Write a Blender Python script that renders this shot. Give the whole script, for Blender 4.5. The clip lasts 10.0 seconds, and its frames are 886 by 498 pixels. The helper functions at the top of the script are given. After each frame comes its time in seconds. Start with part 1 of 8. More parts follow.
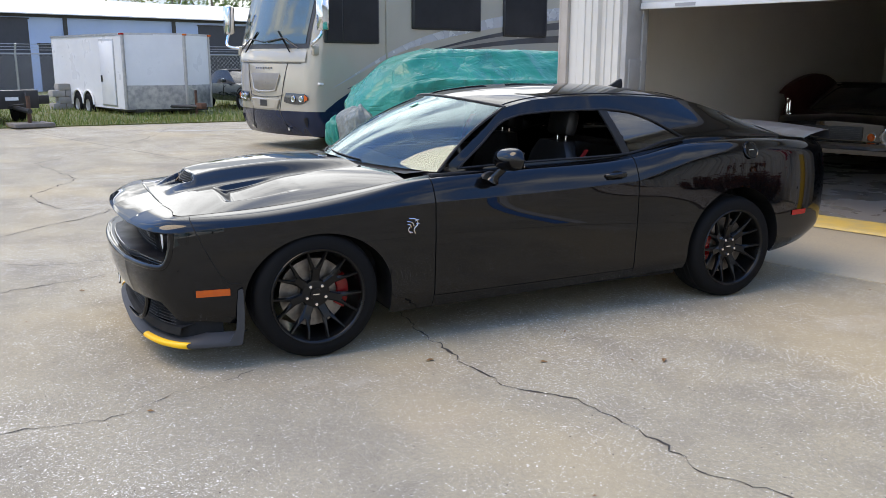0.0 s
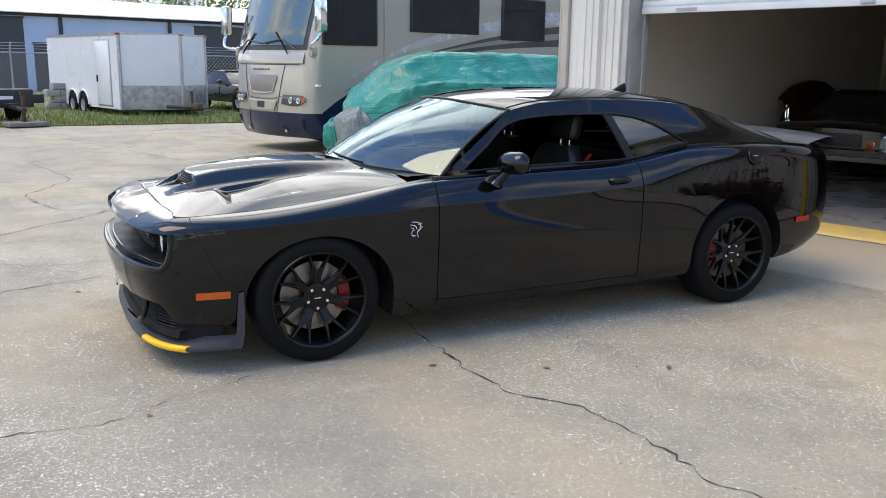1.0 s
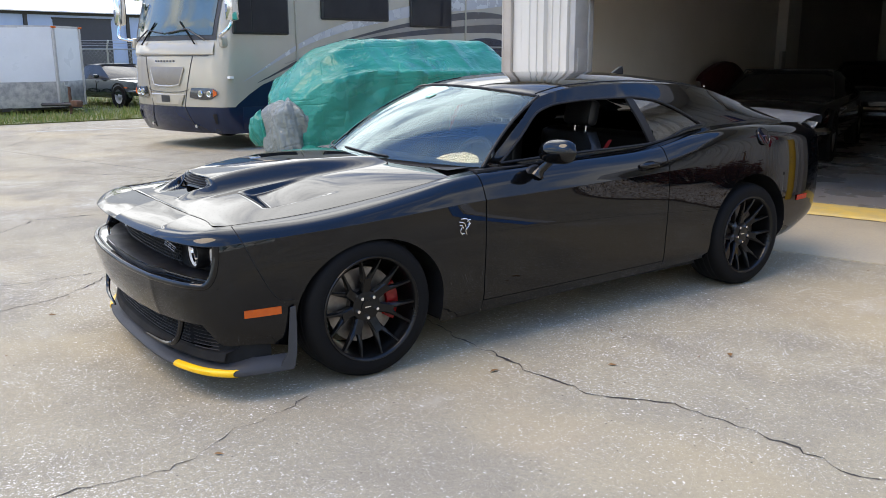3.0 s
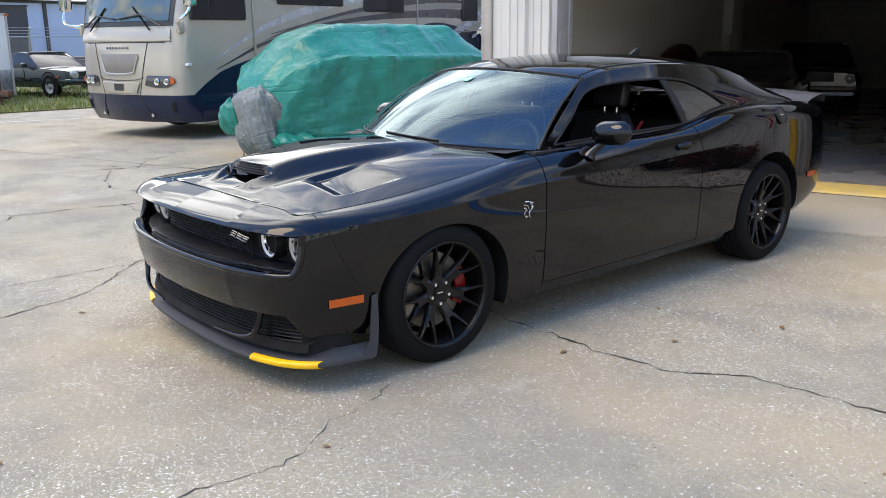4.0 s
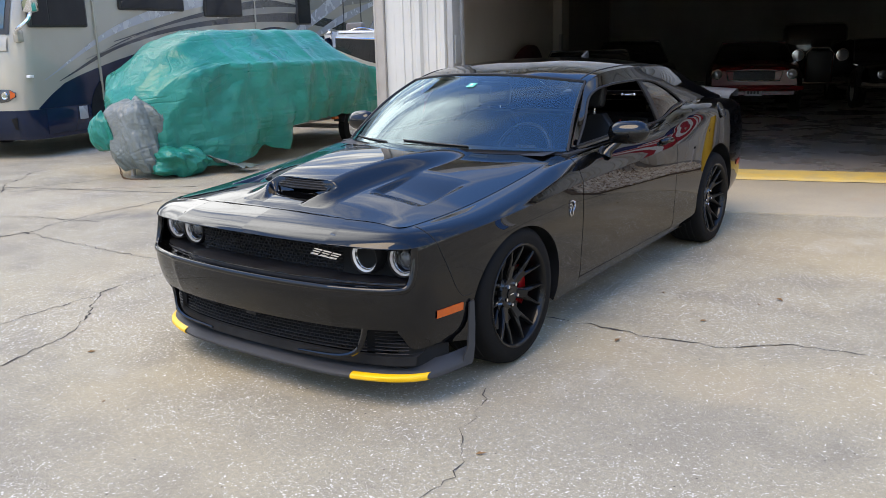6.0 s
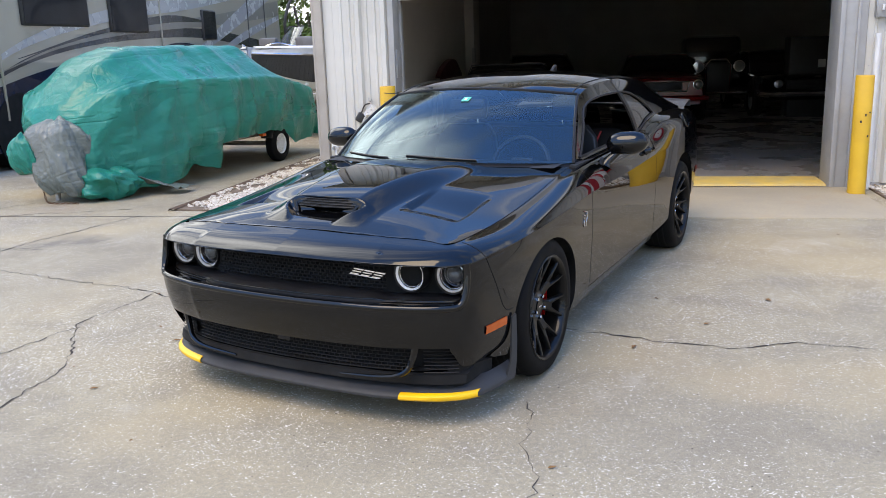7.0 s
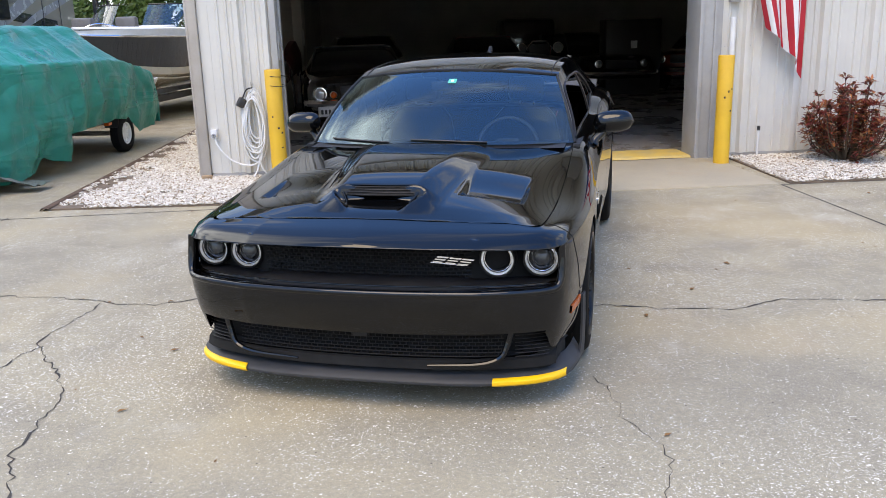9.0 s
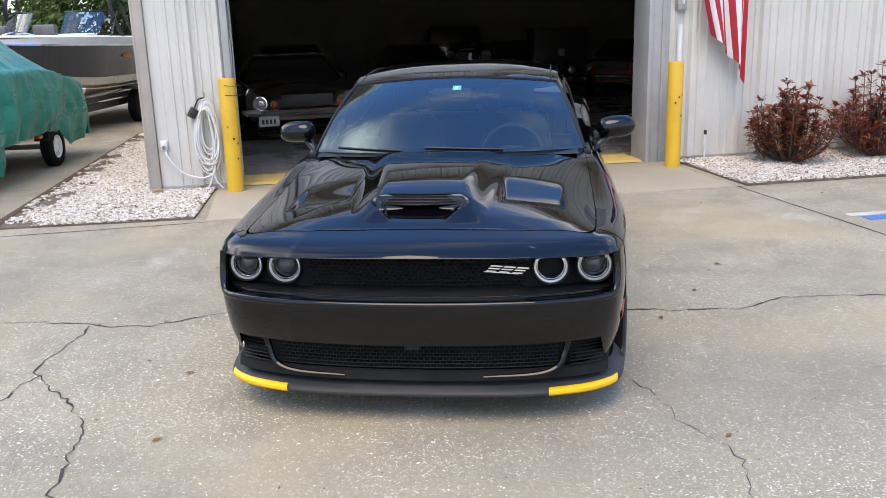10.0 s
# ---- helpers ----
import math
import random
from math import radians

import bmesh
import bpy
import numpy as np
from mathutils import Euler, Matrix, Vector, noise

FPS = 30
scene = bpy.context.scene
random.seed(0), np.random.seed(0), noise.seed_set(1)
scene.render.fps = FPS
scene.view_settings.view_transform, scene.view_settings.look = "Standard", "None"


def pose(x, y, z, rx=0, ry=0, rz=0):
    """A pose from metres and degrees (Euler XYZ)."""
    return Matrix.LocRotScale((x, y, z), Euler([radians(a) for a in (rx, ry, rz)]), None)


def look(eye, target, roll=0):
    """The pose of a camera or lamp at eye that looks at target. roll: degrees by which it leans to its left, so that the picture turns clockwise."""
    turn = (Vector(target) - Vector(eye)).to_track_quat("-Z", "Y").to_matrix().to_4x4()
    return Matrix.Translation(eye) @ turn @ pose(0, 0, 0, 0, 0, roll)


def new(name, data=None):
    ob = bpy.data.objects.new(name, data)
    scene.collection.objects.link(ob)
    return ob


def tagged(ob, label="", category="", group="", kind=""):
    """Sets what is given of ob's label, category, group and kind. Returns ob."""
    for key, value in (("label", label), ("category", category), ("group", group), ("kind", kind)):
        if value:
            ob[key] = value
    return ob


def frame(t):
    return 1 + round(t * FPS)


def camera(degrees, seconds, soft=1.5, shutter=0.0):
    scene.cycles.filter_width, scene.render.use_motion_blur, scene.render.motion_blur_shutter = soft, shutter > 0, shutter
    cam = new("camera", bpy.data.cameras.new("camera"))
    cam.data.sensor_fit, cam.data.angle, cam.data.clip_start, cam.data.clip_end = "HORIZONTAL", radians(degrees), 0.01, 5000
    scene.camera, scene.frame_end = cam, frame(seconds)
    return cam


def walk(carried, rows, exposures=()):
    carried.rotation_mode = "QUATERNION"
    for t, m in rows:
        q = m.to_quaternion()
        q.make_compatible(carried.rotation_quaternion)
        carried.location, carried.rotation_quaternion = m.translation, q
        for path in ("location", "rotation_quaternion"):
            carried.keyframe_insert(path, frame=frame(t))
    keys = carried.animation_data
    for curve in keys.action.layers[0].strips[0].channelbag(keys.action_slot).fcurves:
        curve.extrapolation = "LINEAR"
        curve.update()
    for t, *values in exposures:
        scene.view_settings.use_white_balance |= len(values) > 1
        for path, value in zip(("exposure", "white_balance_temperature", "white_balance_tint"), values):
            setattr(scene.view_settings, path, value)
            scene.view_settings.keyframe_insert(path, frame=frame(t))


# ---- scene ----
import functools
import itertools

# ---------- the camera and its walk ----------
cam = camera(55.1, 10.0, 0.8)
PATH = [
    (0, (0.192, 0.219, 1.6), (-1.245, 1.541, 1.167), 0.2),
    (0.5, (0.175, 0.232, 1.595), (-1.26, 1.556, 1.163), 0.5),
    (1, (0.115, 0.218, 1.591), (-1.313, 1.552, 1.166), 0.8),
    (1.5, (-0.055, 0.203, 1.566), (-1.457, 1.566, 1.149), 0.9),
    (2, (-0.269, 0.176, 1.565), (-1.62, 1.59, 1.146), 0.6),
    (2.5, (-0.507, -0.004, 1.571), (-1.786, 1.472, 1.14), 0.1),
    (4, (-1.381, -0.59, 1.56), (-2.44, 1.037, 1.078), -0.7),
    (4.5, (-1.661, -0.855, 1.588), (-2.634, 0.822, 1.095), -0.9),
    (5, (-2.002, -0.975, 1.583), (-2.866, 0.756, 1.075), -1.1),
    (5.5, (-2.287, -1.14, 1.606), (-3.034, 0.646, 1.103), -1.3),
    (7, (-3.244, -1.373, 1.642), (-3.621, 0.536, 1.178), -1.9),
    (7.5, (-3.631, -1.483, 1.661), (-3.88, 0.446, 1.194), -1.8),
    (8, (-3.949, -1.403, 1.638), (-4.064, 0.535, 1.155), -1.6),
    (8.5, (-4.222, -1.346, 1.656), (-4.21, 0.589, 1.15), -1.7),
    (9, (-4.559, -1.387, 1.676), (-4.428, 0.54, 1.158), -1.7),
    (9.5, (-4.852, -1.329, 1.661), (-4.609, 0.587, 1.145), -1.8),
    (10, (-5.168, -1.229, 1.678), (-4.819, 0.674, 1.173), -1.7),
]
walk(cam, [(t, look(eye, target, roll)) for t, eye, target, roll in PATH], [(0, 1.0, 8200, 13), (4, 1.15, 8200, 13), (10, 1.17, 8200, 13)])

# ---------- sky and sun: hazy daylight with broken cloud ----------
SUN_DIR = Vector((-0.22, -0.44, 0.87)).normalized()
LOBE_DIR = Vector((-0.73, 0.42, 0.53)).normalized()   # added sky lobe, bright where the windscreen mirrors it, apart from the sun
world = bpy.data.worlds.new("sky")
scene.world = world
world.use_nodes = True
wn, wl = world.node_tree.nodes, world.node_tree.links
wn.clear()
sky = wn.new("ShaderNodeTexSky")
sky.sky_type = "NISHITA"
sky.sun_disc = False
sky.sun_elevation = math.asin(SUN_DIR.z)
sky.sun_rotation = math.atan2(SUN_DIR.x, SUN_DIR.y)
sky.air_density, sky.dust_density, sky.ozone_density = 1.1, 0.6, 2.0
w_co = wn.new("ShaderNodeTexCoord")
w_sep = wn.new("ShaderNodeSeparateXYZ")
wl.new(w_co.outputs["Generated"], w_sep.inputs[0])


def wmath(op, a, b=None):
    n = wn.new("ShaderNodeMath")
    n.operation = op
    for i, v in enumerate((a, b)):
        if v is None:
            continue
        if isinstance(v, (int, float)):
            n.inputs[i].default_value = v
        else:
            wl.new(v, n.inputs[i])
    return n.outputs[0]


w_up = wmath("ADD", wmath("MAXIMUM", w_sep.outputs[2], 0.0), 0.22)
w_plane = wn.new("ShaderNodeCombineXYZ")
wl.new(wmath("DIVIDE", w_sep.outputs[0], w_up), w_plane.inputs[0])
wl.new(wmath("DIVIDE", w_sep.outputs[1], w_up), w_plane.inputs[1])
w_noise = wn.new("ShaderNodeTexNoise")
w_noise.inputs["Scale"].default_value = 1.5
w_noise.inputs["Detail"].default_value = 7.0
w_noise.inputs["Roughness"].default_value = 0.58
w_noise.inputs["Distortion"].default_value = 0.35
w_drift = wn.new("ShaderNodeMapping")
w_drift.inputs["Scale"].default_value = (0.55, 1.5, 1.0)
w_drift.inputs["Rotation"].default_value = (0, 0, radians(35))
wl.new(w_plane.outputs[0], w_drift.inputs["Vector"])
wl.new(w_drift.outputs[0], w_noise.inputs["Vector"])
w_ramp = wn.new("ShaderNodeMapRange")
w_ramp.interpolation_type = "SMOOTHSTEP"
w_ramp.inputs["From Min"].default_value = 0.44
w_ramp.inputs["From Max"].default_value = 0.62
wl.new(w_noise.outputs[0], w_ramp.inputs["Value"])
w_low = wn.new("ShaderNodeMapRange")
w_low.interpolation_type = "SMOOTHSTEP"
w_low.inputs["From Min"].default_value = 0.55
w_low.inputs["From Max"].default_value = 0.15
w_low.inputs["To Min"].default_value = 0.0
w_low.inputs["To Max"].default_value = 0.9
wl.new(w_sep.outputs[2], w_low.inputs["Value"])
w_high = wn.new("ShaderNodeMapRange")
w_high.interpolation_type = "SMOOTHSTEP"
w_high.inputs["From Min"].default_value = 0.90
w_high.inputs["From Max"].default_value = 0.55
w_high.inputs["To Min"].default_value = 0.5
w_high.inputs["To Max"].default_value = 0.85
wl.new(w_sep.outputs[2], w_high.inputs["Value"])
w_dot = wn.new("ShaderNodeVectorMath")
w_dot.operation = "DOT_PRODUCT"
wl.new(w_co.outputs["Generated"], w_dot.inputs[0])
w_dot.inputs[1].default_value = LOBE_DIR
w_lobe = wmath("POWER", wmath("MAXIMUM", w_dot.outputs["Value"], 0.0), 7.0)
w_cover = wmath("MINIMUM", wmath("ADD", wmath("ADD", wmath("MULTIPLY", w_ramp.outputs[0], w_high.outputs[0]), wmath("MULTIPLY", w_low.outputs[0], 0.75)), wmath("MULTIPLY", w_lobe, 0.45)), 1.0)
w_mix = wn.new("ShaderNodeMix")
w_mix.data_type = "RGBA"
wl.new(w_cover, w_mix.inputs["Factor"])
w_blue = wn.new("ShaderNodeMix")
w_blue.data_type, w_blue.blend_type = "RGBA", "MULTIPLY"
w_blue.inputs["Factor"].default_value = 1.0
w_blue.inputs["B"].default_value = (0.58, 1.10, 1.80, 1)
wl.new(sky.outputs[0], w_blue.inputs["A"])
wl.new(w_blue.outputs["Result"], w_mix.inputs["A"])
# the added lobe lifts cloud brightness, giving soft light from its side
w_lit = wmath("MULTIPLY", wmath("ADD", wmath("MULTIPLY", w_lobe, 7.5), 5.0), wmath("ADD", wmath("MULTIPLY", w_ramp.outputs[0], 0.9), 0.35))
w_cloud = wn.new("ShaderNodeCombineColor")
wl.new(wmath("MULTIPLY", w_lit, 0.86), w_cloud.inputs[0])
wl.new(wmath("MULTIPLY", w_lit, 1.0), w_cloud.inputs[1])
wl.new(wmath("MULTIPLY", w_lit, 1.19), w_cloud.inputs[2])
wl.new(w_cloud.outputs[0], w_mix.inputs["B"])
w_bg = wn.new("ShaderNodeBackground")
w_bg.inputs["Strength"].default_value = 0.15
w_out = wn.new("ShaderNodeOutputWorld")
wl.new(w_mix.outputs["Result"], w_bg.inputs[0])
wl.new(w_bg.outputs[0], w_out.inputs[0])

sun = new("sun", bpy.data.lights.new("sun", "SUN"))
sun.data.energy = 1.15
sun.data.angle = radians(40)
sun.data.color = (1.0, 0.84, 0.60)
sun.matrix_world = look(SUN_DIR * 60, (0, 0, 0))
# ---------- materials ----------
def nodes_of(name):
    m = bpy.data.materials.new(name)
    m.use_nodes = True
    nt = m.node_tree
    b = nt.nodes["Principled BSDF"]
    return m, nt, b


def link(nt, a, b):
    nt.links.new(a, b)


def noise_tex(nt, scale, detail=4.0, rough=0.55, vec=None, distort=0.0):
    n = nt.nodes.new("ShaderNodeTexNoise")
    n.inputs["Scale"].default_value = scale
    n.inputs["Detail"].default_value = detail
    n.inputs["Roughness"].default_value = rough
    n.inputs["Distortion"].default_value = distort
    if vec is not None:
        link(nt, vec, n.inputs["Vector"])
    return n.outputs[0]


def coords(nt, kind="Object", scale=None, turn=(0, 0, 0)):
    c = nt.nodes.new("ShaderNodeTexCoord").outputs[kind]
    if scale is None:
        return c
    mp = nt.nodes.new("ShaderNodeMapping")
    mp.inputs["Scale"].default_value = scale
    mp.inputs["Rotation"].default_value = turn
    link(nt, c, mp.inputs["Vector"])
    return mp.outputs[0]


def remap(nt, v, a, b, lo=0.0, hi=1.0, smooth=True):
    r = nt.nodes.new("ShaderNodeMapRange")
    if smooth:
        r.interpolation_type = "SMOOTHSTEP"
    for k, x in (("From Min", a), ("From Max", b), ("To Min", lo), ("To Max", hi)):
        r.inputs[k].default_value = x
    link(nt, v, r.inputs["Value"])
    return r.outputs[0]


def calc(nt, op, a, b=0.0):
    n = nt.nodes.new("ShaderNodeMath")
    n.operation = op
    for i, v in enumerate((a, b)):
        if isinstance(v, (int, float)):
            n.inputs[i].default_value = v
        else:
            link(nt, v, n.inputs[i])
    return n.outputs[0]


def blend(nt, fac, a, b, mode="MIX"):
    n = nt.nodes.new("ShaderNodeMix")
    n.data_type = "RGBA"
    n.blend_type = mode
    if isinstance(fac, (int, float)):
        n.inputs["Factor"].default_value = fac
    else:
        link(nt, fac, n.inputs["Factor"])
    for k, v in (("A", a), ("B", b)):
        if isinstance(v, tuple):
            n.inputs[k].default_value = (*v, 1)
        else:
            link(nt, v, n.inputs[k])
    return n.outputs["Result"]


def bump(nt, bsdf, height, strength=0.3, dist=0.01):
    b = nt.nodes.new("ShaderNodeBump")
    b.inputs["Strength"].default_value = strength
    b.inputs["Distance"].default_value = dist
    link(nt, height, b.inputs["Height"])
    link(nt, b.outputs[0], bsdf.inputs["Normal"])


@functools.lru_cache(None)
def surf(name, c1, c2=None, rough=0.6, metal=0.0, scale=6.0, fine=60.0, bmp=0.0, coat=0.0, spread=0.08, spec=0.5, random_tint=0.0):
    """A worn surface: two colours mixed by broad stains and fine grain, with roughness that varies."""
    m, nt, b = nodes_of(name)
    c2 = c2 or tuple(x * 0.82 for x in c1)
    co = coords(nt)
    broad = noise_tex(nt, scale, 5.0, 0.6, co)
    grain = noise_tex(nt, fine, 3.0, 0.6, co)
    f = calc(nt, "ADD", calc(nt, "MULTIPLY", remap(nt, broad, 0.3, 0.7), 0.7), calc(nt, "MULTIPLY", grain, 0.3))
    col = blend(nt, f, c1, c2)
    if random_tint:
        info = nt.nodes.new("ShaderNodeObjectInfo")
        col = blend(nt, calc(nt, "MULTIPLY", info.outputs["Random"], random_tint), col, tuple(x * 0.5 for x in c1))
    link(nt, col, b.inputs["Base Color"])
    link(nt, remap(nt, broad, 0.25, 0.75, max(0.02, rough - spread), min(1.0, rough + spread)), b.inputs["Roughness"])
    b.inputs["Metallic"].default_value = metal
    b.inputs["Specular IOR Level"].default_value = spec
    b.inputs["Coat Weight"].default_value = coat
    b.inputs["Coat Roughness"].default_value = 0.008
    b.inputs["Coat IOR"].default_value = 1.47
    if bmp:
        bump(nt, b, grain, bmp, 0.004)
    return m


@functools.lru_cache(None)
def glass(name, tint, gloss=0.02, ior=1.95, shine=(1.0, 1.0, 1.0)):
    """A thin pane: tinted see-through with mirror gloss that grows to the rim."""
    m, nt, b = nodes_of(name)
    nt.nodes.remove(b)
    out = nt.nodes["Material Output"]
    tr = nt.nodes.new("ShaderNodeBsdfTransparent")
    tr.inputs[0].default_value = (*tint, 1)
    gl = nt.nodes.new("ShaderNodeBsdfGlossy")
    gl.inputs["Roughness"].default_value = gloss
    gl.inputs[0].default_value = (*shine, 1)
    fr = nt.nodes.new("ShaderNodeFresnel")
    fr.inputs["IOR"].default_value = ior
    mx = nt.nodes.new("ShaderNodeMixShader")
    link(nt, fr.outputs[0], mx.inputs[0])
    link(nt, tr.outputs[0], mx.inputs[1])
    link(nt, gl.outputs[0], mx.inputs[2])
    link(nt, mx.outputs[0], out.inputs["Surface"])
    return m


def glow(name, colour, strength):
    m, nt, b = nodes_of(name)
    b.inputs["Base Color"].default_value = (*colour, 1)
    b.inputs["Emission Color"].default_value = (*colour, 1)
    b.inputs["Emission Strength"].default_value = strength
    return m


def concrete_mat():
    """Old exposed concrete: grey-tan slab with shell flecks, worn bare in patches, rust and oil stains."""
    m, nt, b = nodes_of("shell_concrete")
    co = coords(nt)
    broad = noise_tex(nt, 0.35, 5.0, 0.6, co)
    mid = noise_tex(nt, 1.6, 6.0, 0.62, co)
    fine = noise_tex(nt, 45.0, 4.0, 0.7, co)
    base = blend(nt, remap(nt, broad, 0.35, 0.65), (0.385, 0.334, 0.222), (0.335, 0.294, 0.206))
    base = blend(nt, remap(nt, mid, 0.42, 0.68, 0.0, 0.85), base, (0.262, 0.232, 0.172))
    base = blend(nt, calc(nt, "MULTIPLY", remap(nt, fine, 0.40, 0.62), 0.36), base, (0.17, 0.155, 0.13))
    sand = noise_tex(nt, 260.0, 2.0, 0.6, co)
    base = blend(nt, calc(nt, "MULTIPLY", remap(nt, sand, 0.50, 0.66), 0.55), base, (0.14, 0.125, 0.098))
    base = blend(nt, calc(nt, "MULTIPLY", remap(nt, sand, 0.46, 0.32), 0.36), base, (0.56, 0.50, 0.37))
    rust = noise_tex(nt, 0.9, 4.0, 0.6, coords(nt, "Object", (1.0, 0.7, 1.0)))
    base = blend(nt, remap(nt, rust, 0.60, 0.74, 0.0, 0.38), base, (0.33, 0.255, 0.18))
    warm = noise_tex(nt, 0.42, 3.0, 0.5, coords(nt, "Object", (1.0, 1.3, 1.0), (0, 0, 0.7)))
    base = blend(nt, remap(nt, warm, 0.50, 0.68, 0.0, 0.55), base, (0.43, 0.345, 0.205))
    bloom = noise_tex(nt, 0.75, 5.0, 0.6, coords(nt, "Object", (1.2, 0.9, 1.0), (0, 0, 2.1)))
    base = blend(nt, remap(nt, bloom, 0.58, 0.74, 0.0, 0.55), base, (0.50, 0.465, 0.385))
    wear = remap(nt, noise_tex(nt, 0.55, 5.0, 0.65, coords(nt, "Object", (0.8, 1.1, 1.0))), 0.44, 0.60)
    heights = []
    warp = nt.nodes.new("ShaderNodeTexNoise")
    warp.inputs["Scale"].default_value = 30.0
    link(nt, co, warp.inputs["Vector"])
    for sc, cut, amount, few, shape in ((58.0, 0.34, 1.0, 0.78, (1.0, 1.9, 1.0)), (64.0, 0.34, 0.95, 0.80, (1.9, 0.9, 1.0)), (130.0, 0.36, 0.8, 0.72, (1.0, 1.4, 1.0)), (38.0, 0.25, 1.0, 0.90, (1.3, 1.0, 1.0))):
        mp = nt.nodes.new("ShaderNodeMapping")
        mp.inputs["Scale"].default_value = shape
        mp.inputs["Rotation"].default_value = (0, 0, sc)
        shift = nt.nodes.new("ShaderNodeVectorMath")
        shift.operation = "MULTIPLY_ADD"
        link(nt, warp.outputs["Color"], shift.inputs[0])
        shift.inputs[1].default_value = (0.03, 0.03, 0.0)
        link(nt, co, shift.inputs[2])
        link(nt, shift.outputs[0], mp.inputs["Vector"])
        v = nt.nodes.new("ShaderNodeTexVoronoi")
        v.inputs["Scale"].default_value = sc
        v.inputs["Randomness"].default_value = 1.0
        link(nt, mp.outputs[0], v.inputs["Vector"])
        dot = remap(nt, v.outputs["Distance"], cut, cut * 0.8)
        sepc = nt.nodes.new("ShaderNodeSeparateColor")
        link(nt, v.outputs["Color"], sepc.inputs[0])
        pick = remap(nt, calc(nt, "ADD", sepc.outputs[0], calc(nt, "MULTIPLY", wear, 0.22)), few + 0.12, few + 0.15)
        f = calc(nt, "MULTIPLY", calc(nt, "MULTIPLY", dot, pick), remap(nt, sepc.outputs[1], 0.0, 1.0, 0.35, 1.0))
        base = blend(nt, calc(nt, "MULTIPLY", f, amount), base, (0.80, 0.76, 0.68))
        heights.append(f)
    pits = nt.nodes.new("ShaderNodeTexVoronoi")
    pits.inputs["Scale"].default_value = 26.0
    link(nt, co, pits.inputs["Vector"])
    sepp = nt.nodes.new("ShaderNodeSeparateColor")
    link(nt, pits.outputs["Color"], sepp.inputs[0])
    base = blend(nt, calc(nt, "MULTIPLY", remap(nt, pits.outputs["Distance"], 0.14, 0.08), remap(nt, sepp.outputs[0], 0.86, 0.88)), base, (0.07, 0.06, 0.05))
    oil = noise_tex(nt, 0.8, 3.0, 0.5, coords(nt, "Object", (1.3, 1.0, 1.0)))
    base = blend(nt, remap(nt, oil, 0.62, 0.80, 0.0, 0.55), base, (0.10, 0.095, 0.09))
    link(nt, base, b.inputs["Base Color"])
    link(nt, remap(nt, mid, 0.3, 0.7, 0.72, 0.92), b.inputs["Roughness"])
    b.inputs["Specular IOR Level"].default_value = 0.35
    bump(nt, b, calc(nt, "ADD", fine, calc(nt, "MULTIPLY", heights[0], 0.6)), 0.35, 0.006)
    return m


def apron_mat():
    m, nt, b = nodes_of("apron_concrete")
    co = coords(nt)
    broad = noise_tex(nt, 0.7, 5.0, 0.6, co)
    fine = noise_tex(nt, 60.0, 4.0, 0.7, co)
    base = blend(nt, remap(nt, broad, 0.35, 0.65), (0.42, 0.36, 0.255), (0.365, 0.318, 0.232))
    base = blend(nt, calc(nt, "MULTIPLY", remap(nt, fine, 0.4, 0.7), 0.35), base, (0.25, 0.23, 0.2))
    rust = noise_tex(nt, 1.3, 4.0, 0.6, co)
    base = blend(nt, remap(nt, rust, 0.56, 0.72, 0.0, 0.45), base, (0.38, 0.29, 0.19))
    link(nt, base, b.inputs["Base Color"])
    b.inputs["Roughness"].default_value = 0.85
    bump(nt, b, fine, 0.25, 0.004)
    return m


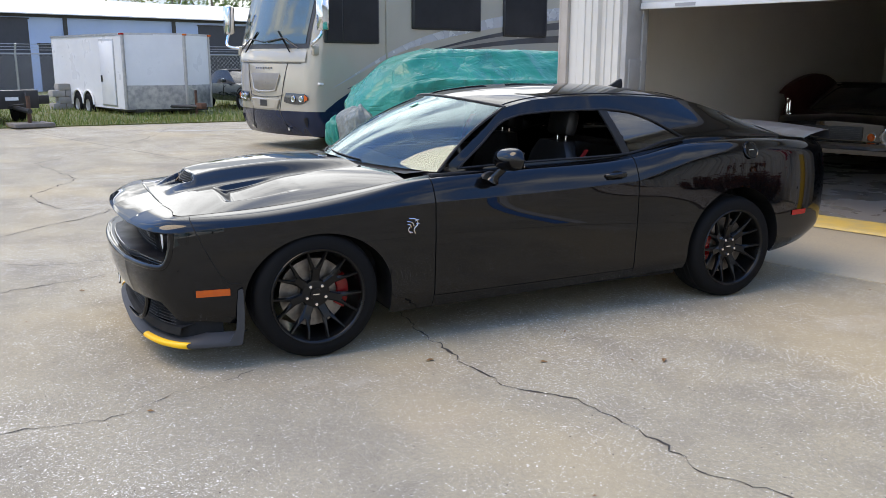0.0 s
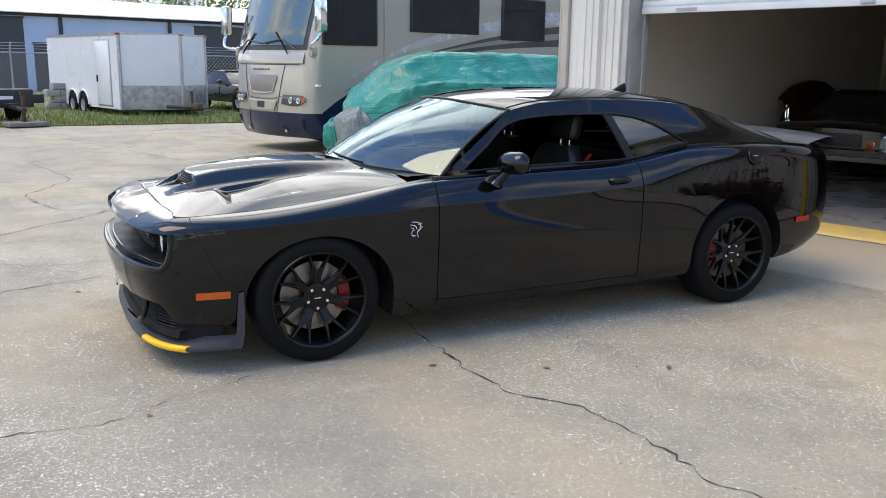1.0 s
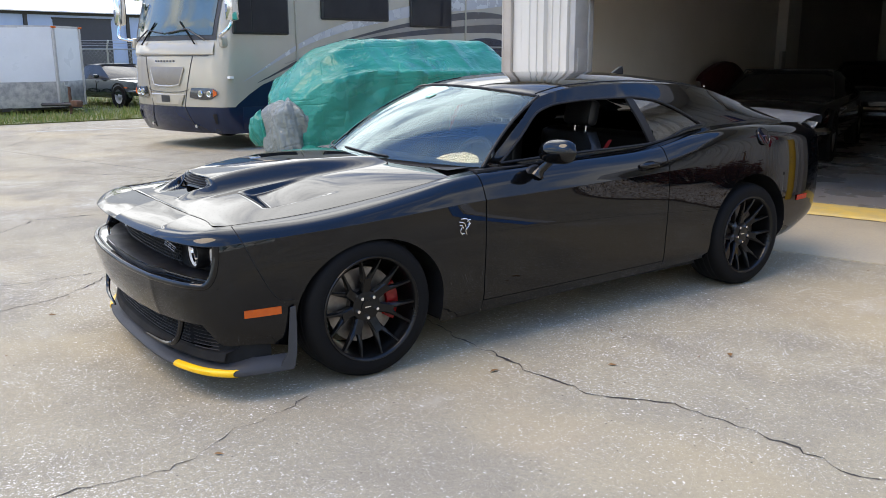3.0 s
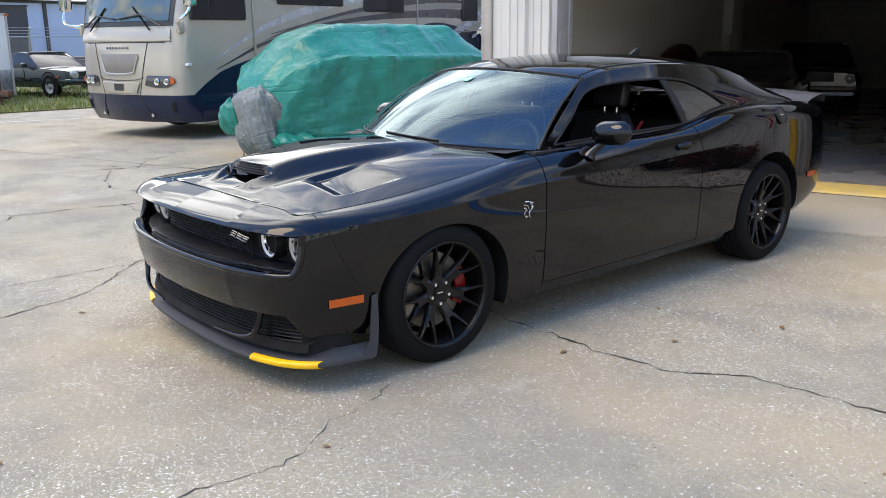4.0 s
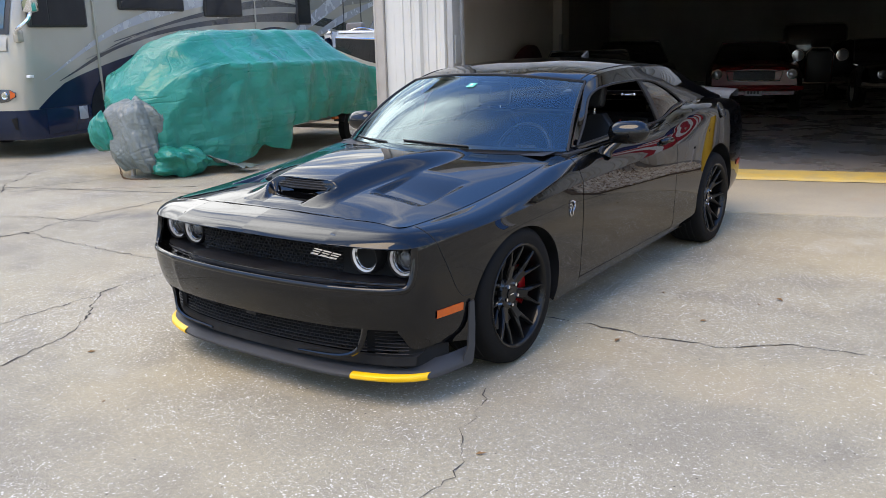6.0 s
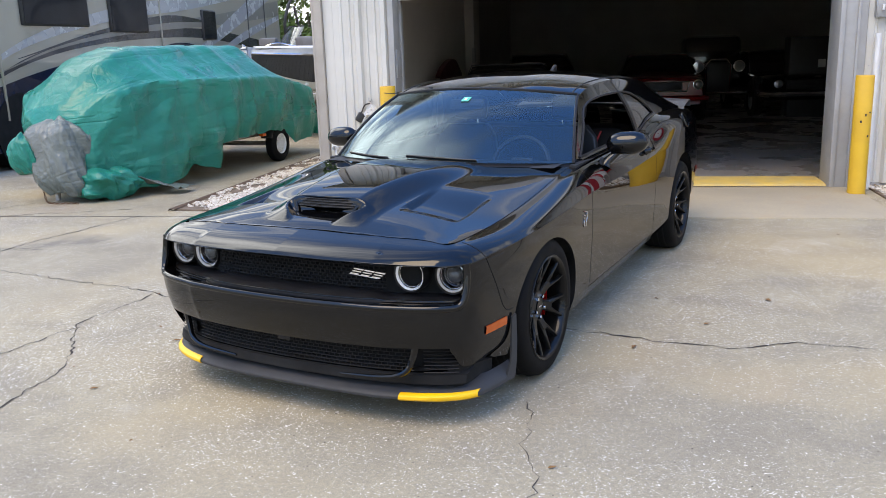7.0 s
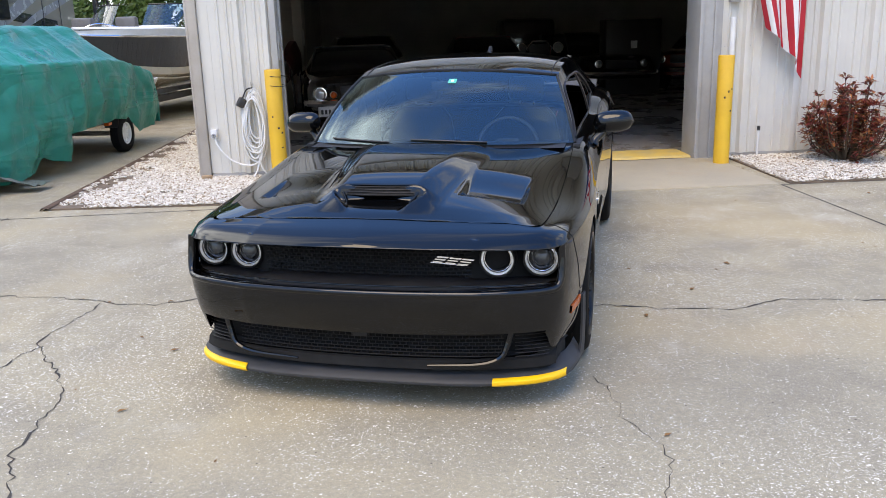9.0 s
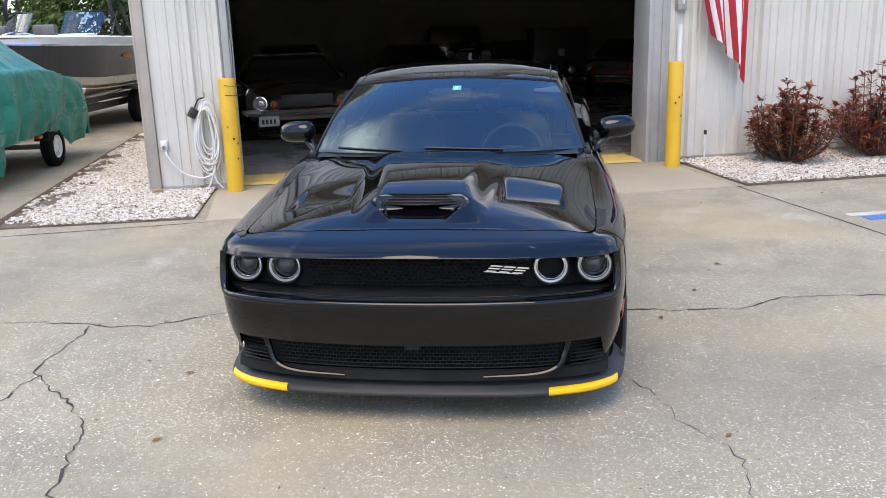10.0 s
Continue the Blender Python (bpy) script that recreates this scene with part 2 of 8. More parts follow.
def tarp_mat(name, c1, c2, crumple=5.0, deep=0.15):
    m, nt, b = nodes_of(name)
    co = coords(nt)
    crease = noise_tex(nt, 1.3, 2.0, 0.5, coords(nt, "Object", (1.0, 0.35, 2.2), (0.6, 0.0, 0.3)), 0.9)
    cross = noise_tex(nt, 1.6, 2.0, 0.5, coords(nt, "Object", (1.6, 1.5, 0.5), (-0.3, 0.2, 0.0)), 1.0)
    broad = noise_tex(nt, 0.9, 3.0, 0.5, co)
    col = blend(nt, remap(nt, broad, 0.3, 0.7), c1, c2)
    link(nt, col, b.inputs["Base Color"])
    link(nt, remap(nt, crease, 0.3, 0.7, 0.26, 0.42), b.inputs["Roughness"])
    b.inputs["Specular IOR Level"].default_value = 0.38
    ridge = calc(nt, "ADD", remap(nt, calc(nt, "ABSOLUTE", calc(nt, "SUBTRACT", crease, 0.5)), 0.0, 0.07, 0.0, 0.075, False), remap(nt, calc(nt, "ABSOLUTE", calc(nt, "SUBTRACT", cross, 0.5)), 0.0, 0.05, 0.0, 0.05, False))
    bent = nt.nodes.new("ShaderNodeVectorMath")
    bent.operation = "MULTIPLY_ADD"
    wob = nt.nodes.new("ShaderNodeTexNoise")
    wob.inputs["Scale"].default_value = 1.6
    wob.inputs["Detail"].default_value = 3.0
    link(nt, co, wob.inputs["Vector"])
    link(nt, wob.outputs["Color"], bent.inputs[0])
    bent.inputs[1].default_value = (0.5, 0.5, 0.5)
    link(nt, coords(nt, "Object", (1.0, 0.6, 1.3), (0.5, 0.3, 0.2)), bent.inputs[2])
    facets = ridge
    for k, sc in enumerate((crumple, crumple * 2.7)):
        v = nt.nodes.new("ShaderNodeTexVoronoi")
        v.inputs["Scale"].default_value = sc
        link(nt, bent.outputs[0], v.inputs["Vector"])
        facets = calc(nt, "ADD", facets, calc(nt, "MULTIPLY", v.outputs["Distance"], deep / (1 + 1.6 * k)))
    bump(nt, b, calc(nt, "ADD", facets, calc(nt, "MULTIPLY", noise_tex(nt, 11.0, 4.0, 0.6, co, 1.2), 0.07)), 0.85, 0.075)
    return m


M_PAINT = surf("black_car_paint", (0.0016, 0.0018, 0.0023), (0.0022, 0.0024, 0.0029), 0.3, 0.0, 3.0, 400.0, 0.0, 1.0, 0.02, 0.0)
M_SATIN = surf("satin_black_plastic", (0.010, 0.010, 0.011), (0.015, 0.015, 0.016), 0.45, 0.0, 8.0, 220.0, 0.05, 0.0, 0.08, 0.3)
M_LIP = surf("grey_black_moulded_plastic", (0.034, 0.035, 0.037), (0.044, 0.045, 0.047), 0.55, 0.0, 5.0, 260.0, 0.08, 0.0, 0.06, 0.3)
# near-black colour that stands for shade in gaps, recesses and undersides
M_GAP = surf("gap_shade", (0.002, 0.002, 0.002), None, 0.9)
M_RUBBER = surf("tyre_rubber", (0.004, 0.004, 0.004), (0.007, 0.0068, 0.0066), 0.75, 0.0, 9.0, 150.0, 0.12, 0.0, 0.08, 0.15)
M_RIM = surf("gloss_black_wheel", (0.004, 0.004, 0.004), (0.006, 0.006, 0.006), 0.3, 0.0, 5.0, 100.0, 0.0, 0.4, 0.04, 0.1)
M_DISC = surf("brake_steel", (0.26, 0.25, 0.235), (0.16, 0.14, 0.125), 0.38, 1.0, 20.0, 300.0, 0.03)
M_RED = surf("red_caliper_paint", (0.42, 0.008, 0.01), (0.32, 0.006, 0.008), 0.25, 0.0, 8.0, 100.0, 0.0, 0.6)
M_CHROME = surf("chrome", (0.85, 0.85, 0.86), (0.75, 0.75, 0.76), 0.08, 1.0, 5.0, 90.0, 0.0, 0.0, 0.03)
M_STEEL = surf("galvanised_steel", (0.52, 0.52, 0.52), (0.40, 0.40, 0.41), 0.42, 0.9, 7.0, 80.0, 0.03)
M_YELLOW = surf("yellow_plastic", (0.92, 0.52, 0.010), (0.85, 0.47, 0.01), 0.38, 0.0, 6.0, 120.0)
M_AMBER = surf("amber_lens", (0.62, 0.11, 0.012), (0.5, 0.08, 0.01), 0.2, 0.0, 20.0, 200.0, 0.1)
M_REDLENS = surf("red_lens", (0.45, 0.01, 0.01), (0.34, 0.008, 0.008), 0.2, 0.0, 20.0, 200.0, 0.1)
M_LEATHER = surf("black_leather", (0.014, 0.014, 0.015), (0.022, 0.022, 0.023), 0.42, 0.0, 9.0, 240.0, 0.2)
M_CABIN = surf("cabin_trim", (0.012, 0.012, 0.013), (0.02, 0.02, 0.021), 0.6, 0.0, 9.0, 200.0, 0.1)
M_BELT = surf("red_seat_belt", (0.30, 0.012, 0.012), (0.22, 0.01, 0.01), 0.6, 0.0, 20.0, 300.0, 0.1)
M_GLASS = glass("windscreen_glass", (0.54, 0.68, 0.74), 0.02, 1.88, (0.76, 0.95, 1.0))
M_TINT = glass("tinted_side_glass", (0.10, 0.11, 0.12))
M_FILM = glass("dark_filmed_glass", (0.02, 0.022, 0.025))
M_LENS = glass("clear_lens", (0.9, 0.92, 0.95), 0.02, 1.3)
M_HALO = glow("lamp_ring_white", (0.80, 0.84, 0.88), 0.09)
M_CONC = concrete_mat()
M_APRON = apron_mat()
M_CRACK = surf("crack_dirt", (0.035, 0.03, 0.026), (0.06, 0.052, 0.045), 0.95, 0.0, 9.0, 90.0, 0.3)
M_WALL = surf("white_painted_metal_wall", (0.66, 0.64, 0.582), (0.58, 0.56, 0.505), 0.35, 0.0, 1.2, 40.0, 0.02, 0.0, 0.06)
M_TRIM = surf("grey_door_trim", (0.42, 0.415, 0.40), (0.32, 0.315, 0.30), 0.55, 0.0, 2.5, 50.0, 0.04)
M_CORNER = surf("weathered_tan_corner_trim", (0.47, 0.43, 0.38), (0.36, 0.32, 0.27), 0.6, 0.0, 2.0, 60.0, 0.05)
# one lining in a lit and a shaded tone, both pale to bounce daylight
M_INNER = surf("beige_lining", (0.84, 0.80, 0.73), (0.78, 0.74, 0.67), 0.8, 0.0, 1.0, 30.0)
M_SHADEIN = surf("shaded_beige_lining", (0.66, 0.63, 0.58), (0.58, 0.55, 0.51), 0.85, 0.0, 1.0, 30.0)
M_SHOPFLOOR = surf("dark_sealed_floor", (0.22, 0.205, 0.185), (0.28, 0.262, 0.24), 0.28, 0.0, 1.2, 60.0, 0.02)
M_BOLLARD = surf("yellow_bollard_paint", (0.78, 0.47, 0.04), (0.66, 0.38, 0.035), 0.45, 0.0, 3.0, 60.0, 0.05)
M_KERBYEL = surf("worn_yellow_paint", (0.68, 0.46, 0.09), (0.48, 0.37, 0.17), 0.75, 0.0, 5.0, 50.0, 0.2)
M_WHITE = surf("white_plastic", (0.78, 0.78, 0.76), (0.66, 0.66, 0.64), 0.45, 0.0, 6.0, 80.0)
M_BLACKP = surf("black_plastic", (0.02, 0.02, 0.02), (0.03, 0.03, 0.03), 0.45, 0.0, 9.0, 120.0, 0.05)
M_SOIL = surf("bed_soil", (0.20, 0.15, 0.11), (0.11, 0.08, 0.055), 0.95, 0.0, 8.0, 90.0, 0.3)
M_TARP = tarp_mat("green_tarpaulin", (0.002, 0.172, 0.128), (0.003, 0.230, 0.172))
M_TARPS = tarp_mat("silver_tarpaulin_side", (0.19, 0.205, 0.19), (0.10, 0.13, 0.12), 7.0, 0.18)
# ---------- mesh helpers ----------
def mesh_from(name, bm, material, smooth=40.0):
    me = bpy.data.meshes.new(name)
    bmesh.ops.recalc_face_normals(bm, faces=bm.faces[:])
    bm.to_mesh(me)
    bm.free()
    for mt in (material if isinstance(material, (list, tuple)) else [material]):
        me.materials.append(mt)
    if smooth:
        me.polygons.foreach_set("use_smooth", [True] * len(me.polygons))
        me.set_sharp_from_angle(angle=radians(smooth))
    return me


def part(name, bm, material, parent, label="", smooth=40.0, at=None):
    ob = new(name, mesh_from(name, bm, material, smooth))
    ob.parent = parent
    if at is not None:
        ob.matrix_basis = at
    if label:
        tagged(ob, label)
    return ob


def thing(name, label, category, m=None, group="", kind=""):
    ob = new(name)
    ob.empty_display_size = 0.1
    if m is not None:
        ob.matrix_basis = m
    return tagged(ob, label, category, group, kind)


def single(name, bm, material, label, category, m=None, group="", kind="", smooth=40.0):
    ob = new(name, mesh_from(name, bm, material, smooth))
    if m is not None:
        ob.matrix_basis = m
    return tagged(ob, label, category, group, kind)


def box(bm, x0, x1, y0, y1, z0, z1, bev=0.0, m=None):
    r = bmesh.ops.create_cube(bm, size=1.0)
    vs = r["verts"]
    bmesh.ops.transform(bm, verts=vs, matrix=Matrix.Translation(((x0 + x1) / 2, (y0 + y1) / 2, (z0 + z1) / 2)) @ Matrix.Diagonal((x1 - x0, y1 - y0, z1 - z0, 1)))
    if bev:
        es = list({e for v in vs for e in v.link_edges})
        rb = bmesh.ops.bevel(bm, geom=es, offset=bev, segments=2, profile=0.5, affect="EDGES")
        vs = list(set(rb["verts"]) | {v for f in rb["faces"] for v in f.verts} | {v for v in vs if v.is_valid})
    if m is not None:
        bmesh.ops.transform(bm, verts=[v for v in vs if v.is_valid], matrix=m)
    return vs


def boxed(*a, **k):
    bm = bmesh.new()
    box(bm, *a, **k)
    return bm


def tube(bm, pts, r, n=8, caps=True):
    """A round bar along points; r is a number or one radius a point."""
    pts = [Vector(p) for p in pts]
    rs = r if isinstance(r, (list, tuple)) else [r] * len(pts)
    rings, prev = [], None
    for i, p in enumerate(pts):
        d = (pts[min(i + 1, len(pts) - 1)] - pts[max(i - 1, 0)]).normalized()
        up = prev if prev is not None and abs(prev.dot(d)) < 0.95 else (Vector((0, 0, 1)) if abs(d.z) < 0.9 else Vector((1, 0, 0)))
        a = d.cross(up).normalized()
        b = a.cross(d).normalized()
        prev = b
        rings.append([bm.verts.new(p + (a * math.cos(2 * math.pi * k / n) + b * math.sin(2 * math.pi * k / n)) * rs[i]) for k in range(n)])
    for ra, rb in zip(rings, rings[1:]):
        for k in range(n):
            bm.faces.new((ra[k], ra[(k + 1) % n], rb[(k + 1) % n], rb[k]))
    if caps:
        bm.faces.new(rings[0][::-1])
        bm.faces.new(rings[-1])
    return bm


def tubed(pts, r, n=8):
    return tube(bmesh.new(), pts, r, n)


def lathe(bm, prof, n=32, m=None, close=False):
    """Turn a profile of (radius, height) round z."""
    rings = []
    for r, z in prof:
        rings.append([bm.verts.new((r * math.cos(2 * math.pi * k / n), r * math.sin(2 * math.pi * k / n), z)) for k in range(n)] if r > 1e-6 else [bm.verts.new((0, 0, z))])
    vs = [v for rg in rings for v in rg]
    pairs = list(zip(rings, rings[1:])) + ([(rings[-1], rings[0])] if close else [])
    for a, b in pairs:
        for k in range(n):
            q = [a[k % len(a)], a[(k + 1) % len(a)], b[(k + 1) % len(b)], b[k % len(b)]]
            q = list(dict.fromkeys(q))
            if len(q) > 2:
                bm.faces.new(q)
    if m is not None:
        bmesh.ops.transform(bm, verts=vs, matrix=m)
    return vs


def lathed(prof, n=32, m=None, close=False):
    bm = bmesh.new()
    lathe(bm, prof, n, m, close)
    return bm


def sheet(bm, rows, wrap=False):
    """Faces over a grid of points."""
    vv = [[bm.verts.new(p) for p in r] for r in rows]
    for a, b in zip(vv, vv[1:]):
        n = len(a)
        for k in range(n if wrap else n - 1):
            q = [a[k], a[(k + 1) % n], b[(k + 1) % n], b[k]]
            try:
                bm.faces.new(q)
            except ValueError:
                pass
    return vv


def sheeted(rows, wrap=False, thick=0.0, flip=False):
    bm = bmesh.new()
    sheet(bm, rows, wrap)
    bmesh.ops.remove_doubles(bm, verts=bm.verts[:], dist=1e-5)
    if thick:
        bmesh.ops.recalc_face_normals(bm, faces=bm.faces[:])
        bmesh.ops.solidify(bm, geom=bm.faces[:], thickness=thick)
    return bm


def prism(bm, poly, z0, z1, m=None):
    """An upright slab over a plan outline."""
    a = [bm.verts.new((x, y, z0)) for x, y in poly]
    b = [bm.verts.new((x, y, z1)) for x, y in poly]
    bm.faces.new(a[::-1])
    bm.faces.new(b)
    n = len(poly)
    for k in range(n):
        bm.faces.new((a[k], a[(k + 1) % n], b[(k + 1) % n], b[k]))
    if m is not None:
        bmesh.ops.transform(bm, verts=a + b, matrix=m)


def prismed(poly, z0, z1, m=None, bev=0.0):
    bm = bmesh.new()
    prism(bm, poly, z0, z1, m)
    if bev:
        bmesh.ops.bevel(bm, geom=bm.edges[:], offset=bev, segments=2, profile=0.5, affect="EDGES")
    return bm


def curve1(keys):
    """A smooth function through (position, value) keys, with no overshoot."""
    xs = [k[0] for k in keys]
    ys = [k[1] for k in keys]
    n = len(xs)
    d = [(ys[i + 1] - ys[i]) / (xs[i + 1] - xs[i]) for i in range(n - 1)]
    ms = [d[0]] + [0.0 if d[i - 1] * d[i] <= 0 else 2 * d[i - 1] * d[i] / (d[i - 1] + d[i]) for i in range(1, n - 1)] + [d[-1]]

    def f(x):
        if x <= xs[0]:
            return ys[0]
        if x >= xs[-1]:
            return ys[-1]
        i = 0
        while x > xs[i + 1]:
            i += 1
        h = xs[i + 1] - xs[i]
        t = (x - xs[i]) / h
        return ((2 * t ** 3 - 3 * t ** 2 + 1) * ys[i] + (t ** 3 - 2 * t ** 2 + t) * h * ms[i] + (-2 * t ** 3 + 3 * t ** 2) * ys[i + 1] + (t ** 3 - t ** 2) * h * ms[i + 1])
    return f


def spline(pts, n):
    """n points, evenly spaced, on a smooth curve through pts."""
    pts = [Vector(p) for p in pts]
    out = []
    ext = [2 * pts[0] - pts[1]] + pts + [2 * pts[-1] - pts[-2]]
    for i in range(1, len(ext) - 2):
        a, b, c, d = ext[i - 1:i + 3]
        for k in range(16):
            t = k / 16
            out.append(0.5 * (2 * b + (c - a) * t + (2 * a - 5 * b + 4 * c - d) * t * t + (3 * b - a - 3 * c + d) * t ** 3))
    out.append(pts[-1])
    acc = [0.0]
    for p, q in zip(out, out[1:]):
        acc.append(acc[-1] + (q - p).length)
    res, j = [], 0
    for k in range(n):
        s = acc[-1] * k / (n - 1)
        while j < len(acc) - 2 and acc[j + 1] < s:
            j += 1
        t = (s - acc[j]) / max(1e-9, acc[j + 1] - acc[j])
        res.append(out[j].lerp(out[j + 1], min(1, max(0, t))))
    return res


def span(a, b, n):
    return [a + (b - a) * k / (n - 1) for k in range(n)]


def smooth01(a, b, x):
    t = min(1.0, max(0.0, (x - a) / (b - a)))
    return t * t * (3 - 2 * t)
# ---------- ground ----------
single("ground", sheeted([[(x, y, 0) for x in (-400, -30, 30, 400)] for y in (-400, -20, 30, 400)]), M_CONC, "worn grey shell concrete yard with flecks and stains", "ground", kind="structure")

WALL_Y, DOOR_L, DOOR_R, CORNER_X = 8.45, -5.70, -0.85, -6.62

# smoother apron slab in front of the garage door
single("apron_slab", boxed(-5.93, -0.62, 6.72, 8.47, -0.1, 0.012, bev=0.006), M_APRON, "smooth tan concrete apron before the garage door", "pavement", kind="structure")

# saw-cut joints of the yard slab
for k, (a, b) in enumerate((((-0.60, 6.70), (-0.48, -6.0)), ((-5.93, 6.70), (-21.0, 6.35)), ((-0.60, 6.70), (14.0, 6.66)))):
    av, bv = Vector((*a, 0)), Vector((*b, 0))
    side_v = (bv - av).cross(Vector((0, 0, 1))).normalized()
    rng = random.Random(k)
    rows = []
    for t in span(0, 1, 70):
        p = av.lerp(bv, t)
        w = 0.006 + rng.random() * 0.006
        rows.append([p - side_v * w + Vector((0, 0, 0.002)), p + side_v * w + Vector((0, 0, 0.002))])
    single("slab_joint", sheeted(rows), M_CRACK, "dark dirt-filled joint in the concrete slab", "joint", kind="structure")

CRACKS = (
    ((-3.75, 3.55), (-3.14, 3.33), (-2.69, 3.22), (-2.02, 3.27), (-1.48, 3.13), (-0.5, 3.2)),
    ((-3.95, 0.2), (-3.66, 1.12), (-3.53, 1.48), (-3.55, 2.0), (-3.60, 2.35)),
    ((-8.6, 4.63), (-7.63, 4.33), (-6.61, 4.03), (-6.06, 3.83), (-5.2, 3.95), (-3.75, 3.55)),
    ((-6.40, 3.92), (-6.50, 3.17), (-6.16, 2.57), (-6.10, 1.88), (-5.8, 0.6)),
    ((-6.48, 3.17), (-6.82, 2.29), (-7.6, 1.6)),
    ((-8.98, 3.70), (-8.55, 4.63), (-8.52, 5.21), (-8.1, 6.7)),
    ((-8.15, 5.16), (-8.67, 5.19), (-9.17, 5.19), (-9.53, 5.21), (-10.08, 5.55), (-10.59, 5.99), (-10.6, 6.46)),
    ((-11.94, 5.64), (-10.6, 6.46), (-9.85, 7.40)),
    ((-8.2, 2.4), (-8.93, 3.71), (-9.42, 3.32), (-10.63, 3.46), (-11.71, 4.28), (-13.92, 4.5)),
    ((-11.71, 4.28), (-10.7, 6.07)),
    ((-13.92, 4.5), (-16.5, 7.2), (-19.5, 9.4)),
    ((-10.89, 5.99), (-10.5, 6.3), (-10.0, 6.56), (-9.21, 6.81), (-8.4, 7.05)),
    ((-10.5, 6.3), (-10.86, 6.72), (-11.02, 7.09), (-11.3, 7.6)),
)


def crack(pts, seed, width):
    rng = random.Random(seed)
    base = spline([(x, y, 0) for x, y in pts], max(24, int(26 * sum((Vector(a) - Vector(b)).length for a, b in zip(pts, pts[1:])))))
    rows = []
    for i, p in enumerate(base):
        q = base[min(i + 1, len(base) - 1)] - base[max(0, i - 1)]
        s = q.cross(Vector((0, 0, 1))).normalized()
        wob = (noise.noise((i * 0.135, seed * 7.3, 0)) * 0.06 + noise.noise((i * 0.5, seed * 3.1, 4)) * 0.026 + rng.uniform(-0.012, 0.012)) * min(1, i / 3, (len(base) - 1 - i) / 3)
        w = width * (0.10 + 1.5 * max(0.0, noise.noise((i * 0.21, seed, 9.0)) + 0.12) ** 1.3 + 0.45 * rng.random())
        c = p + s * wob
        rows.append([c - s * w + Vector((0, 0, 0.003)), c + s * w * (0.4 + 0.7 * rng.random()) + Vector((0, 0, 0.003))])
    return sheeted(rows)


for k, pts in enumerate(CRACKS):
    single("ground_crack", crack(pts, k + 1, 0.0045 if k == 1 else 0.0085 if k < 5 else 0.014), M_CRACK, "jagged dark crack running through the concrete", "crack", kind="structure")

# painted parking lines at the edge of the yard
single("white_parking_line", boxed(-0.42, 4.8, 5.14, 5.24, 0.001, 0.005), surf("white_road_paint", (0.58, 0.57, 0.53), (0.42, 0.40, 0.35), 0.7, 0.0, 3.0, 60.0), "worn white parking line painted on concrete", "road marking", kind="structure")
single("blue_parking_line", boxed(-0.35, 4.8, 4.98, 5.11, 0.001, 0.005), surf("blue_road_paint", (0.035, 0.16, 0.46), (0.06, 0.2, 0.42), 0.7, 0.0, 3.0, 60.0), "blue parking line painted beside the white one", "road marking", kind="structure")

# ---------- metal building ----------
EAVE = 3.7


def rib_profile(x0, x1):
    """Plan outline of ribbed steel sheet: a tall rib each foot, low stiffeners between."""
    pitch, out = 0.305, [(x0, 0.0)]
    k0 = math.ceil((x0 - 0.04) / pitch)
    x = k0 * pitch
    while x < x1 - 0.052:
        if x - 0.049 > x0:
            out += [(x - 0.048, 0.0), (x - 0.025, 0.052), (x + 0.025, 0.052), (x + 0.048, 0.0)]
        for s in (0.10, 0.20):
            if x + s + 0.02 < x1:
                out += [(x + s - 0.018, 0.0), (x + s - 0.009, 0.014), (x + s + 0.009, 0.014), (x + s + 0.018, 0.0)]
        x += pitch
    out.append((x1, 0.0))
    return out


def ribbed(x0, x1, z0, z1, back=0.08):
    pr = rib_profile(x0, x1)
    poly = [(x, -d) for x, d in pr] + [(x1, back), (x0, back)]
    bm = bmesh.new()
    prism(bm, poly, z0, z1)
    bmesh.ops.triangulate(bm, faces=[f for f in bm.faces if len(f.verts) > 4])
    return bm


def wall_panels(wall, x0, x1, z0, z1):
    x = x0
    while x < x1 - 0.05:
        xe = min(x1, (math.floor(x / 0.915 + 1e-6) + 1) * 0.915)
        if x1 - xe < 0.12:
            xe = x1
        part("panel", ribbed(x, xe - 0.0015, z0, z1), M_WALL, wall, smooth=0)
        x = xe


wall_l = thing("wall_front_left", "white ribbed steel wall strip beside the garage door", "wall", pose(0, WALL_Y, 0), kind="structure")
wall_panels(wall_l, CORNER_X + 0.10, DOOR_L, 0.06, EAVE)
wall_r = thing("wall_front_right", "white ribbed steel wall with screwed sheets", "wall", pose(0, WALL_Y, 0), kind="structure")
wall_panels(wall_r, DOOR_R + 0.26, 13.0, 0.06, EAVE)
wall_o = thing("wall_over_door", "white ribbed steel wall over the garage door", "wall", pose(0, WALL_Y, 0), kind="structure")
wall_panels(wall_o, DOOR_L, DOOR_R + 0.26, 3.05, EAVE)
# screws in the sheets
bm = bmesh.new()
for z in (0.25, 1.3, 2.4, 3.4):
    for x in span(-0.55, 12.9, 89):
        lathe(bm, [(0.0, 0.0), (0.006, 0.0), (0.005, 0.004), (0.0, 0.005)], 6, pose(x, -0.001, z, 90))
sc = part("screw", bm, M_STEEL, wall_r)
tagged(sc, "rows of small sheet screws", kind="stuff")

single("base_trim_right", boxed(DOOR_R + 0.26, 13.0, WALL_Y - 0.012, WALL_Y + 0.06, 0.0, 0.058), M_TRIM, "grey metal base trim at the foot of the wall", "trim", kind="structure")
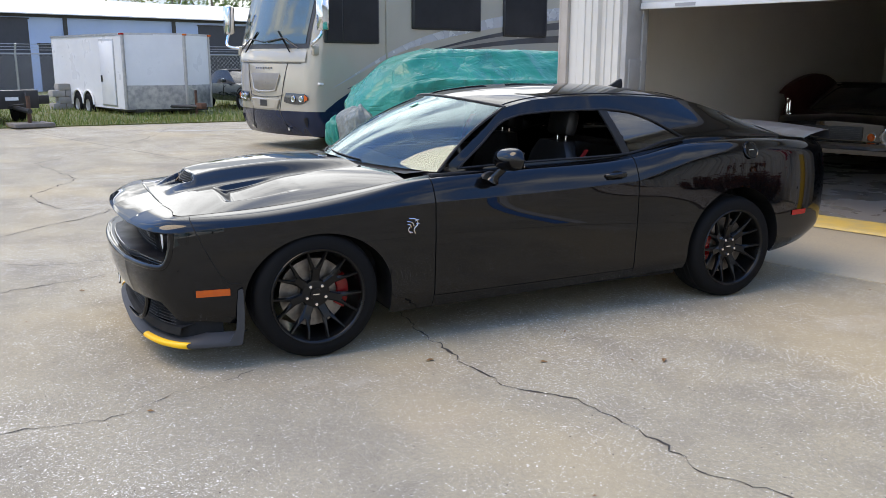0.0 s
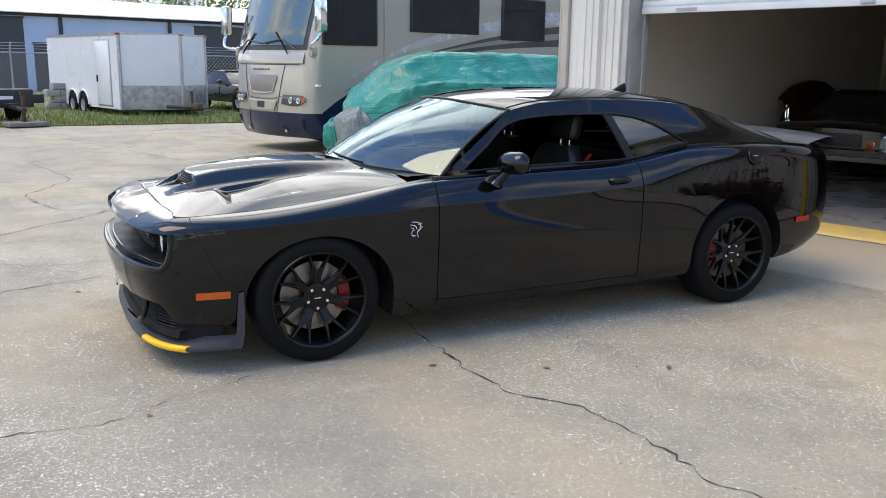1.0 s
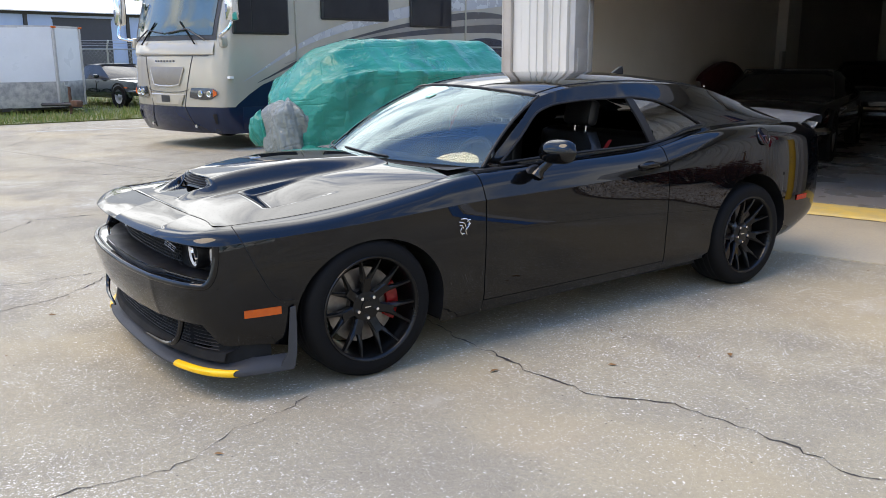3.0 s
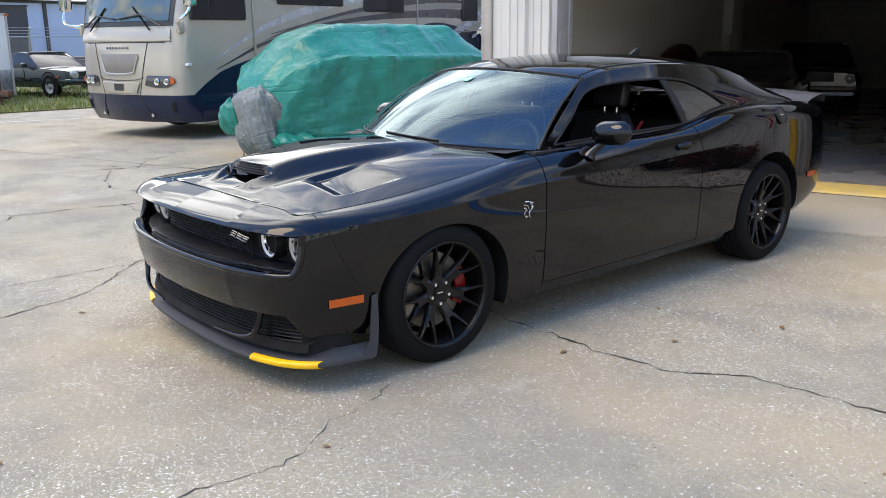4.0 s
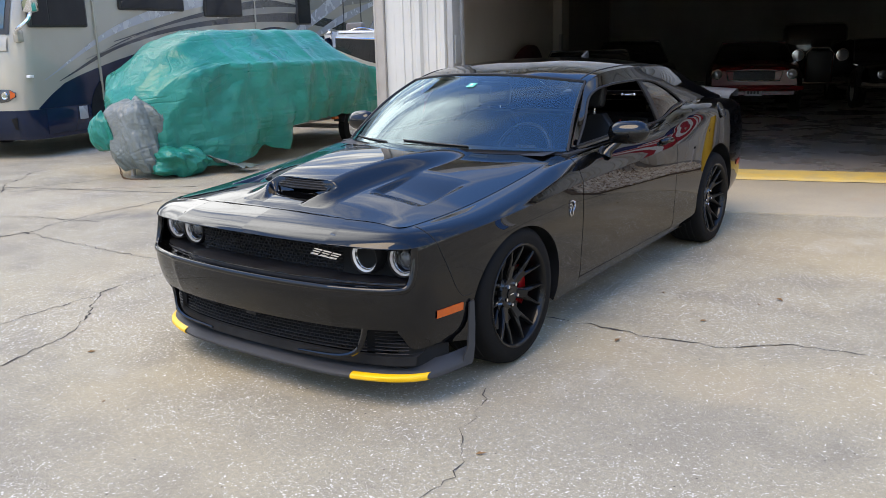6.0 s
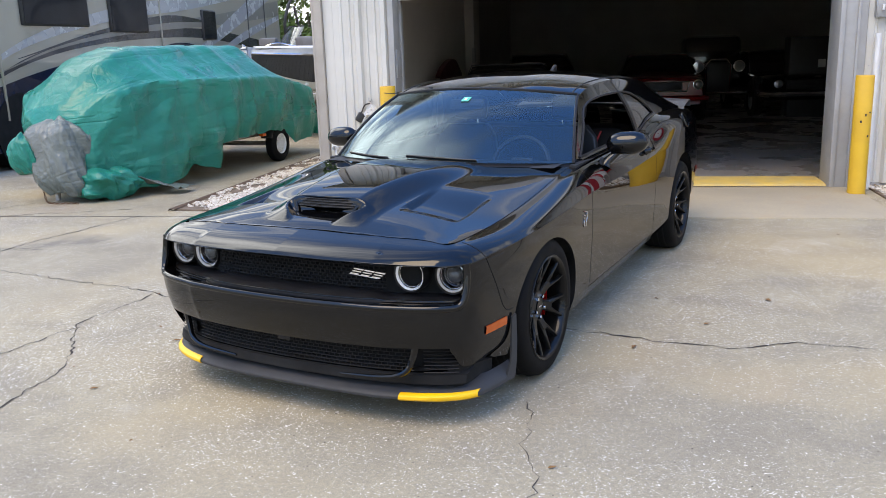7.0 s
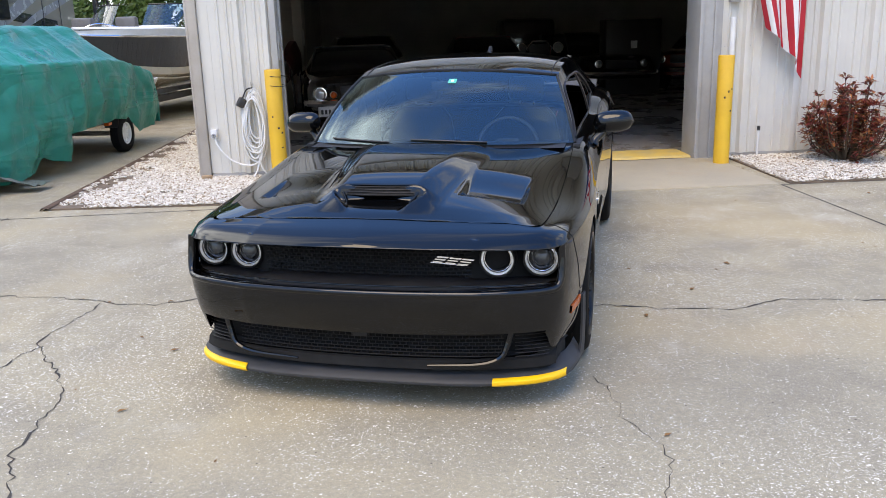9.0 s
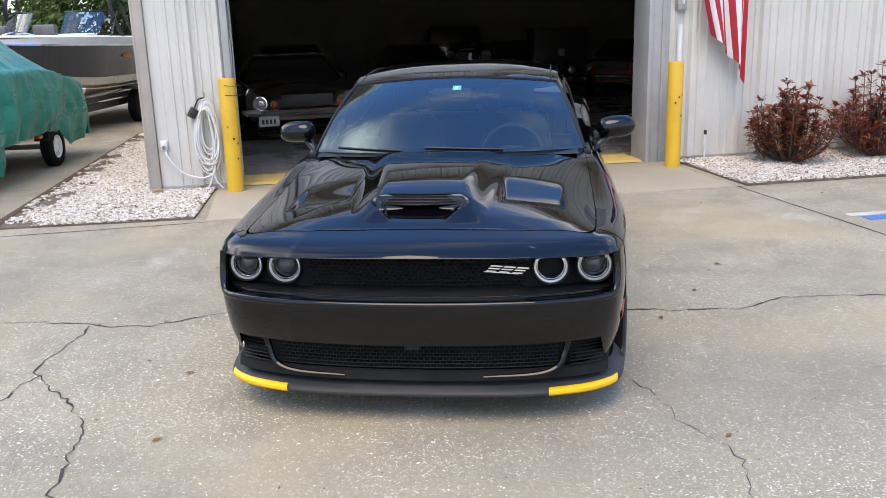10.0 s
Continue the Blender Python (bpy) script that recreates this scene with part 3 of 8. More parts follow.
single("base_trim_left", boxed(CORNER_X + 0.11, DOOR_L - 0.005, WALL_Y - 0.02, WALL_Y + 0.06, 0.0, 0.058), M_TRIM, "grey metal base trim at the foot of the wall", "trim", kind="structure")
# corner post with a folded edge
bm = bmesh.new()
box(bm, CORNER_X - 0.02, CORNER_X + 0.095, WALL_Y - 0.05, WALL_Y + 0.10, 0.0, EAVE, bev=0.008)
box(bm, CORNER_X - 0.028, CORNER_X - 0.004, WALL_Y - 0.056, WALL_Y + 0.3, 0.0, EAVE, bev=0.004)
single("corner_trim", bm, M_CORNER, "weathered tan metal corner trim of the building", "trim", kind="structure")
# jambs of the garage door
bm = bmesh.new()
box(bm, DOOR_L - 0.04, DOOR_L + 0.03, WALL_Y - 0.04, WALL_Y + 0.36, 0.0, 3.05, bev=0.006)
box(bm, DOOR_L + 0.028, DOOR_L + 0.045, WALL_Y + 0.02, WALL_Y + 0.30, 1.30, 1.62, bev=0.003)
box(bm, DOOR_L + 0.03, DOOR_L + 0.055, WALL_Y + 0.24, WALL_Y + 0.34, 0.02, 3.0, bev=0.004)
single("door_jamb_left", bm, M_TRIM, "grey steel jamb of the garage door with a patch plate", "door jamb", kind="structure")
bm = bmesh.new()
box(bm, DOOR_R, DOOR_R + 0.255, WALL_Y - 0.018, WALL_Y + 0.08, 0.0, 3.05, bev=0.005)
box(bm, DOOR_R - 0.02, DOOR_R + 0.03, WALL_Y - 0.045, WALL_Y + 0.40, 0.0, 3.05, bev=0.006)
box(bm, DOOR_R + 0.15, DOOR_R + 0.18, WALL_Y - 0.04, WALL_Y, 0.0, 3.05, bev=0.006)
single("door_jamb_right", bm, M_TRIM, "grey steel jamb of the garage door", "door jamb", kind="structure")
# side wall, ribbed, along the boats
wall_s = thing("wall_side", "white ribbed steel side wall of the building", "wall", pose(CORNER_X + 0.03, 0, 0, 0, 0, -90), kind="structure")
bmw = ribbed(-27.0, -WALL_Y - 0.11, 0.06, EAVE)
part("panel", bmw, M_WALL, wall_s, smooth=0)
bm = bmesh.new()
box(bm, 13.0, 13.2, WALL_Y, 27.0, 0, EAVE)
box(bm, -6.5, 13.0, 26.9, 27.1, 0, EAVE)
single("wall_back", bm, M_SHADEIN, "pale beige back and side walls of the garage", "wall", kind="structure")
# roof sheet with an overhanging edge and gutter
bm = bmesh.new()
box(bm, -7.0, 13.5, WALL_Y - 0.45, 27.4, EAVE, EAVE + 0.10)
box(bm, -7.0, 13.5, WALL_Y - 0.57, WALL_Y - 0.43, EAVE - 0.06, EAVE + 0.12, bev=0.01)
single("building_roof", bm, surf("white_roof_steel", (0.6, 0.6, 0.59), None, 0.4), "white steel roof edge with gutter", "roof", kind="structure")
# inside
single("ceiling", boxed(-6.3, 12.9, WALL_Y + 0.1, 26.8, 3.5, 3.6), M_SHADEIN, "pale beige garage ceiling", "ceiling", kind="structure")
bm = bmesh.new()
box(bm, CORNER_X + 0.16, CORNER_X + 0.26, WALL_Y + 0.10, 18.6, 0.0, 3.5)
for yy in (17.7,):
    box(bm, CORNER_X + 0.26, CORNER_X + 0.46, yy, yy + 0.85, 0.0, 3.5, bev=0.01)
single("wall_inside_left", bm, M_INNER, "plain beige lining of the garage's side wall", "wall", kind="structure")
# darker tone from here back, where the wall is only in shade
single("wall_inside_far", boxed(CORNER_X + 0.16, CORNER_X + 0.26, 18.604, 26.8, 0, 3.5), M_SHADEIN, "beige far lining of the garage's side wall, toned for shade", "wall", kind="structure")
single("floor", boxed(-6.4, 12.9, 9.05, 26.9, -0.05, 0.03), M_SHOPFLOOR, "dark sealed shop floor with a soft shine", "floor", kind="structure")
# yellow painted sill, with a ragged worn front edge
rows = []
rng = random.Random(5)
front = [0.02 * noise.noise((x * 3.0, 0, 0)) + rng.uniform(-0.008, 0.008) for x in span(DOOR_L, DOOR_R, 80)]
for yy, zz in ((0.05, 0.012), (0.07, 0.026), (0.13, 0.034), (0.35, 0.036), (0.62, 0.036)):
    rows.append([(x, WALL_Y + yy + (front[i] if yy < 0.1 else 0), zz) for i, x in enumerate(span(DOOR_L + 0.03, DOOR_R - 0.02, 80))])
single("door_sill", sheeted(rows), M_KERBYEL, "worn yellow painted concrete sill of the garage door", "door sill", kind="structure")

# roll-up door curtain, hanging part way down
curtain = thing("rollup_door", "white slatted roll-up garage door, mostly raised", "garage door", pose(0, WALL_Y + 0.2, 0), kind="structure")
M_DOORW = surf("white_door_slats", (0.74, 0.75, 0.74), (0.62, 0.63, 0.62), 0.4, 0.0, 2.0, 40.0)
part("bottom_bar", boxed(DOOR_L + 0.05, DOOR_R - 0.03, -0.03, 0.03, 2.175, 2.245, bev=0.006), M_DOORW, curtain)
slat_rows = [(0.0, 0.0), (0.012, 0.012), (0.016, 0.035), (0.012, 0.058), (0.0, 0.07)]
slat_me = None
for k in range(12):
    if slat_me is None:
        bm = bmesh.new()
        sheet(bm, [[(DOOR_L + 0.05, -d, z) for d, z in slat_rows], [(DOOR_R - 0.03, -d, z) for d, z in slat_rows]])
        sheet(bm, [[(DOOR_L + 0.05, 0.012 - d, z) for d, z in slat_rows], [(DOOR_R - 0.03, 0.012 - d, z) for d, z in slat_rows]])
        ob = part("slat", bm, M_DOORW, curtain, smooth=60)
        slat_me = ob.data
    else:
        ob = new("slat", slat_me)
        ob.parent = curtain
    ob.location = (0, 0, 2.245 + 0.072 * k)
part("lock_bolt", boxed(-3.25, -3.12, -0.05, -0.028, 2.19, 2.23, bev=0.004), M_STEEL, curtain)
part("warning_plate", boxed(-5.2, -4.95, -0.036, -0.03, 2.19, 2.225), surf("grey_label", (0.4, 0.4, 0.4), None, 0.5), curtain)


# ---------- gravel beds ----------
def stones(name, inside, x0, x1, y0, y1, count, seed, label):
    rng = random.Random(seed)
    verts, faces = [], []
    made = 0
    tries = 0
    while made < count and tries < count * 6:
        tries += 1
        x, y = rng.uniform(x0, x1), rng.uniform(y0, y1)
        if not inside(x, y):
            continue
        made += 1
        r = rng.uniform(0.008, 0.020)
        a = rng.uniform(0, 6.28)
        z = 0.020 + rng.uniform(-0.004, 0.014)
        i = len(verts)
        ca, sa = math.cos(a), math.sin(a)
        e, h = rng.uniform(0.6, 1.0), rng.uniform(0.45, 0.8)
        for px, py, pz in ((1, 0, 0), (0.3, e, 0.1), (-0.9, 0.5 * e, 0), (-0.7, -0.7 * e, 0.1), (0.4, -e, -0.1)):
            px, py = px * rng.uniform(0.85, 1.15), py * rng.uniform(0.85, 1.15)
            verts.append((x + r * (px * ca - py * sa), y + r * (px * sa + py * ca), z + r * pz))
        verts.append((x + r * 0.2 * rng.uniform(-1, 1), y + r * 0.2 * rng.uniform(-1, 1), z + r * h))
        verts.append((x, y, z - r * h))
        for k in range(5):
            faces.append((i + k, i + (k + 1) % 5, i + 5))
            faces.append((i + (k + 1) % 5, i + k, i + 6))
    me = bpy.data.meshes.new(name)
    me.from_pydata(verts, [], faces)
    me.materials.append(M_STONES)
    ob = new(name, me)
    return tagged(ob, label, "gravel", kind="stuff")


def stones_mat():
    m, nt, b = nodes_of("white_bed_stones")
    g = nt.nodes.new("ShaderNodeNewGeometry")
    r = g.outputs["Random Per Island"]
    col = blend(nt, remap(nt, r, 0.0, 0.6), (0.72, 0.685, 0.61), (0.52, 0.465, 0.39))
    col = blend(nt, remap(nt, r, 0.80, 0.92), col, (0.27, 0.20, 0.13))
    link(nt, col, b.inputs["Base Color"])
    b.inputs["Roughness"].default_value = 0.8
    return m


M_STONES = stones_mat()
bed_r = [(-0.47, 8.44), (-0.50, 6.72), (13.0, 6.68), (13.0, 8.44)]
single("gravel_bed_right", prismed(bed_r, -0.05, 0.018), M_SOIL, "soil under white gravel along the wall", "bed", kind="structure")
bed_l = [(-7.85, 6.98), (-6.05, 6.86), (-5.95, 8.42), (-6.64, 8.42), (-6.64, 14.6), (-7.62, 14.6)]
single("gravel_bed_left", prismed(bed_l, -0.05, 0.018), M_SOIL, "soil under white gravel beside the building", "bed", kind="structure")
stones("white_gravel", lambda x, y: x > -0.47 + 0.02 * math.sin(y * 5), -0.5, 6.5, 6.73, 8.42, 38000, 3, "white landscape gravel in the wall bed")


def in_left(x, y):
    """Inside the bed, but for bare patches of leaf litter, most at its outer edge and tip."""
    bare = noise.noise((x * 3.1, y * 3.1, 3.0)) + 0.6 * noise.noise((x * 11, y * 11, 8.0))
    if bare > 0.62 - 0.75 * smooth01(0.55, 0.0, x + 7.85 - (y - 6.98) * 0.03) - 0.35 * smooth01(7.5, 7.0, y) * smooth01(-6.9, -7.6, x):
        return False
    lo = -7.85 + (y - 6.98) * 0.03
    if y < 8.42:
        return lo < x < -6.05 + (y - 6.86) * 0.06 and y > 6.98 - (x + 7.85) * 0.066
    return lo < x < -6.66


stones("white_gravel", in_left, -7.85, -5.95, 6.88, 14.5, 36000, 4, "white landscape gravel with brown leaf litter beside the building")
rows = []
for t in span(0, 1, 60):
    y = 6.95 + t * 7.6
    x = -7.87 + (y - 6.98) * 0.03
    rows.append([(x - 0.04 + 0.015 * noise.noise((t * 30, 0, 0)), y, 0.004), (x - 0.02, y, 0.03), (x + 0.05 + 0.02 * noise.noise((t * 30, 5, 0)), y, 0.026)])
single("bed_edging", sheeted(rows), surf("brown_leaf_litter", (0.13, 0.075, 0.045), (0.07, 0.045, 0.03), 0.95, 0.0, 20.0, 90.0, 0.5), "brown leaf litter and dirt along the gravel edge", "edging", kind="structure")


# ---------- bollards, pipes, hose, flag ----------
def bollard(x, y, h, rings):
    o = thing("bollard", "yellow painted steel bollard with chips and scuffs", "bollard", pose(x, y, 0.0), group="bollards at the garage door")
    part("post", lathed([(0.0, 0.0), (0.089, 0.0), (0.089, 0.05), (0.088, h * 0.5), (0.089, h - 0.012), (0.084, h), (0.0, h + 0.003)], 28), M_BOLLARD, o)
    for z in rings:
        part("cable_tie", lathed([(0.0895, z - 0.004), (0.093, z - 0.003), (0.093, z + 0.003), (0.0895, z + 0.004)], 28, pose(0, 0, 0, 2, 3, 0)), M_BLACKP, o)
    rng = random.Random(int(x * 10))
    for k in range(4):
        a, z = -1.9 + rng.random() * 1.2, 0.35 + rng.random() * 0.6
        part("paint_chip", boxed(-0.006 - 0.008 * rng.random(), 0.008, -0.0905, -0.0885, z, z + 0.008 + rng.random() * 0.02), M_CRACK, o, at=pose(0, 0, 0, 0, 0, math.degrees(a) + 90))
    return o


bollard(-5.72, 8.20, 1.22, (1.15, 1.05))
bollard(-0.68, 8.06, 1.22, ())

single("white_pipe", lathed([(0.0, 0), (0.031, 0), (0.031, 1.63), (0.0, 1.63)], 16, pose(-0.50, 8.36, 0)), M_WHITE, "white plastic pipe standing behind the bollard", "pipe")
o = thing("vent_pipe", "short white pipe with a black cap in the gravel", "pipe", pose(-0.12, 8.36, 0))
part("pipe", lathed([(0.0, 0), (0.014, 0), (0.014, 0.33), (0.0, 0.33)], 12), M_WHITE, o)
part("cap", lathed([(0.0, 0.325), (0.018, 0.325), (0.018, 0.37), (0.010, 0.378), (0.0, 0.378)], 12), M_BLACKP, o)
o = thing("switch_box", "grey metal outdoor switch box on the wall", "switch box", pose(-0.48, WALL_Y - 0.03, 1.86))
part("box", boxed(-0.06, 0.06, -0.05, 0.02, -0.07, 0.12, bev=0.006), M_STEEL, o)
part("cover", boxed(-0.05, 0.05, -0.058, -0.05, -0.06, 0.11, bev=0.003), M_TRIM, o)
part("lever", boxed(-0.012, 0.012, -0.085, -0.058, 0.0, 0.06, bev=0.004), M_WHITE, o)

o = thing("cable_coil", "white cable coiled on a hook at the wall", "cable", pose(-5.98, WALL_Y - 0.03, 0))
rng = random.Random(11)
for k in range(12):
    w, top, bot = 0.068 + 0.080 * rng.random(), 1.01 - 0.010 * k, 0.16 + 0.30 * rng.random()
    c0 = rng.uniform(-0.02, 0.02)
    pts = []
    for i in range(33):
        a = 2 * math.pi * i / 32
        pts.append((c0 + w * math.sin(a) * (1.0 - 0.25 * math.cos(a)), -0.03 - 0.007 * k + 0.01 * math.sin(3 * a + k), (top + bot) / 2 + (top - bot) / 2 * math.cos(a)))
    part("loop", tubed(pts, 0.009, 6), M_WHITE, o)
part("feed", tubed(spline([(-0.46, -0.02, 0.52), (-0.44, -0.06, 0.40), (-0.30, -0.05, 0.22), (-0.10, -0.06, 0.15), (0.03, -0.08, 0.20), (0.06, -0.09, 0.30)], 40), 0.011, 6), M_WHITE, o)
part("tail", tubed(spline([(0.05, -0.08, 0.28), (0.0, -0.09, 0.12), (-0.05, -0.12, 0.02)], 20), 0.009, 6), M_WHITE, o)
part("tail", tubed(spline([(0.02, -0.08, 0.26), (0.05, -0.09, 0.12), (0.12, -0.10, 0.03)], 20), 0.009, 6), M_WHITE, o)
part("hook", tubed([(0, 0.03, 1.06), (0, -0.06, 1.04), (0, -0.10, 1.06), (0, -0.10, 1.09)], 0.006, 6), M_STEEL, o)
part("plug", boxed(-0.04, 0.04, -0.05, 0.05, -0.055, 0.055, bev=0.015), M_BLACKP, o, "black rubber plug", at=pose(-0.13, -0.06, 0.86, 0, 30, 20))
part("plug_lead", tubed(spline([(-0.11, -0.06, 0.91), (-0.06, -0.08, 1.0), (0.0, -0.06, 1.02)], 14), 0.008, 6), M_BLACKP, o)
o = thing("wall_outlet", "small white outlet box with a clamp", "outlet", pose(-6.45, WALL_Y - 0.03, 0.52))
part("box", boxed(-0.035, 0.035, -0.04, 0.03, -0.05, 0.05, bev=0.006), M_WHITE, o)
part("clamp", lathed([(0.012, -0.02), (0.024, -0.02), (0.024, 0.02), (0.012, 0.02)], 12, pose(0, -0.05, -0.02, 90)), M_STEEL, o)
single("wood_offcut", boxed(-0.05, 0.06, -0.03, 0.03, 0, 0.045, bev=0.004), surf("raw_pine", (0.42, 0.29, 0.17), (0.32, 0.21, 0.12), 0.7, 0.0, 6.0, 60.0, 0.1), "small pine offcut lying at the corner of the wall", "wood block", pose(-6.56, 8.30, 0.02, 0, 0, 25))
# ---------- the black muscle coupe ----------
# own axes: x ahead from the front axle, y to its left, z up
CAR = pose(-4.439, 2.975, 0, 0, 0, -106.93)
coupe = thing("coupe", "gloss black muscle coupe with black wheels and a hood scoop", "car", CAR)

PLAN = [(0.945, 0), (0.938, 0.25), (0.908, 0.50), (0.858, 0.70), (0.795, 0.82), (0.705, 0.885), (0.55, 0.918), (0.30, 0.946), (0.0, 0.958), (-0.4, 0.957), (-0.75, 0.950), (-1.5, 0.946), (-2.1, 0.950), (-2.55, 0.960), (-3.0, 0.965), (-3.4, 0.953), (-3.7, 0.922), (-3.9, 0.865), (-4.0, 0.76), (-4.06, 0.5), (-4.09, 0)]
PEXT = [Vector((0.938, -0.25))] + [Vector(p) for p in PLAN] + [Vector((-4.06, -0.5))]
Q_STEP = 0.05


def eased(fn, spread):
    """A smooth copy of a function of the way round the plan, kept as a table; even about both ends."""
    def fold(q):
        return -q if q < 0 else 40 - q if q > 20 else q
    wts = [math.exp(-0.5 * (k / 2.0) ** 2) for k in range(-4, 5)]
    raw = [fn(fold(-1.0 + k * Q_STEP)) for k in range(int(22 / Q_STEP) + 1)]
    reach = max(1, round(spread / 2 / Q_STEP))
    tab = []
    for k in range(len(raw)):
        tab.append(sum(w * raw[min(len(raw) - 1, max(0, k + j * reach))] for j, w in zip(range(-4, 5), wts)) / sum(wts))

    def f(q):
        u = (q + 1.0) / Q_STEP
        i = min(max(int(u), 1), len(tab) - 3)
        t = u - i
        a, b, c, d = tab[i - 1:i + 3]
        return 0.5 * (2 * b + (c - a) * t + (2 * a - 5 * b + 4 * c - d) * t * t + (3 * b - a - 3 * c + d) * t ** 3)
    return f


def outline(q, axis):
    i = min(max(int(math.floor(q)), 0), len(PLAN) - 2)
    t = q - i
    a, b, c, d = (p[axis] for p in PEXT[i:i + 4])
    return 0.5 * (2 * b + (c - a) * t + (2 * a - 5 * b + 4 * c - d) * t * t + (3 * b - a - 3 * c + d) * t ** 3)


plan_x = eased(lambda q: outline(q, 0), 0.28)
# across the car the outline is odd about the middle, so its distance beyond the straight run is eased
plan_y_part = eased(lambda q: outline(q, 1) - (0.25 * min(q, 2.0) if q < 10 else 0.25 * min(20 - q, 2.0)), 0.28)


def plan(q):
    def at(v):
        return Vector((plan_x(v), plan_y_part(v) + (0.25 * min(v, 2.0) if v < 10 else 0.25 * min(20 - v, 2.0))))
    p, e = at(q), 0.004
    g = at(min(20, q + e)) - at(max(0, q - e))
    n = Vector((-g.y, g.x))
    i = int(q)
    n = -n if n.dot(Vector((1, 0)) if i < 3 else (Vector((0, 1)) if i < 18 else Vector((-1, 0)))) < 0 else n
    return p, n.normalized()


# long rails of the body from the sill up to the hood seam: height and inset from the plan outline
RAIL_Z = [eased(curve1(k), 0.4) for k in (
    [(0, 0.225), (3, 0.230), (4, 0.255), (5, 0.270), (6, 0.268), (6.6, 0.24), (7.4, 0.19), (8, 0.19), (10, 0.20), (13, 0.24), (15, 0.27), (17, 0.34), (20, 0.34)],
    [(0, 0.388), (3, 0.390), (4, 0.388), (5, 0.37), (6, 0.34), (7, 0.30), (10, 0.27), (13, 0.29), (15, 0.33), (17, 0.42), (20, 0.42)],
    [(0, 0.475), (4, 0.475), (6, 0.47), (9, 0.44), (12, 0.44), (15, 0.48), (17, 0.53), (20, 0.53)],
    [(0, 0.556), (3, 0.556), (4.5, 0.556), (6, 0.61), (9, 0.62), (12, 0.64), (15, 0.66), (17, 0.68), (20, 0.68)],
    [(0, 0.763), (2, 0.758), (4, 0.746), (5, 0.744), (6, 0.758), (7, 0.772), (8, 0.785), (9, 0.806), (10, 0.822), (11, 0.832), (12, 0.858), (15, 0.88), (20, 0.88)],
    [(0, 0.780), (3, 0.772), (5, 0.772), (6, 0.784), (7, 0.796), (8, 0.819), (9, 0.868), (10, 0.905), (11, 0.918), (12, 0.93), (13, 0.99), (14, 1.02), (15, 1.015), (17, 0.99), (20, 0.98)],
    [(0, 0.808), (3, 0.798), (5, 0.798), (6, 0.806), (7, 0.815), (8, 0.840), (9, 0.895), (10, 0.945), (11, 0.965), (12, 0.975), (13, 1.06), (14, 1.075), (15, 1.065), (17, 1.035), (20, 1.03)],
    [(0, 0.838), (3, 0.822), (4, 0.814), (5, 0.812), (6, 0.817), (7, 0.828), (8, 0.854), (9, 0.908), (10, 0.958), (11, 0.982), (12, 0.998), (13, 1.090), (14, 1.102), (15, 1.088), (16, 1.07), (17, 1.055), (20, 1.045)],
)]
RAIL_D = [eased(curve1(k), 0.4) for k in (
    [(0, 0.125), (3.5, 0.115), (5, 0.06), (7, 0.05), (12, 0.05), (16, 0.08), (20, 0.12)],
    [(0, 0.035), (4, 0.030), (6, 0.024), (12, 0.024), (16, 0.026), (20, 0.04)],
    [(0, 0.010), (4, 0.008), (7, 0.008), (11, 0.011), (15, 0.006), (20, 0.01)],
    [(0, 0.0), (6, 0.0), (11, 0.002), (14, 0.0), (20, 0.0)],
    [(0, 0.034), (4, 0.022), (5, 0.014), (7, 0.006), (11, 0.004), (14, 0.006), (20, 0.02)],
    [(0, 0.060), (3, 0.046), (5, 0.034), (7, 0.030), (9, 0.036), (10, 0.042), (11.5, 0.040), (14, 0.028), (20, 0.05)],
    [(0, 0.135), (3, 0.10), (5, 0.074), (7, 0.075), (10, 0.078), (12, 0.075), (14, 0.07), (20, 0.10)],
    [(0, 0.255), (2, 0.225), (3, 0.205), (4, 0.155), (5, 0.122), (7, 0.145), (8, 0.152), (10, 0.145), (12, 0.13), (13, 0.155), (15, 0.155), (17, 0.12), (20, 0.16)],
)]


def shell(q, w):
    """A point of the outer body skin; q runs round the plan, w up the rails."""
    p, n = plan(q)
    i = min(max(int(math.floor(w)), 0), 6)
    t = w - i
    c = [Vector((RAIL_D[min(7, max(0, i + k))](q), RAIL_Z[min(7, max(0, i + k))](q))) for k in (-1, 0, 1, 2)]
    if i == 0:
        c[0] = 2 * c[1] - c[2]
    if i == 6:
        c[3] = 2 * c[2] - c[1]
    # a crease along the shoulder, from the nose to the end of the door
    if i == 4:
        c[0] = (2 * c[1] - c[2]).lerp(c[0], smooth01(11.0, 13.5, q))
    if i == 3:
        c[3] = (2 * c[2] - c[1]).lerp(c[3], smooth01(11.0, 13.5, q))
    # spline with knots by chord, so that close rails do not overshoot
    k0, k1, k2 = (max(1e-4, (c[j + 1] - c[j]).length) ** 0.75 for j in range(3))
    m1 = ((c[1] - c[0]) / k0 - (c[2] - c[0]) / (k0 + k1) + (c[2] - c[1]) / k1) * k1
    m2 = ((c[2] - c[1]) / k1 - (c[3] - c[1]) / (k1 + k2) + (c[3] - c[2]) / k2) * k1
    t2, t3 = t * t, t ** 3
    v = c[1] * (2 * t3 - 3 * t2 + 1) + m1 * (t3 - 2 * t2 + t) + c[2] * (3 * t2 - 2 * t3) + m2 * (t3 - t2)
    peak = 0.010 * math.exp(-abs(p.y) / 0.16) * smooth01(3.7, 5.0, w) if q < 4 else 0.0
    return Vector((p.x - n.x * v.x + peak, p.y - n.y * v.x, v.y))


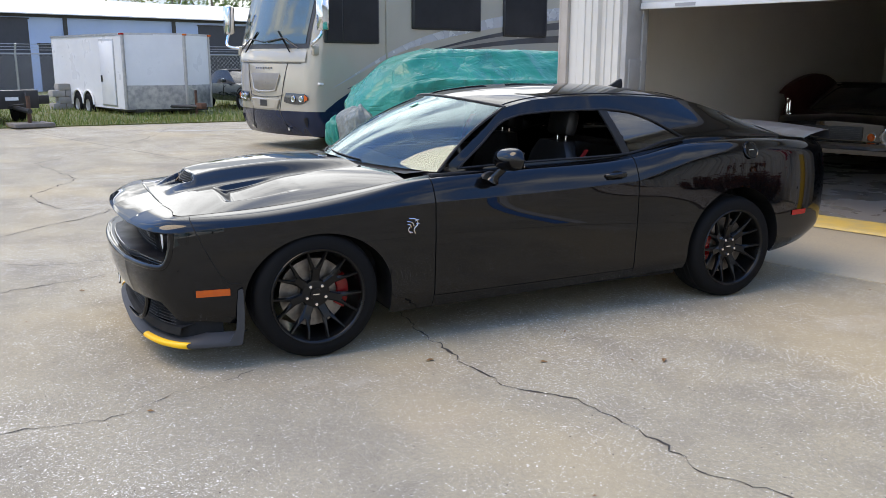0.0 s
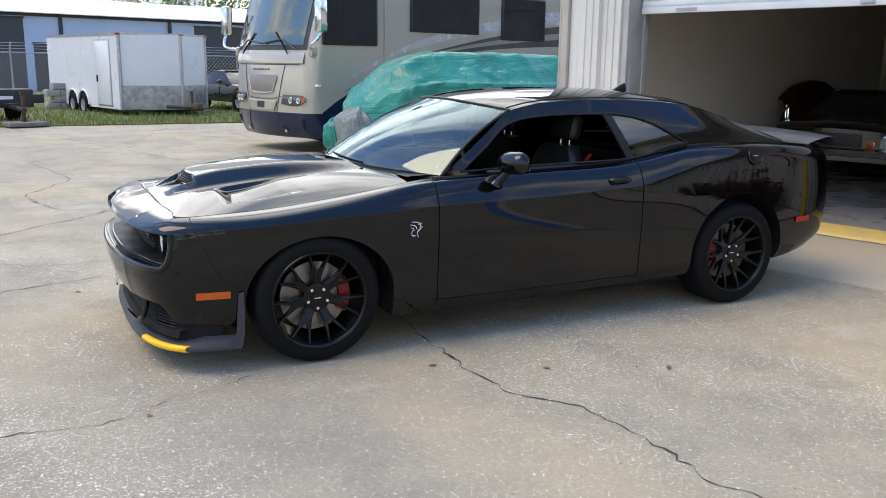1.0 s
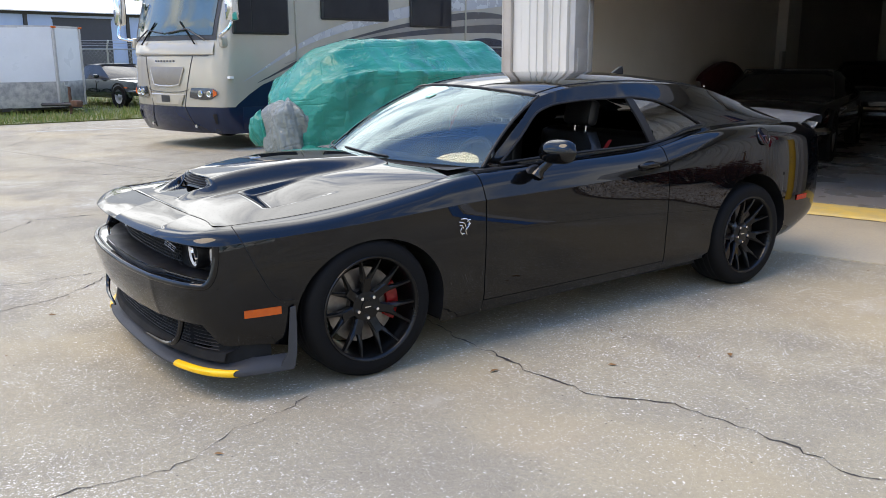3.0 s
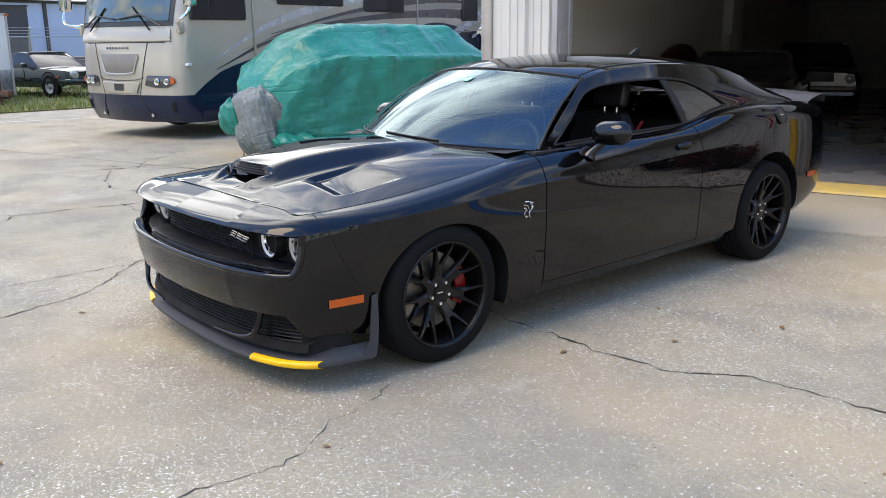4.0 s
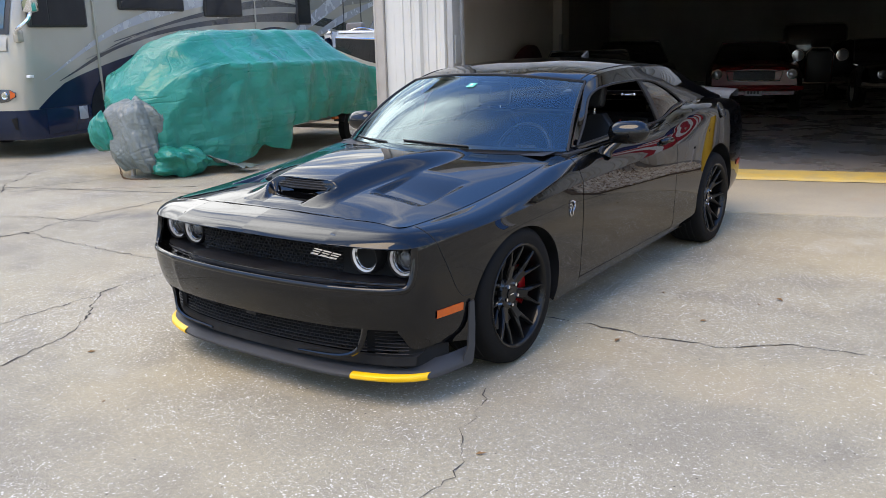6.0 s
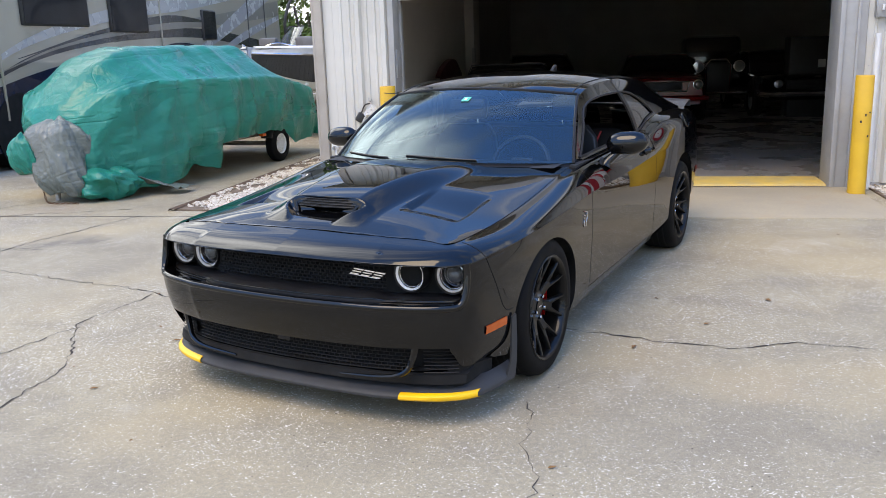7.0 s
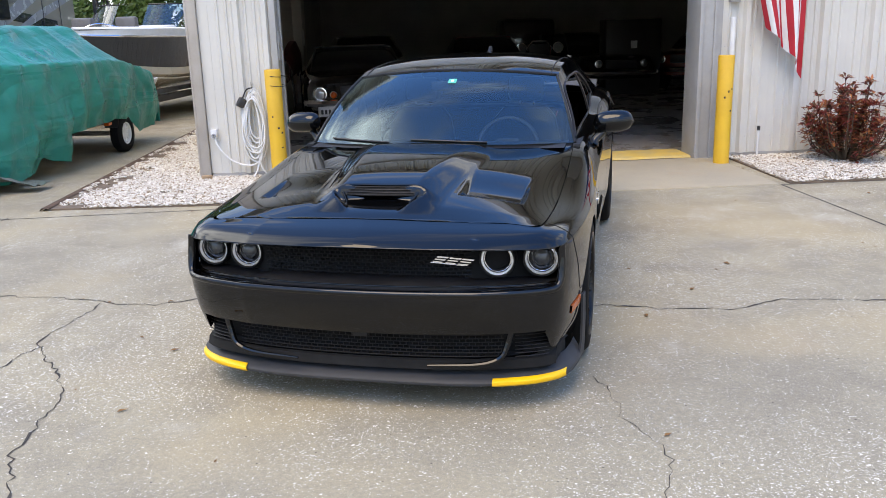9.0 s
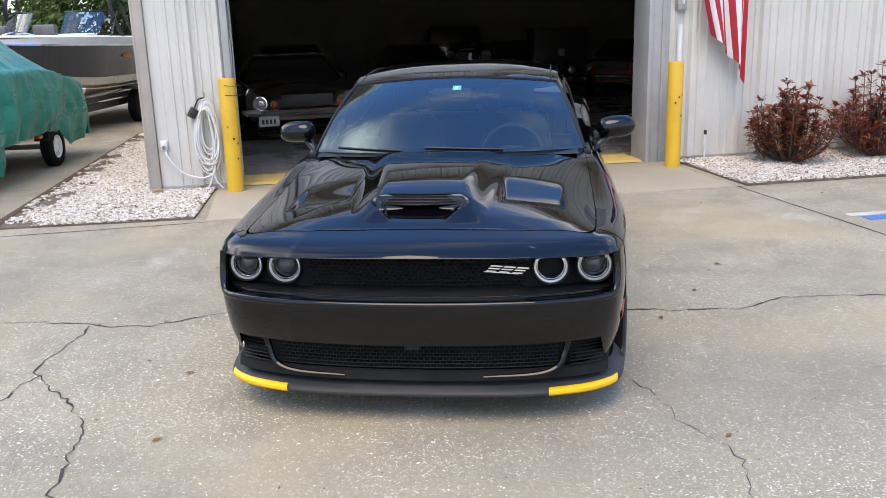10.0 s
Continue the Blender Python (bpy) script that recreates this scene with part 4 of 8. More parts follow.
def shell_normal(q, w):
    e = 1e-3
    a = shell(q, min(7, w + e)) - shell(q, max(0, w - e))
    b = shell(min(20, q + e), w) - shell(max(0, q - e), w)
    n = a.cross(b)
    if n.length < 1e-9:
        return Vector((0, 0, 1))
    n.normalize()
    out = plan(q)[1]
    return n if n.dot(Vector((out.x, out.y, 0.4))) > 0 else -n


def panel(name, grids, material, label="", parent=None, mirror=True):
    """Skin panels from grids of (point, normal), with true normals, for both sides of the car."""
    obs = []
    for sgn in ((1, -1) if mirror else (1,)):
        verts, norms, faces = [], [], []
        for g in grids:
            base, cols = len(verts), len(g[0])
            for row in g:
                for p, n in row:
                    verts.append((p[0], p[1] * sgn, p[2]))
                    norms.append((n[0], n[1] * sgn, n[2]))
            for i in range(len(g) - 1):
                for j in range(cols - 1):
                    f = [base + i * cols + j, base + i * cols + j + 1, base + (i + 1) * cols + j + 1, base + (i + 1) * cols + j]
                    a, b, c = (Vector(verts[f[k]]) for k in (0, 1, 3))
                    fn = (b - a).cross(c - a)
                    if fn.length < 1e-12:
                        c = Vector(verts[f[2]])
                        fn = (b - a).cross(c - a)
                    if fn.dot(Vector(norms[f[0]])) < 0:
                        f.reverse()
                    faces.append(f)
        me = bpy.data.meshes.new(name)
        me.from_pydata(verts, [], faces)
        me.materials.append(material)
        me.polygons.foreach_set("use_smooth", [True] * len(me.polygons))
        me.normals_split_custom_set_from_vertices(norms)
        ob = new(name, me)
        ob.parent = parent or coupe
        if label:
            tagged(ob, label)
        obs.append(ob)
    return obs


def q_at(x):
    lo, hi = 4.0, 18.0
    for _ in range(40):
        mid = (lo + hi) / 2
        if plan(mid)[0].x > x:
            lo = mid
        else:
            hi = mid
    return lo


def w_at(q, z):
    lo, hi = 0.0, 7.0
    for _ in range(40):
        mid = (lo + hi) / 2
        if shell(q, mid).z < z:
            lo = mid
        else:
            hi = mid
    return lo


def skin(qs, w0, w1, rows=26):
    """A grid over the shell; w0 and w1 are numbers or functions of q."""
    g = []
    for q in qs:
        a = w0(q) if callable(w0) else w0
        b = w1(q) if callable(w1) else w1
        ws = span(a, b, rows)
        if a < 3.8 and b > 4.2:   # a pair of rows hugs the crease
            k = rows * 4 // 7
            ws = span(a, 3.985, k) + span(4.015, b, rows - k)
        g.append([(shell(q, w), shell_normal(q, w)) for w in ws])
    return g


# wheel arches: centre, half length, height
ARCH_F, ARCH_R = (-0.045, 0.412, 0.360, 0.338), (-2.995, 0.408, 0.365, 0.405)


def arch_z(arch, x):
    c, a, z0, h = arch
    u = (x - c) / a
    return z0 + h * math.sqrt(max(0.0, 1 - u * u))


def arch_panels(arch, x_front, x_rear, gap=0.0):
    """Grids before, over and behind a wheel arch."""
    c, a, z0, h = arch
    out = []
    over = [c + a * math.cos(t) for t in span(0.0, math.pi, 44)]
    out.append(skin([q_at(x) for x in span(x_front, c + a, 8)], 0, 7, 30))
    out.append(skin([q_at(x) for x in over], lambda q: w_at(q, arch_z(arch, plan(q)[0].x)), 7, 26))
    out.append(skin([q_at(x) for x in span(c - a, x_rear, 14)], 0, 7, 30))
    return out


SEAM = 0.0035
# front bumper: below the grille mouth, round the corners to the fender seam
X_SEAM_F, X_DOOR_F, X_DOOR_R = 0.455, -0.728, -2.155
QG = 4.80   # outer end of the grille mouth
QL = 4.05   # outer end of the lower mouth
q_f = q_at(X_SEAM_F)


def lip_w(q):
    """Height of the mouth's lower edge on the shell: level, then rising round the lamps to the brow."""
    u = max(0.0, (q - 4.05) / (QG - 4.05))
    return 3.06 + 0.94 * (1 - math.sqrt(max(0.0, 1 - u ** 3.2)))


def hem_w(q):
    """Lower edge of the bumper's corner: it sweeps down from the top of the duct."""
    return 0.95 * (1 - smooth01(QL - 0.25, 5.25, q)) ** 1.3


q_corner = span(QL, QG - 0.12, 16)[:-1] + span(QG - 0.12, QG, 14)
bump_g = [skin(span(0, QL, 30), 0.95, 3.06, 16), skin(q_corner, hem_w, lip_w, 24), skin(span(0, QL, 30), 0.0, 0.14, 3), skin(span(QG, q_f, 14), hem_w, 4.0, 24)]
panel("front_bumper", bump_g, M_PAINT, "gloss black front bumper")
panel("header_panel", [skin(span(0, q_f, 48), 4.0, 7.0, 20)], M_PAINT)
panel("front_fender", arch_panels(ARCH_F, X_SEAM_F, X_DOOR_F + SEAM), M_PAINT)
panel("door", [skin([q_at(x) for x in span(X_DOOR_F - SEAM, X_DOOR_R + SEAM, 60)], lambda q: 1.02, 7, 34)], M_PAINT, "gloss black door")
panel("side_sill", [skin([q_at(x) for x in span(X_DOOR_F + 0.001, X_DOOR_R - 0.001, 40)], 0, lambda q: 0.985, 8)], M_PAINT)
for sgn in (1, -1):
    line = []
    for x, z in [(v.x, v.z) for v in spline([(0.625, 0, 0.812), (0.60, 0, 0.760), (0.555, 0, 0.66), (0.49, 0, 0.53), (0.445, 0, 0.478), (0.41, 0, 0.468), (0.375, 0, 0.468)], 60)]:
        q = q_at(x)
        p = shell(q, w_at(q, z))
        line.append((p.x, p.y * sgn, p.z))
    seam = bmesh.new()
    tube(seam, line, 0.0022, 5)
    part("fender_seam", seam, M_GAP, coupe)
panel("rear_quarter", arch_panels(ARCH_R, X_DOOR_R - SEAM, -3.62), M_PAINT)
panel("rear_bumper", [skin(span(q_at(-3.62), 20, 40), 0, 4.2, 22)], M_PAINT)
panel("tail_panel", [skin(span(q_at(-3.62), 20, 40), 4.2, 7, 14)], M_PAINT)


def height_grid(fn, ss, ts, mirror_normal=False):
    """A grid of (point, normal) from a surface function of two numbers."""
    e = 2e-3
    g = []
    for t in ts:
        row = []
        for s in ss:
            a = fn(s + e, t) - fn(s - e, t)
            b = fn(s, t + e) - fn(s, t - e)
            n = a.cross(b)
            n = n.normalized() if n.length > 1e-12 else Vector((0, 0, 1))
            row.append((fn(s, t), n if n.z > 0 else -n))
        g.append(row)
    return g


# hood: crowned, with a centre dome, a scoop and two heat extractors
TOP = [(shell(q, 7), q) for q in span(0, 11, 240)]
hood_edge_y = curve1([(p.x, p.y) for p, q in reversed(TOP[::6]) if q > 3.9])
hood_edge_z = curve1([(p.x, p.z) for p, q in reversed(TOP[::6]) if q > 3.9])
HOOD_FX = curve1([(p.y, p.x) for p, q in TOP[::4] if q < 4.4])
HOOD_C = curve1([(-0.8, 1.0), (-0.6, 0.998), (-0.4, 0.992), (0.0, 0.957), (0.3, 0.920), (0.55, 0.879), (0.62, 0.860), (0.69, 0.838)])
DOME = curve1([(-0.8, 0.0), (-0.6, 0.010), (-0.3, 0.036), (0.0, 0.060), (0.3, 0.066), (0.46, 0.058), (0.54, 0.030), (0.64, 0.0)])


def hood_z(x, y):
    ya = abs(y)
    ye = hood_edge_y(x)
    s = min(1.0, ya / ye)
    ze = hood_edge_z(x)
    z = ze + (HOOD_C(x) - ze) * (1 - s ** 2.2)
    # centre dome with long soft flanks
    inner = 0.17 + 0.09 * smooth01(0.5, -0.4, x)
    z += DOME(x) * (1 - smooth01(inner, inner + 0.15, ya))
    # the scoop mouth is cut into the nose of the dome
    half = 0.212 - 0.075 * smooth01(0.48, 0.62, x)
    z -= (DOME(x) + 0.008 * smooth01(0.66, 0.52, x)) * smooth01(0.468, 0.500, x) * (1 - smooth01(half - 0.025, half + 0.02, ya))
    # extractor wells: deep at the front edge, running out to the rear
    m = smooth01(0.345, 0.385, ya) * (1 - smooth01(0.630, 0.665, ya))
    z -= 0.025 * m * smooth01(0.405, 0.315, x) * smooth01(-0.06, 0.28, x)
    return z


def hood(s, t):
    x0 = 0.69 + (-0.68 - 0.69) * t
    y = s * (hood_edge_y(x0) - 0.004)
    xf = HOOD_FX(abs(y)) - 0.0025
    xr = -0.395 - 0.365 * (abs(y) / 0.8) ** 2.1
    x = xf + (xr - xf) * t
    return Vector((x, y, hood_z(x, y)))


ts = span(0, 0.16, 12)[:-1] + span(0.16, 0.20, 16)[:-1] + span(0.20, 0.36, 40)[:-1] + span(0.36, 1, 50)
panel("hood", [height_grid(hood, span(-1, 1, 190), ts)], M_PAINT, "gloss black domed hood with a scoop", mirror=False)
# scoop mouth with slats and a bright rim
def mouth(v, t):
    """Scoop mouth face: v across, t up."""
    hw = 0.150 + 0.052 * t
    return Vector((0.552 - 0.070 * t - 0.030 * v * v, v * hw, hood_z(0.575, 0) + 0.006 + (0.944 - hood_z(0.575, 0)) * t - 0.010 * t * v ** 4))


# near-black sheet over the hood's step stands for the shaded hollow
scoop = part("scoop", sheeted([[mouth(v * 0.97, t) - Vector((0.006, 0, 0.0)) for v in span(-1, 1, 24)] for t in span(0.40, 0.98, 6)]), M_GAP, coupe, "scoop mouth with slats, a near-black sheet for its shaded hollow")
for k in range(4):
    t = 0.46 + 0.14 * k
    part("slat", tubed([mouth(v * 0.93, t) - Vector((0.003, 0, 0)) for v in span(-1, 1, 16)], 0.0028, 6), M_SATIN, scoop)
part("scoop_rim", tubed([mouth(v, 1.0) for v in span(-1, 1, 24)], 0.006, 8), M_PAINT, scoop)
for sgn in (1, -1):
    part("scoop_cheek", tubed([mouth(sgn, t) for t in span(1, 0, 10)], 0.006, 8), M_PAINT, scoop)

# near-black filler, in place of shade behind the panel gaps, mouths and arches
bm = bmesh.new()
sheet(bm, [[(shell(q, w) - Vector((*plan(q)[1], 0)) * 0.02) - Vector((0, 0, 0.012 if w > 6 else 0)) for w in span(0.6, 7, 20)] for q in [q_at(x) for x in span(0.50, 0.40, 5)]])
for xd in (X_DOOR_F, X_DOOR_R):
    sheet(bm, [[(shell(q, w) - Vector((*plan(q)[1], 0)) * 0.012) for w in span(0.2, 7, 20)] for q in [q_at(x) for x in span(xd + 0.03, xd - 0.03, 5)]])
sheet(bm, [[(shell(q, w) - Vector((*plan(q)[1], 0)) * 0.012) for w in span(0.7, 1.3, 5)] for q in [q_at(x) for x in span(X_DOOR_F, X_DOOR_R, 30)]])
geom = bm.verts[:] + bm.edges[:] + bm.faces[:]
dup = bmesh.ops.duplicate(bm, geom=geom)
bmesh.ops.scale(bm, vec=(1, -1, 1), verts=[v for v in dup["geom"] if isinstance(v, bmesh.types.BMVert)])
box(bm, -0.5, 0.58, -0.70, 0.70, 0.30, 0.70)
box(bm, -3.9, -2.6, -0.62, 0.62, 0.30, 0.9)
box(bm, -2.55, -0.47, -0.86, 0.86, 0.20, 0.30)
box(bm, 0.39, 0.62, -0.78, 0.78, 0.24, 0.54)
box(bm, -0.50, 0.60, -0.74, 0.74, 0.66, 0.76)
part("under_structure", bm, M_GAP, coupe)

# arch liners: a rolled lip and a dark tub
for arch in (ARCH_F, ARCH_R):
    c, a, z0, h = arch
    for sgn in (1, -1):
        edge = []
        for tt in span(-0.35, math.pi + 0.35, 60):
            if 0 <= tt <= math.pi:
                x = c + a * math.cos(tt)
                z = arch_z(arch, x)
            else:
                x = c + (a if tt < 0 else -a)
                z = z0 - (abs(tt) if tt < 0 else tt - math.pi) * 0.45
            q = q_at(x)
            edge.append((shell(q, w_at(q, max(0.2, z))), x, z))
        rows = [[(p.x, (p.y + dy) * sgn, p.z + dz) for p, x, z in edge] for dy, dz in ((-0.0005, 0.0), (-0.010, 0.004), (-0.014, 0.010))]
        rows += [[(p.x, (p.y - 0.35) * sgn, p.z + 0.02) for p, x, z in edge], [(c + (p.x - c) * 0.2, (p.y - 0.36) * sgn, 0.36 + (p.z - 0.36) * 0.2) for p, x, z in edge]]
        part("wheel_arch_liner", sheeted(rows), M_SATIN, coupe)


# grille mouth: mesh grille, quad lamps, black surround
def front_x(y):
    y = abs(y)
    return curve1([(0, 0.945), (0.25, 0.938), (0.5, 0.908), (0.7, 0.858), (0.82, 0.795), (0.885, 0.705)])(y)


# near-black backing sheet puts in the shade behind the mesh
rows = [[(front_x(y) - (0.12 if z == 0.53 else 0.16 if z == 0.757 else 0.190 + 0.03 * smooth01(0.45, 0.6, abs(y))), y * 0.985, z) for y in span(-0.87, 0.87, 60)] for z in (0.53, 0.565, 0.60, 0.66, 0.72, 0.745, 0.757)]
grille = part("grille", sheeted(rows, thick=0.004), M_GAP, coupe, "black honeycomb mesh grille")
bm = bmesh.new()
for r in range(11):
    z = 0.592 + r * 0.0165
    for c0, c1 in ((-0.475, 0.475),):
        tube(bm, [(front_x(y) - 0.176, y, z) for y in span(c0, c1, 30)], 0.0032, 4)
    for k in range(38):
        y = -0.46 + k * 0.0252 + (0.0126 if r % 2 else 0)
        if abs(y) < 0.47 and r < 10:
            tube(bm, [(front_x(y) - 0.176, y, z), (front_x(y) - 0.176, y, z + 0.0165)], 0.003, 4)
part("grille_mesh", bm, M_SATIN, grille)
# bright-edged lip of the mouth
lip_q = span(0, 4.0, 34)[:-1] + span(4.0, QG - 0.1, 16)[:-1] + span(QG - 0.1, QG, 10)
lip = [shell(q, lip_w(q)) for q in lip_q]
lip = [Vector((p.x, -p.y, p.z)) for p in reversed(lip[1:])] + lip
part("mouth_lip", tubed([p - Vector((0.012, 0, -0.001)) for p in lip], 0.017, 14), M_PAINT, coupe)
rows = [[p + Vector((dx, 0, dz * smooth01(0.68, 0.60, p.z))) for p in lip] for dx, dz in ((-0.004, 0.010), (-0.014, 0.0135), (-0.040, 0.012), (-0.085, 0.006), (-0.20, 0.0))]
part("mouth_shelf", sheeted(rows), M_PAINT, coupe, "gloss black shelf under the grille")
rows = [[p + Vector((dx - 0.035 * smooth01(0.40, 0.50, abs(p.y)), 0, 0.010 + (dz - 0.010) * (1 - 0.75 * smooth01(0.42, 0.52, abs(p.y))))) for p in lip if p.z < 0.62] for dx, dz in ((-0.050, 0.004), (-0.053, 0.024), (-0.060, 0.029), (-0.19, 0.034))]
part("grille_sill", sheeted(rows), M_SATIN, coupe)
part("sill_bead", tubed(rows[1], 0.0035, 6), M_PAINT, coupe)
up = [shell(q, 4.0) for q in span(0, QG, 40)]
up = [Vector((p.x, -p.y, p.z)) for p in reversed(up[1:])] + up
rows = [[p + Vector((dx, 0, dz)) for p in up] for dx, dz in ((0.0, 0.0), (-0.012, -0.008), (-0.03, -0.010), (-0.20, -0.004))]
part("mouth_brow", sheeted(rows), M_PAINT, coupe)

def headlamp(y, x, hollow):
    m = pose(x, y, 0.674, 0, 90, 0)
    o = part("headlamp", lathed([(0.080, -0.06), (0.080, 0.004), (0.077, 0.010), (0.073, 0.010), (0.072, 0.0)], 40, m), M_SATIN, coupe, "round headlamp with a white light ring")
    part("light_ring", lathed([(0.0715, -0.004), (0.0705, 0.003), (0.0685, 0.004), (0.0655, -0.001), (0.0645, -0.006)], 40, m), M_HALO, o)
    part("bezel", lathed([(0.0645, -0.006), (0.0615, -0.005), (0.058, -0.014), (0.0565, -0.013), (0.054, -0.026), (0.052, -0.034)], 40, m), M_CHROME, o, "bright bezel ring")
    if hollow:
        part("air_tube", lathed([(0.052, -0.034), (0.045, -0.08), (0.0, -0.08)], 32, m), M_GAP, o, "dark hollow air inlet")
    else:
        part("reflector", lathed([(0.052, -0.034), (0.046, -0.036), (0.044, -0.042), (0.0, -0.044)], 32, m), surf("lamp_bowl", (0.08, 0.08, 0.085), (0.04, 0.04, 0.042), 0.25, 1.0), o)
        part("projector", lathed([(0.041, -0.040), (0.039, -0.020), (0.027, -0.008), (0.0, -0.003)], 28, m), surf("projector_lens", (0.05, 0.055, 0.06), (0.08, 0.085, 0.09), 0.06, 0.3, 8.0, 60.0, 0.0, 1.0), o)
        part("lens", lathed([(0.072, 0.010), (0.056, 0.018), (0.03, 0.023), (0.0, 0.024)], 32, m), M_LENS, o)
    return o


for sgn in (1, -1):
    headlamp(sgn * 0.772, 0.676, False)
    headlamp(sgn * 0.585, 0.712, sgn > 0)
# bright emblem on the grille: plain slanted strokes, no letters
emb = part("grille_emblem", boxed(-0.003, 0.003, 0.0, 0.150, 0.0, 0.004, bev=0.001), M_CHROME, coupe, "chrome emblem strokes", at=pose(0.762, 0.300, 0.664, -4, 0, 0))
for dy in (0.004, 0.060, 0.116):
    for z0, z1, wd in ((0.004, 0.011, 0.044), (0.017, 0.023, 0.046), (0.028, 0.035, 0.050)):
        part("stroke", prismed([(dy + z0 * 0.8, z0), (dy + wd + z0 * 0.8, z0), (dy + wd + z1 * 0.8, z1), (dy + z1 * 0.8, z1)], 0.0, 0.005, Matrix(((0, 0, 1, 0), (1, 0, 0, 0), (0, 1, 0, 0), (0, 0, 0, 1)))), M_CHROME, emb)

# lower mouth: recess, mesh, brake ducts
# this recess sheet is near-black too, in place of shade
rows = [[(front_x(y) - d, y, z) for y in span(-0.835, 0.835, 50)] for z, d in ((0.20, 0.09), (0.235, 0.10), (0.25, 0.17), (0.38, 0.15), (0.40, 0.04))]
low = part("lower_grille", sheeted(rows, thick=0.004), M_GAP, coupe, "black lower mesh grille")
bm = bmesh.new()
for r in range(8):
    z = 0.252 + r * 0.0165
    hw = 0.62
    tube(bm, [(front_x(y) - 0.115, y, z) for y in span(-hw, hw, 30)], 0.0024, 4)
    if r < 7:
        for k in range(44):
            y = -hw + 0.02 + k * 0.0278 + (0.0139 if r % 2 else 0)
            if abs(y) < hw:
                tube(bm, [(front_x(y) - 0.115, y, z), (front_x(y) - 0.115, y, z + 0.0165)], 0.002, 4)
    for sgn in (1, -1):
        tube(bm, [(front_x(y) - 0.10, sgn * y, z) for y in span(0.67, 0.81, 8)], 0.0024, 4)
part("mesh", bm, M_SATIN, low)
part("sensor", boxed(-0.02, 0.012, -0.034, 0.034, 0.352, 0.392, bev=0.004), M_SATIN, low, at=pose(0.872, 0.0, 0))
for sgn in (1, -1):
    pts = spline([(front_x(0.64) - 0.06, sgn * 0.66, 0.388), (front_x(0.64) - 0.055, sgn * 0.645, 0.33), (front_x(0.6) - 0.05, sgn * 0.615, 0.27), (front_x(0.5) - 0.05, sgn * 0.52, 0.240), (front_x(0.3) - 0.055, sgn * 0.30, 0.232)], 40)
    part("duct_fin", tubed(pts, [0.016 - 0.010 * k / 39 for k in range(40)], 8), M_PAINT, low)
chin = [(front_x(y) - 0.115 - 0.02 * smooth01(0.6, 0.85, abs(y)), y, 0.222) for y in span(-0.80, 0.80, 50)]
part("chin_strip", sheeted([[(x + dx, y, z + dz) for x, y, z in chin] for dx, dz in ((-0.04, 0.012), (-0.012, 0.014), (0.002, 0.006), (0.004, -0.006), (-0.005, -0.02))], thick=0.004), M_PAINT, coupe)

# added near-black sheet stands for the shade between bumper and splitter
for sgn in (1, -1):
    hem = [shell(q, 0.02) - Vector((*plan(q)[1], 0)) * 0.015 for q in span(3.4, 6.3, 24)]
    part("bumper_skirt", sheeted([[(p.x, p.y * sgn, z) for p in hem] for z in (0.30, 0.22, 0.165)], thick=0.004), M_GAP, coupe)
# splitter lip with yellow shipping guards
SPL = [(0.880, 0.0), (0.877, 0.25), (0.856, 0.50), (0.802, 0.70), (0.735, 0.82), (0.65, 0.890), (0.53, 0.923), (0.43, 0.935)]
spl = spline([(x, y, 0) for x, y in SPL], 50)
full = [Vector((p.x, -p.y, 0)) for p in reversed(spl[1:])] + spl


def lip_row(inset, z, rise):
    return [(p.x - inset * (1 - 0.5 * smooth01(0.82, 0.93, abs(p.y))), p.y * (1 - 0.3 * inset * smooth01(0.8, 0.93, abs(p.y))), z + rise * smooth01(0.87, 0.93, abs(p.y))) for p in full]


rows = [lip_row(0.16, 0.200, 0.0), lip_row(0.06, 0.178, 0.0), lip_row(0.012, 0.160, 0.0), lip_row(0.0, 0.148, 0.0), lip_row(0.002, 0.136, 0.0), lip_row(0.02, 0.130, 0.0), lip_row(0.14, 0.13, 0.0)]
splitter = part("front_splitter", sheeted(rows), M_LIP, coupe, "matt grey-black front splitter lip")
for sgn in (1, -1):
    seg = [p for p in spl if 0.555 < p.y < 0.885]
    rws = [[(p.x - i, sgn * p.y, z) for p in seg] for i, z in ((0.020, 0.165), (0.004, 0.162), (-0.006, 0.154), (-0.007, 0.142), (0.000, 0.133), (0.014, 0.129))]
    part("splitter_guard", sheeted(rws, thick=0.003), M_YELLOW, splitter, "yellow plastic shipping guard")
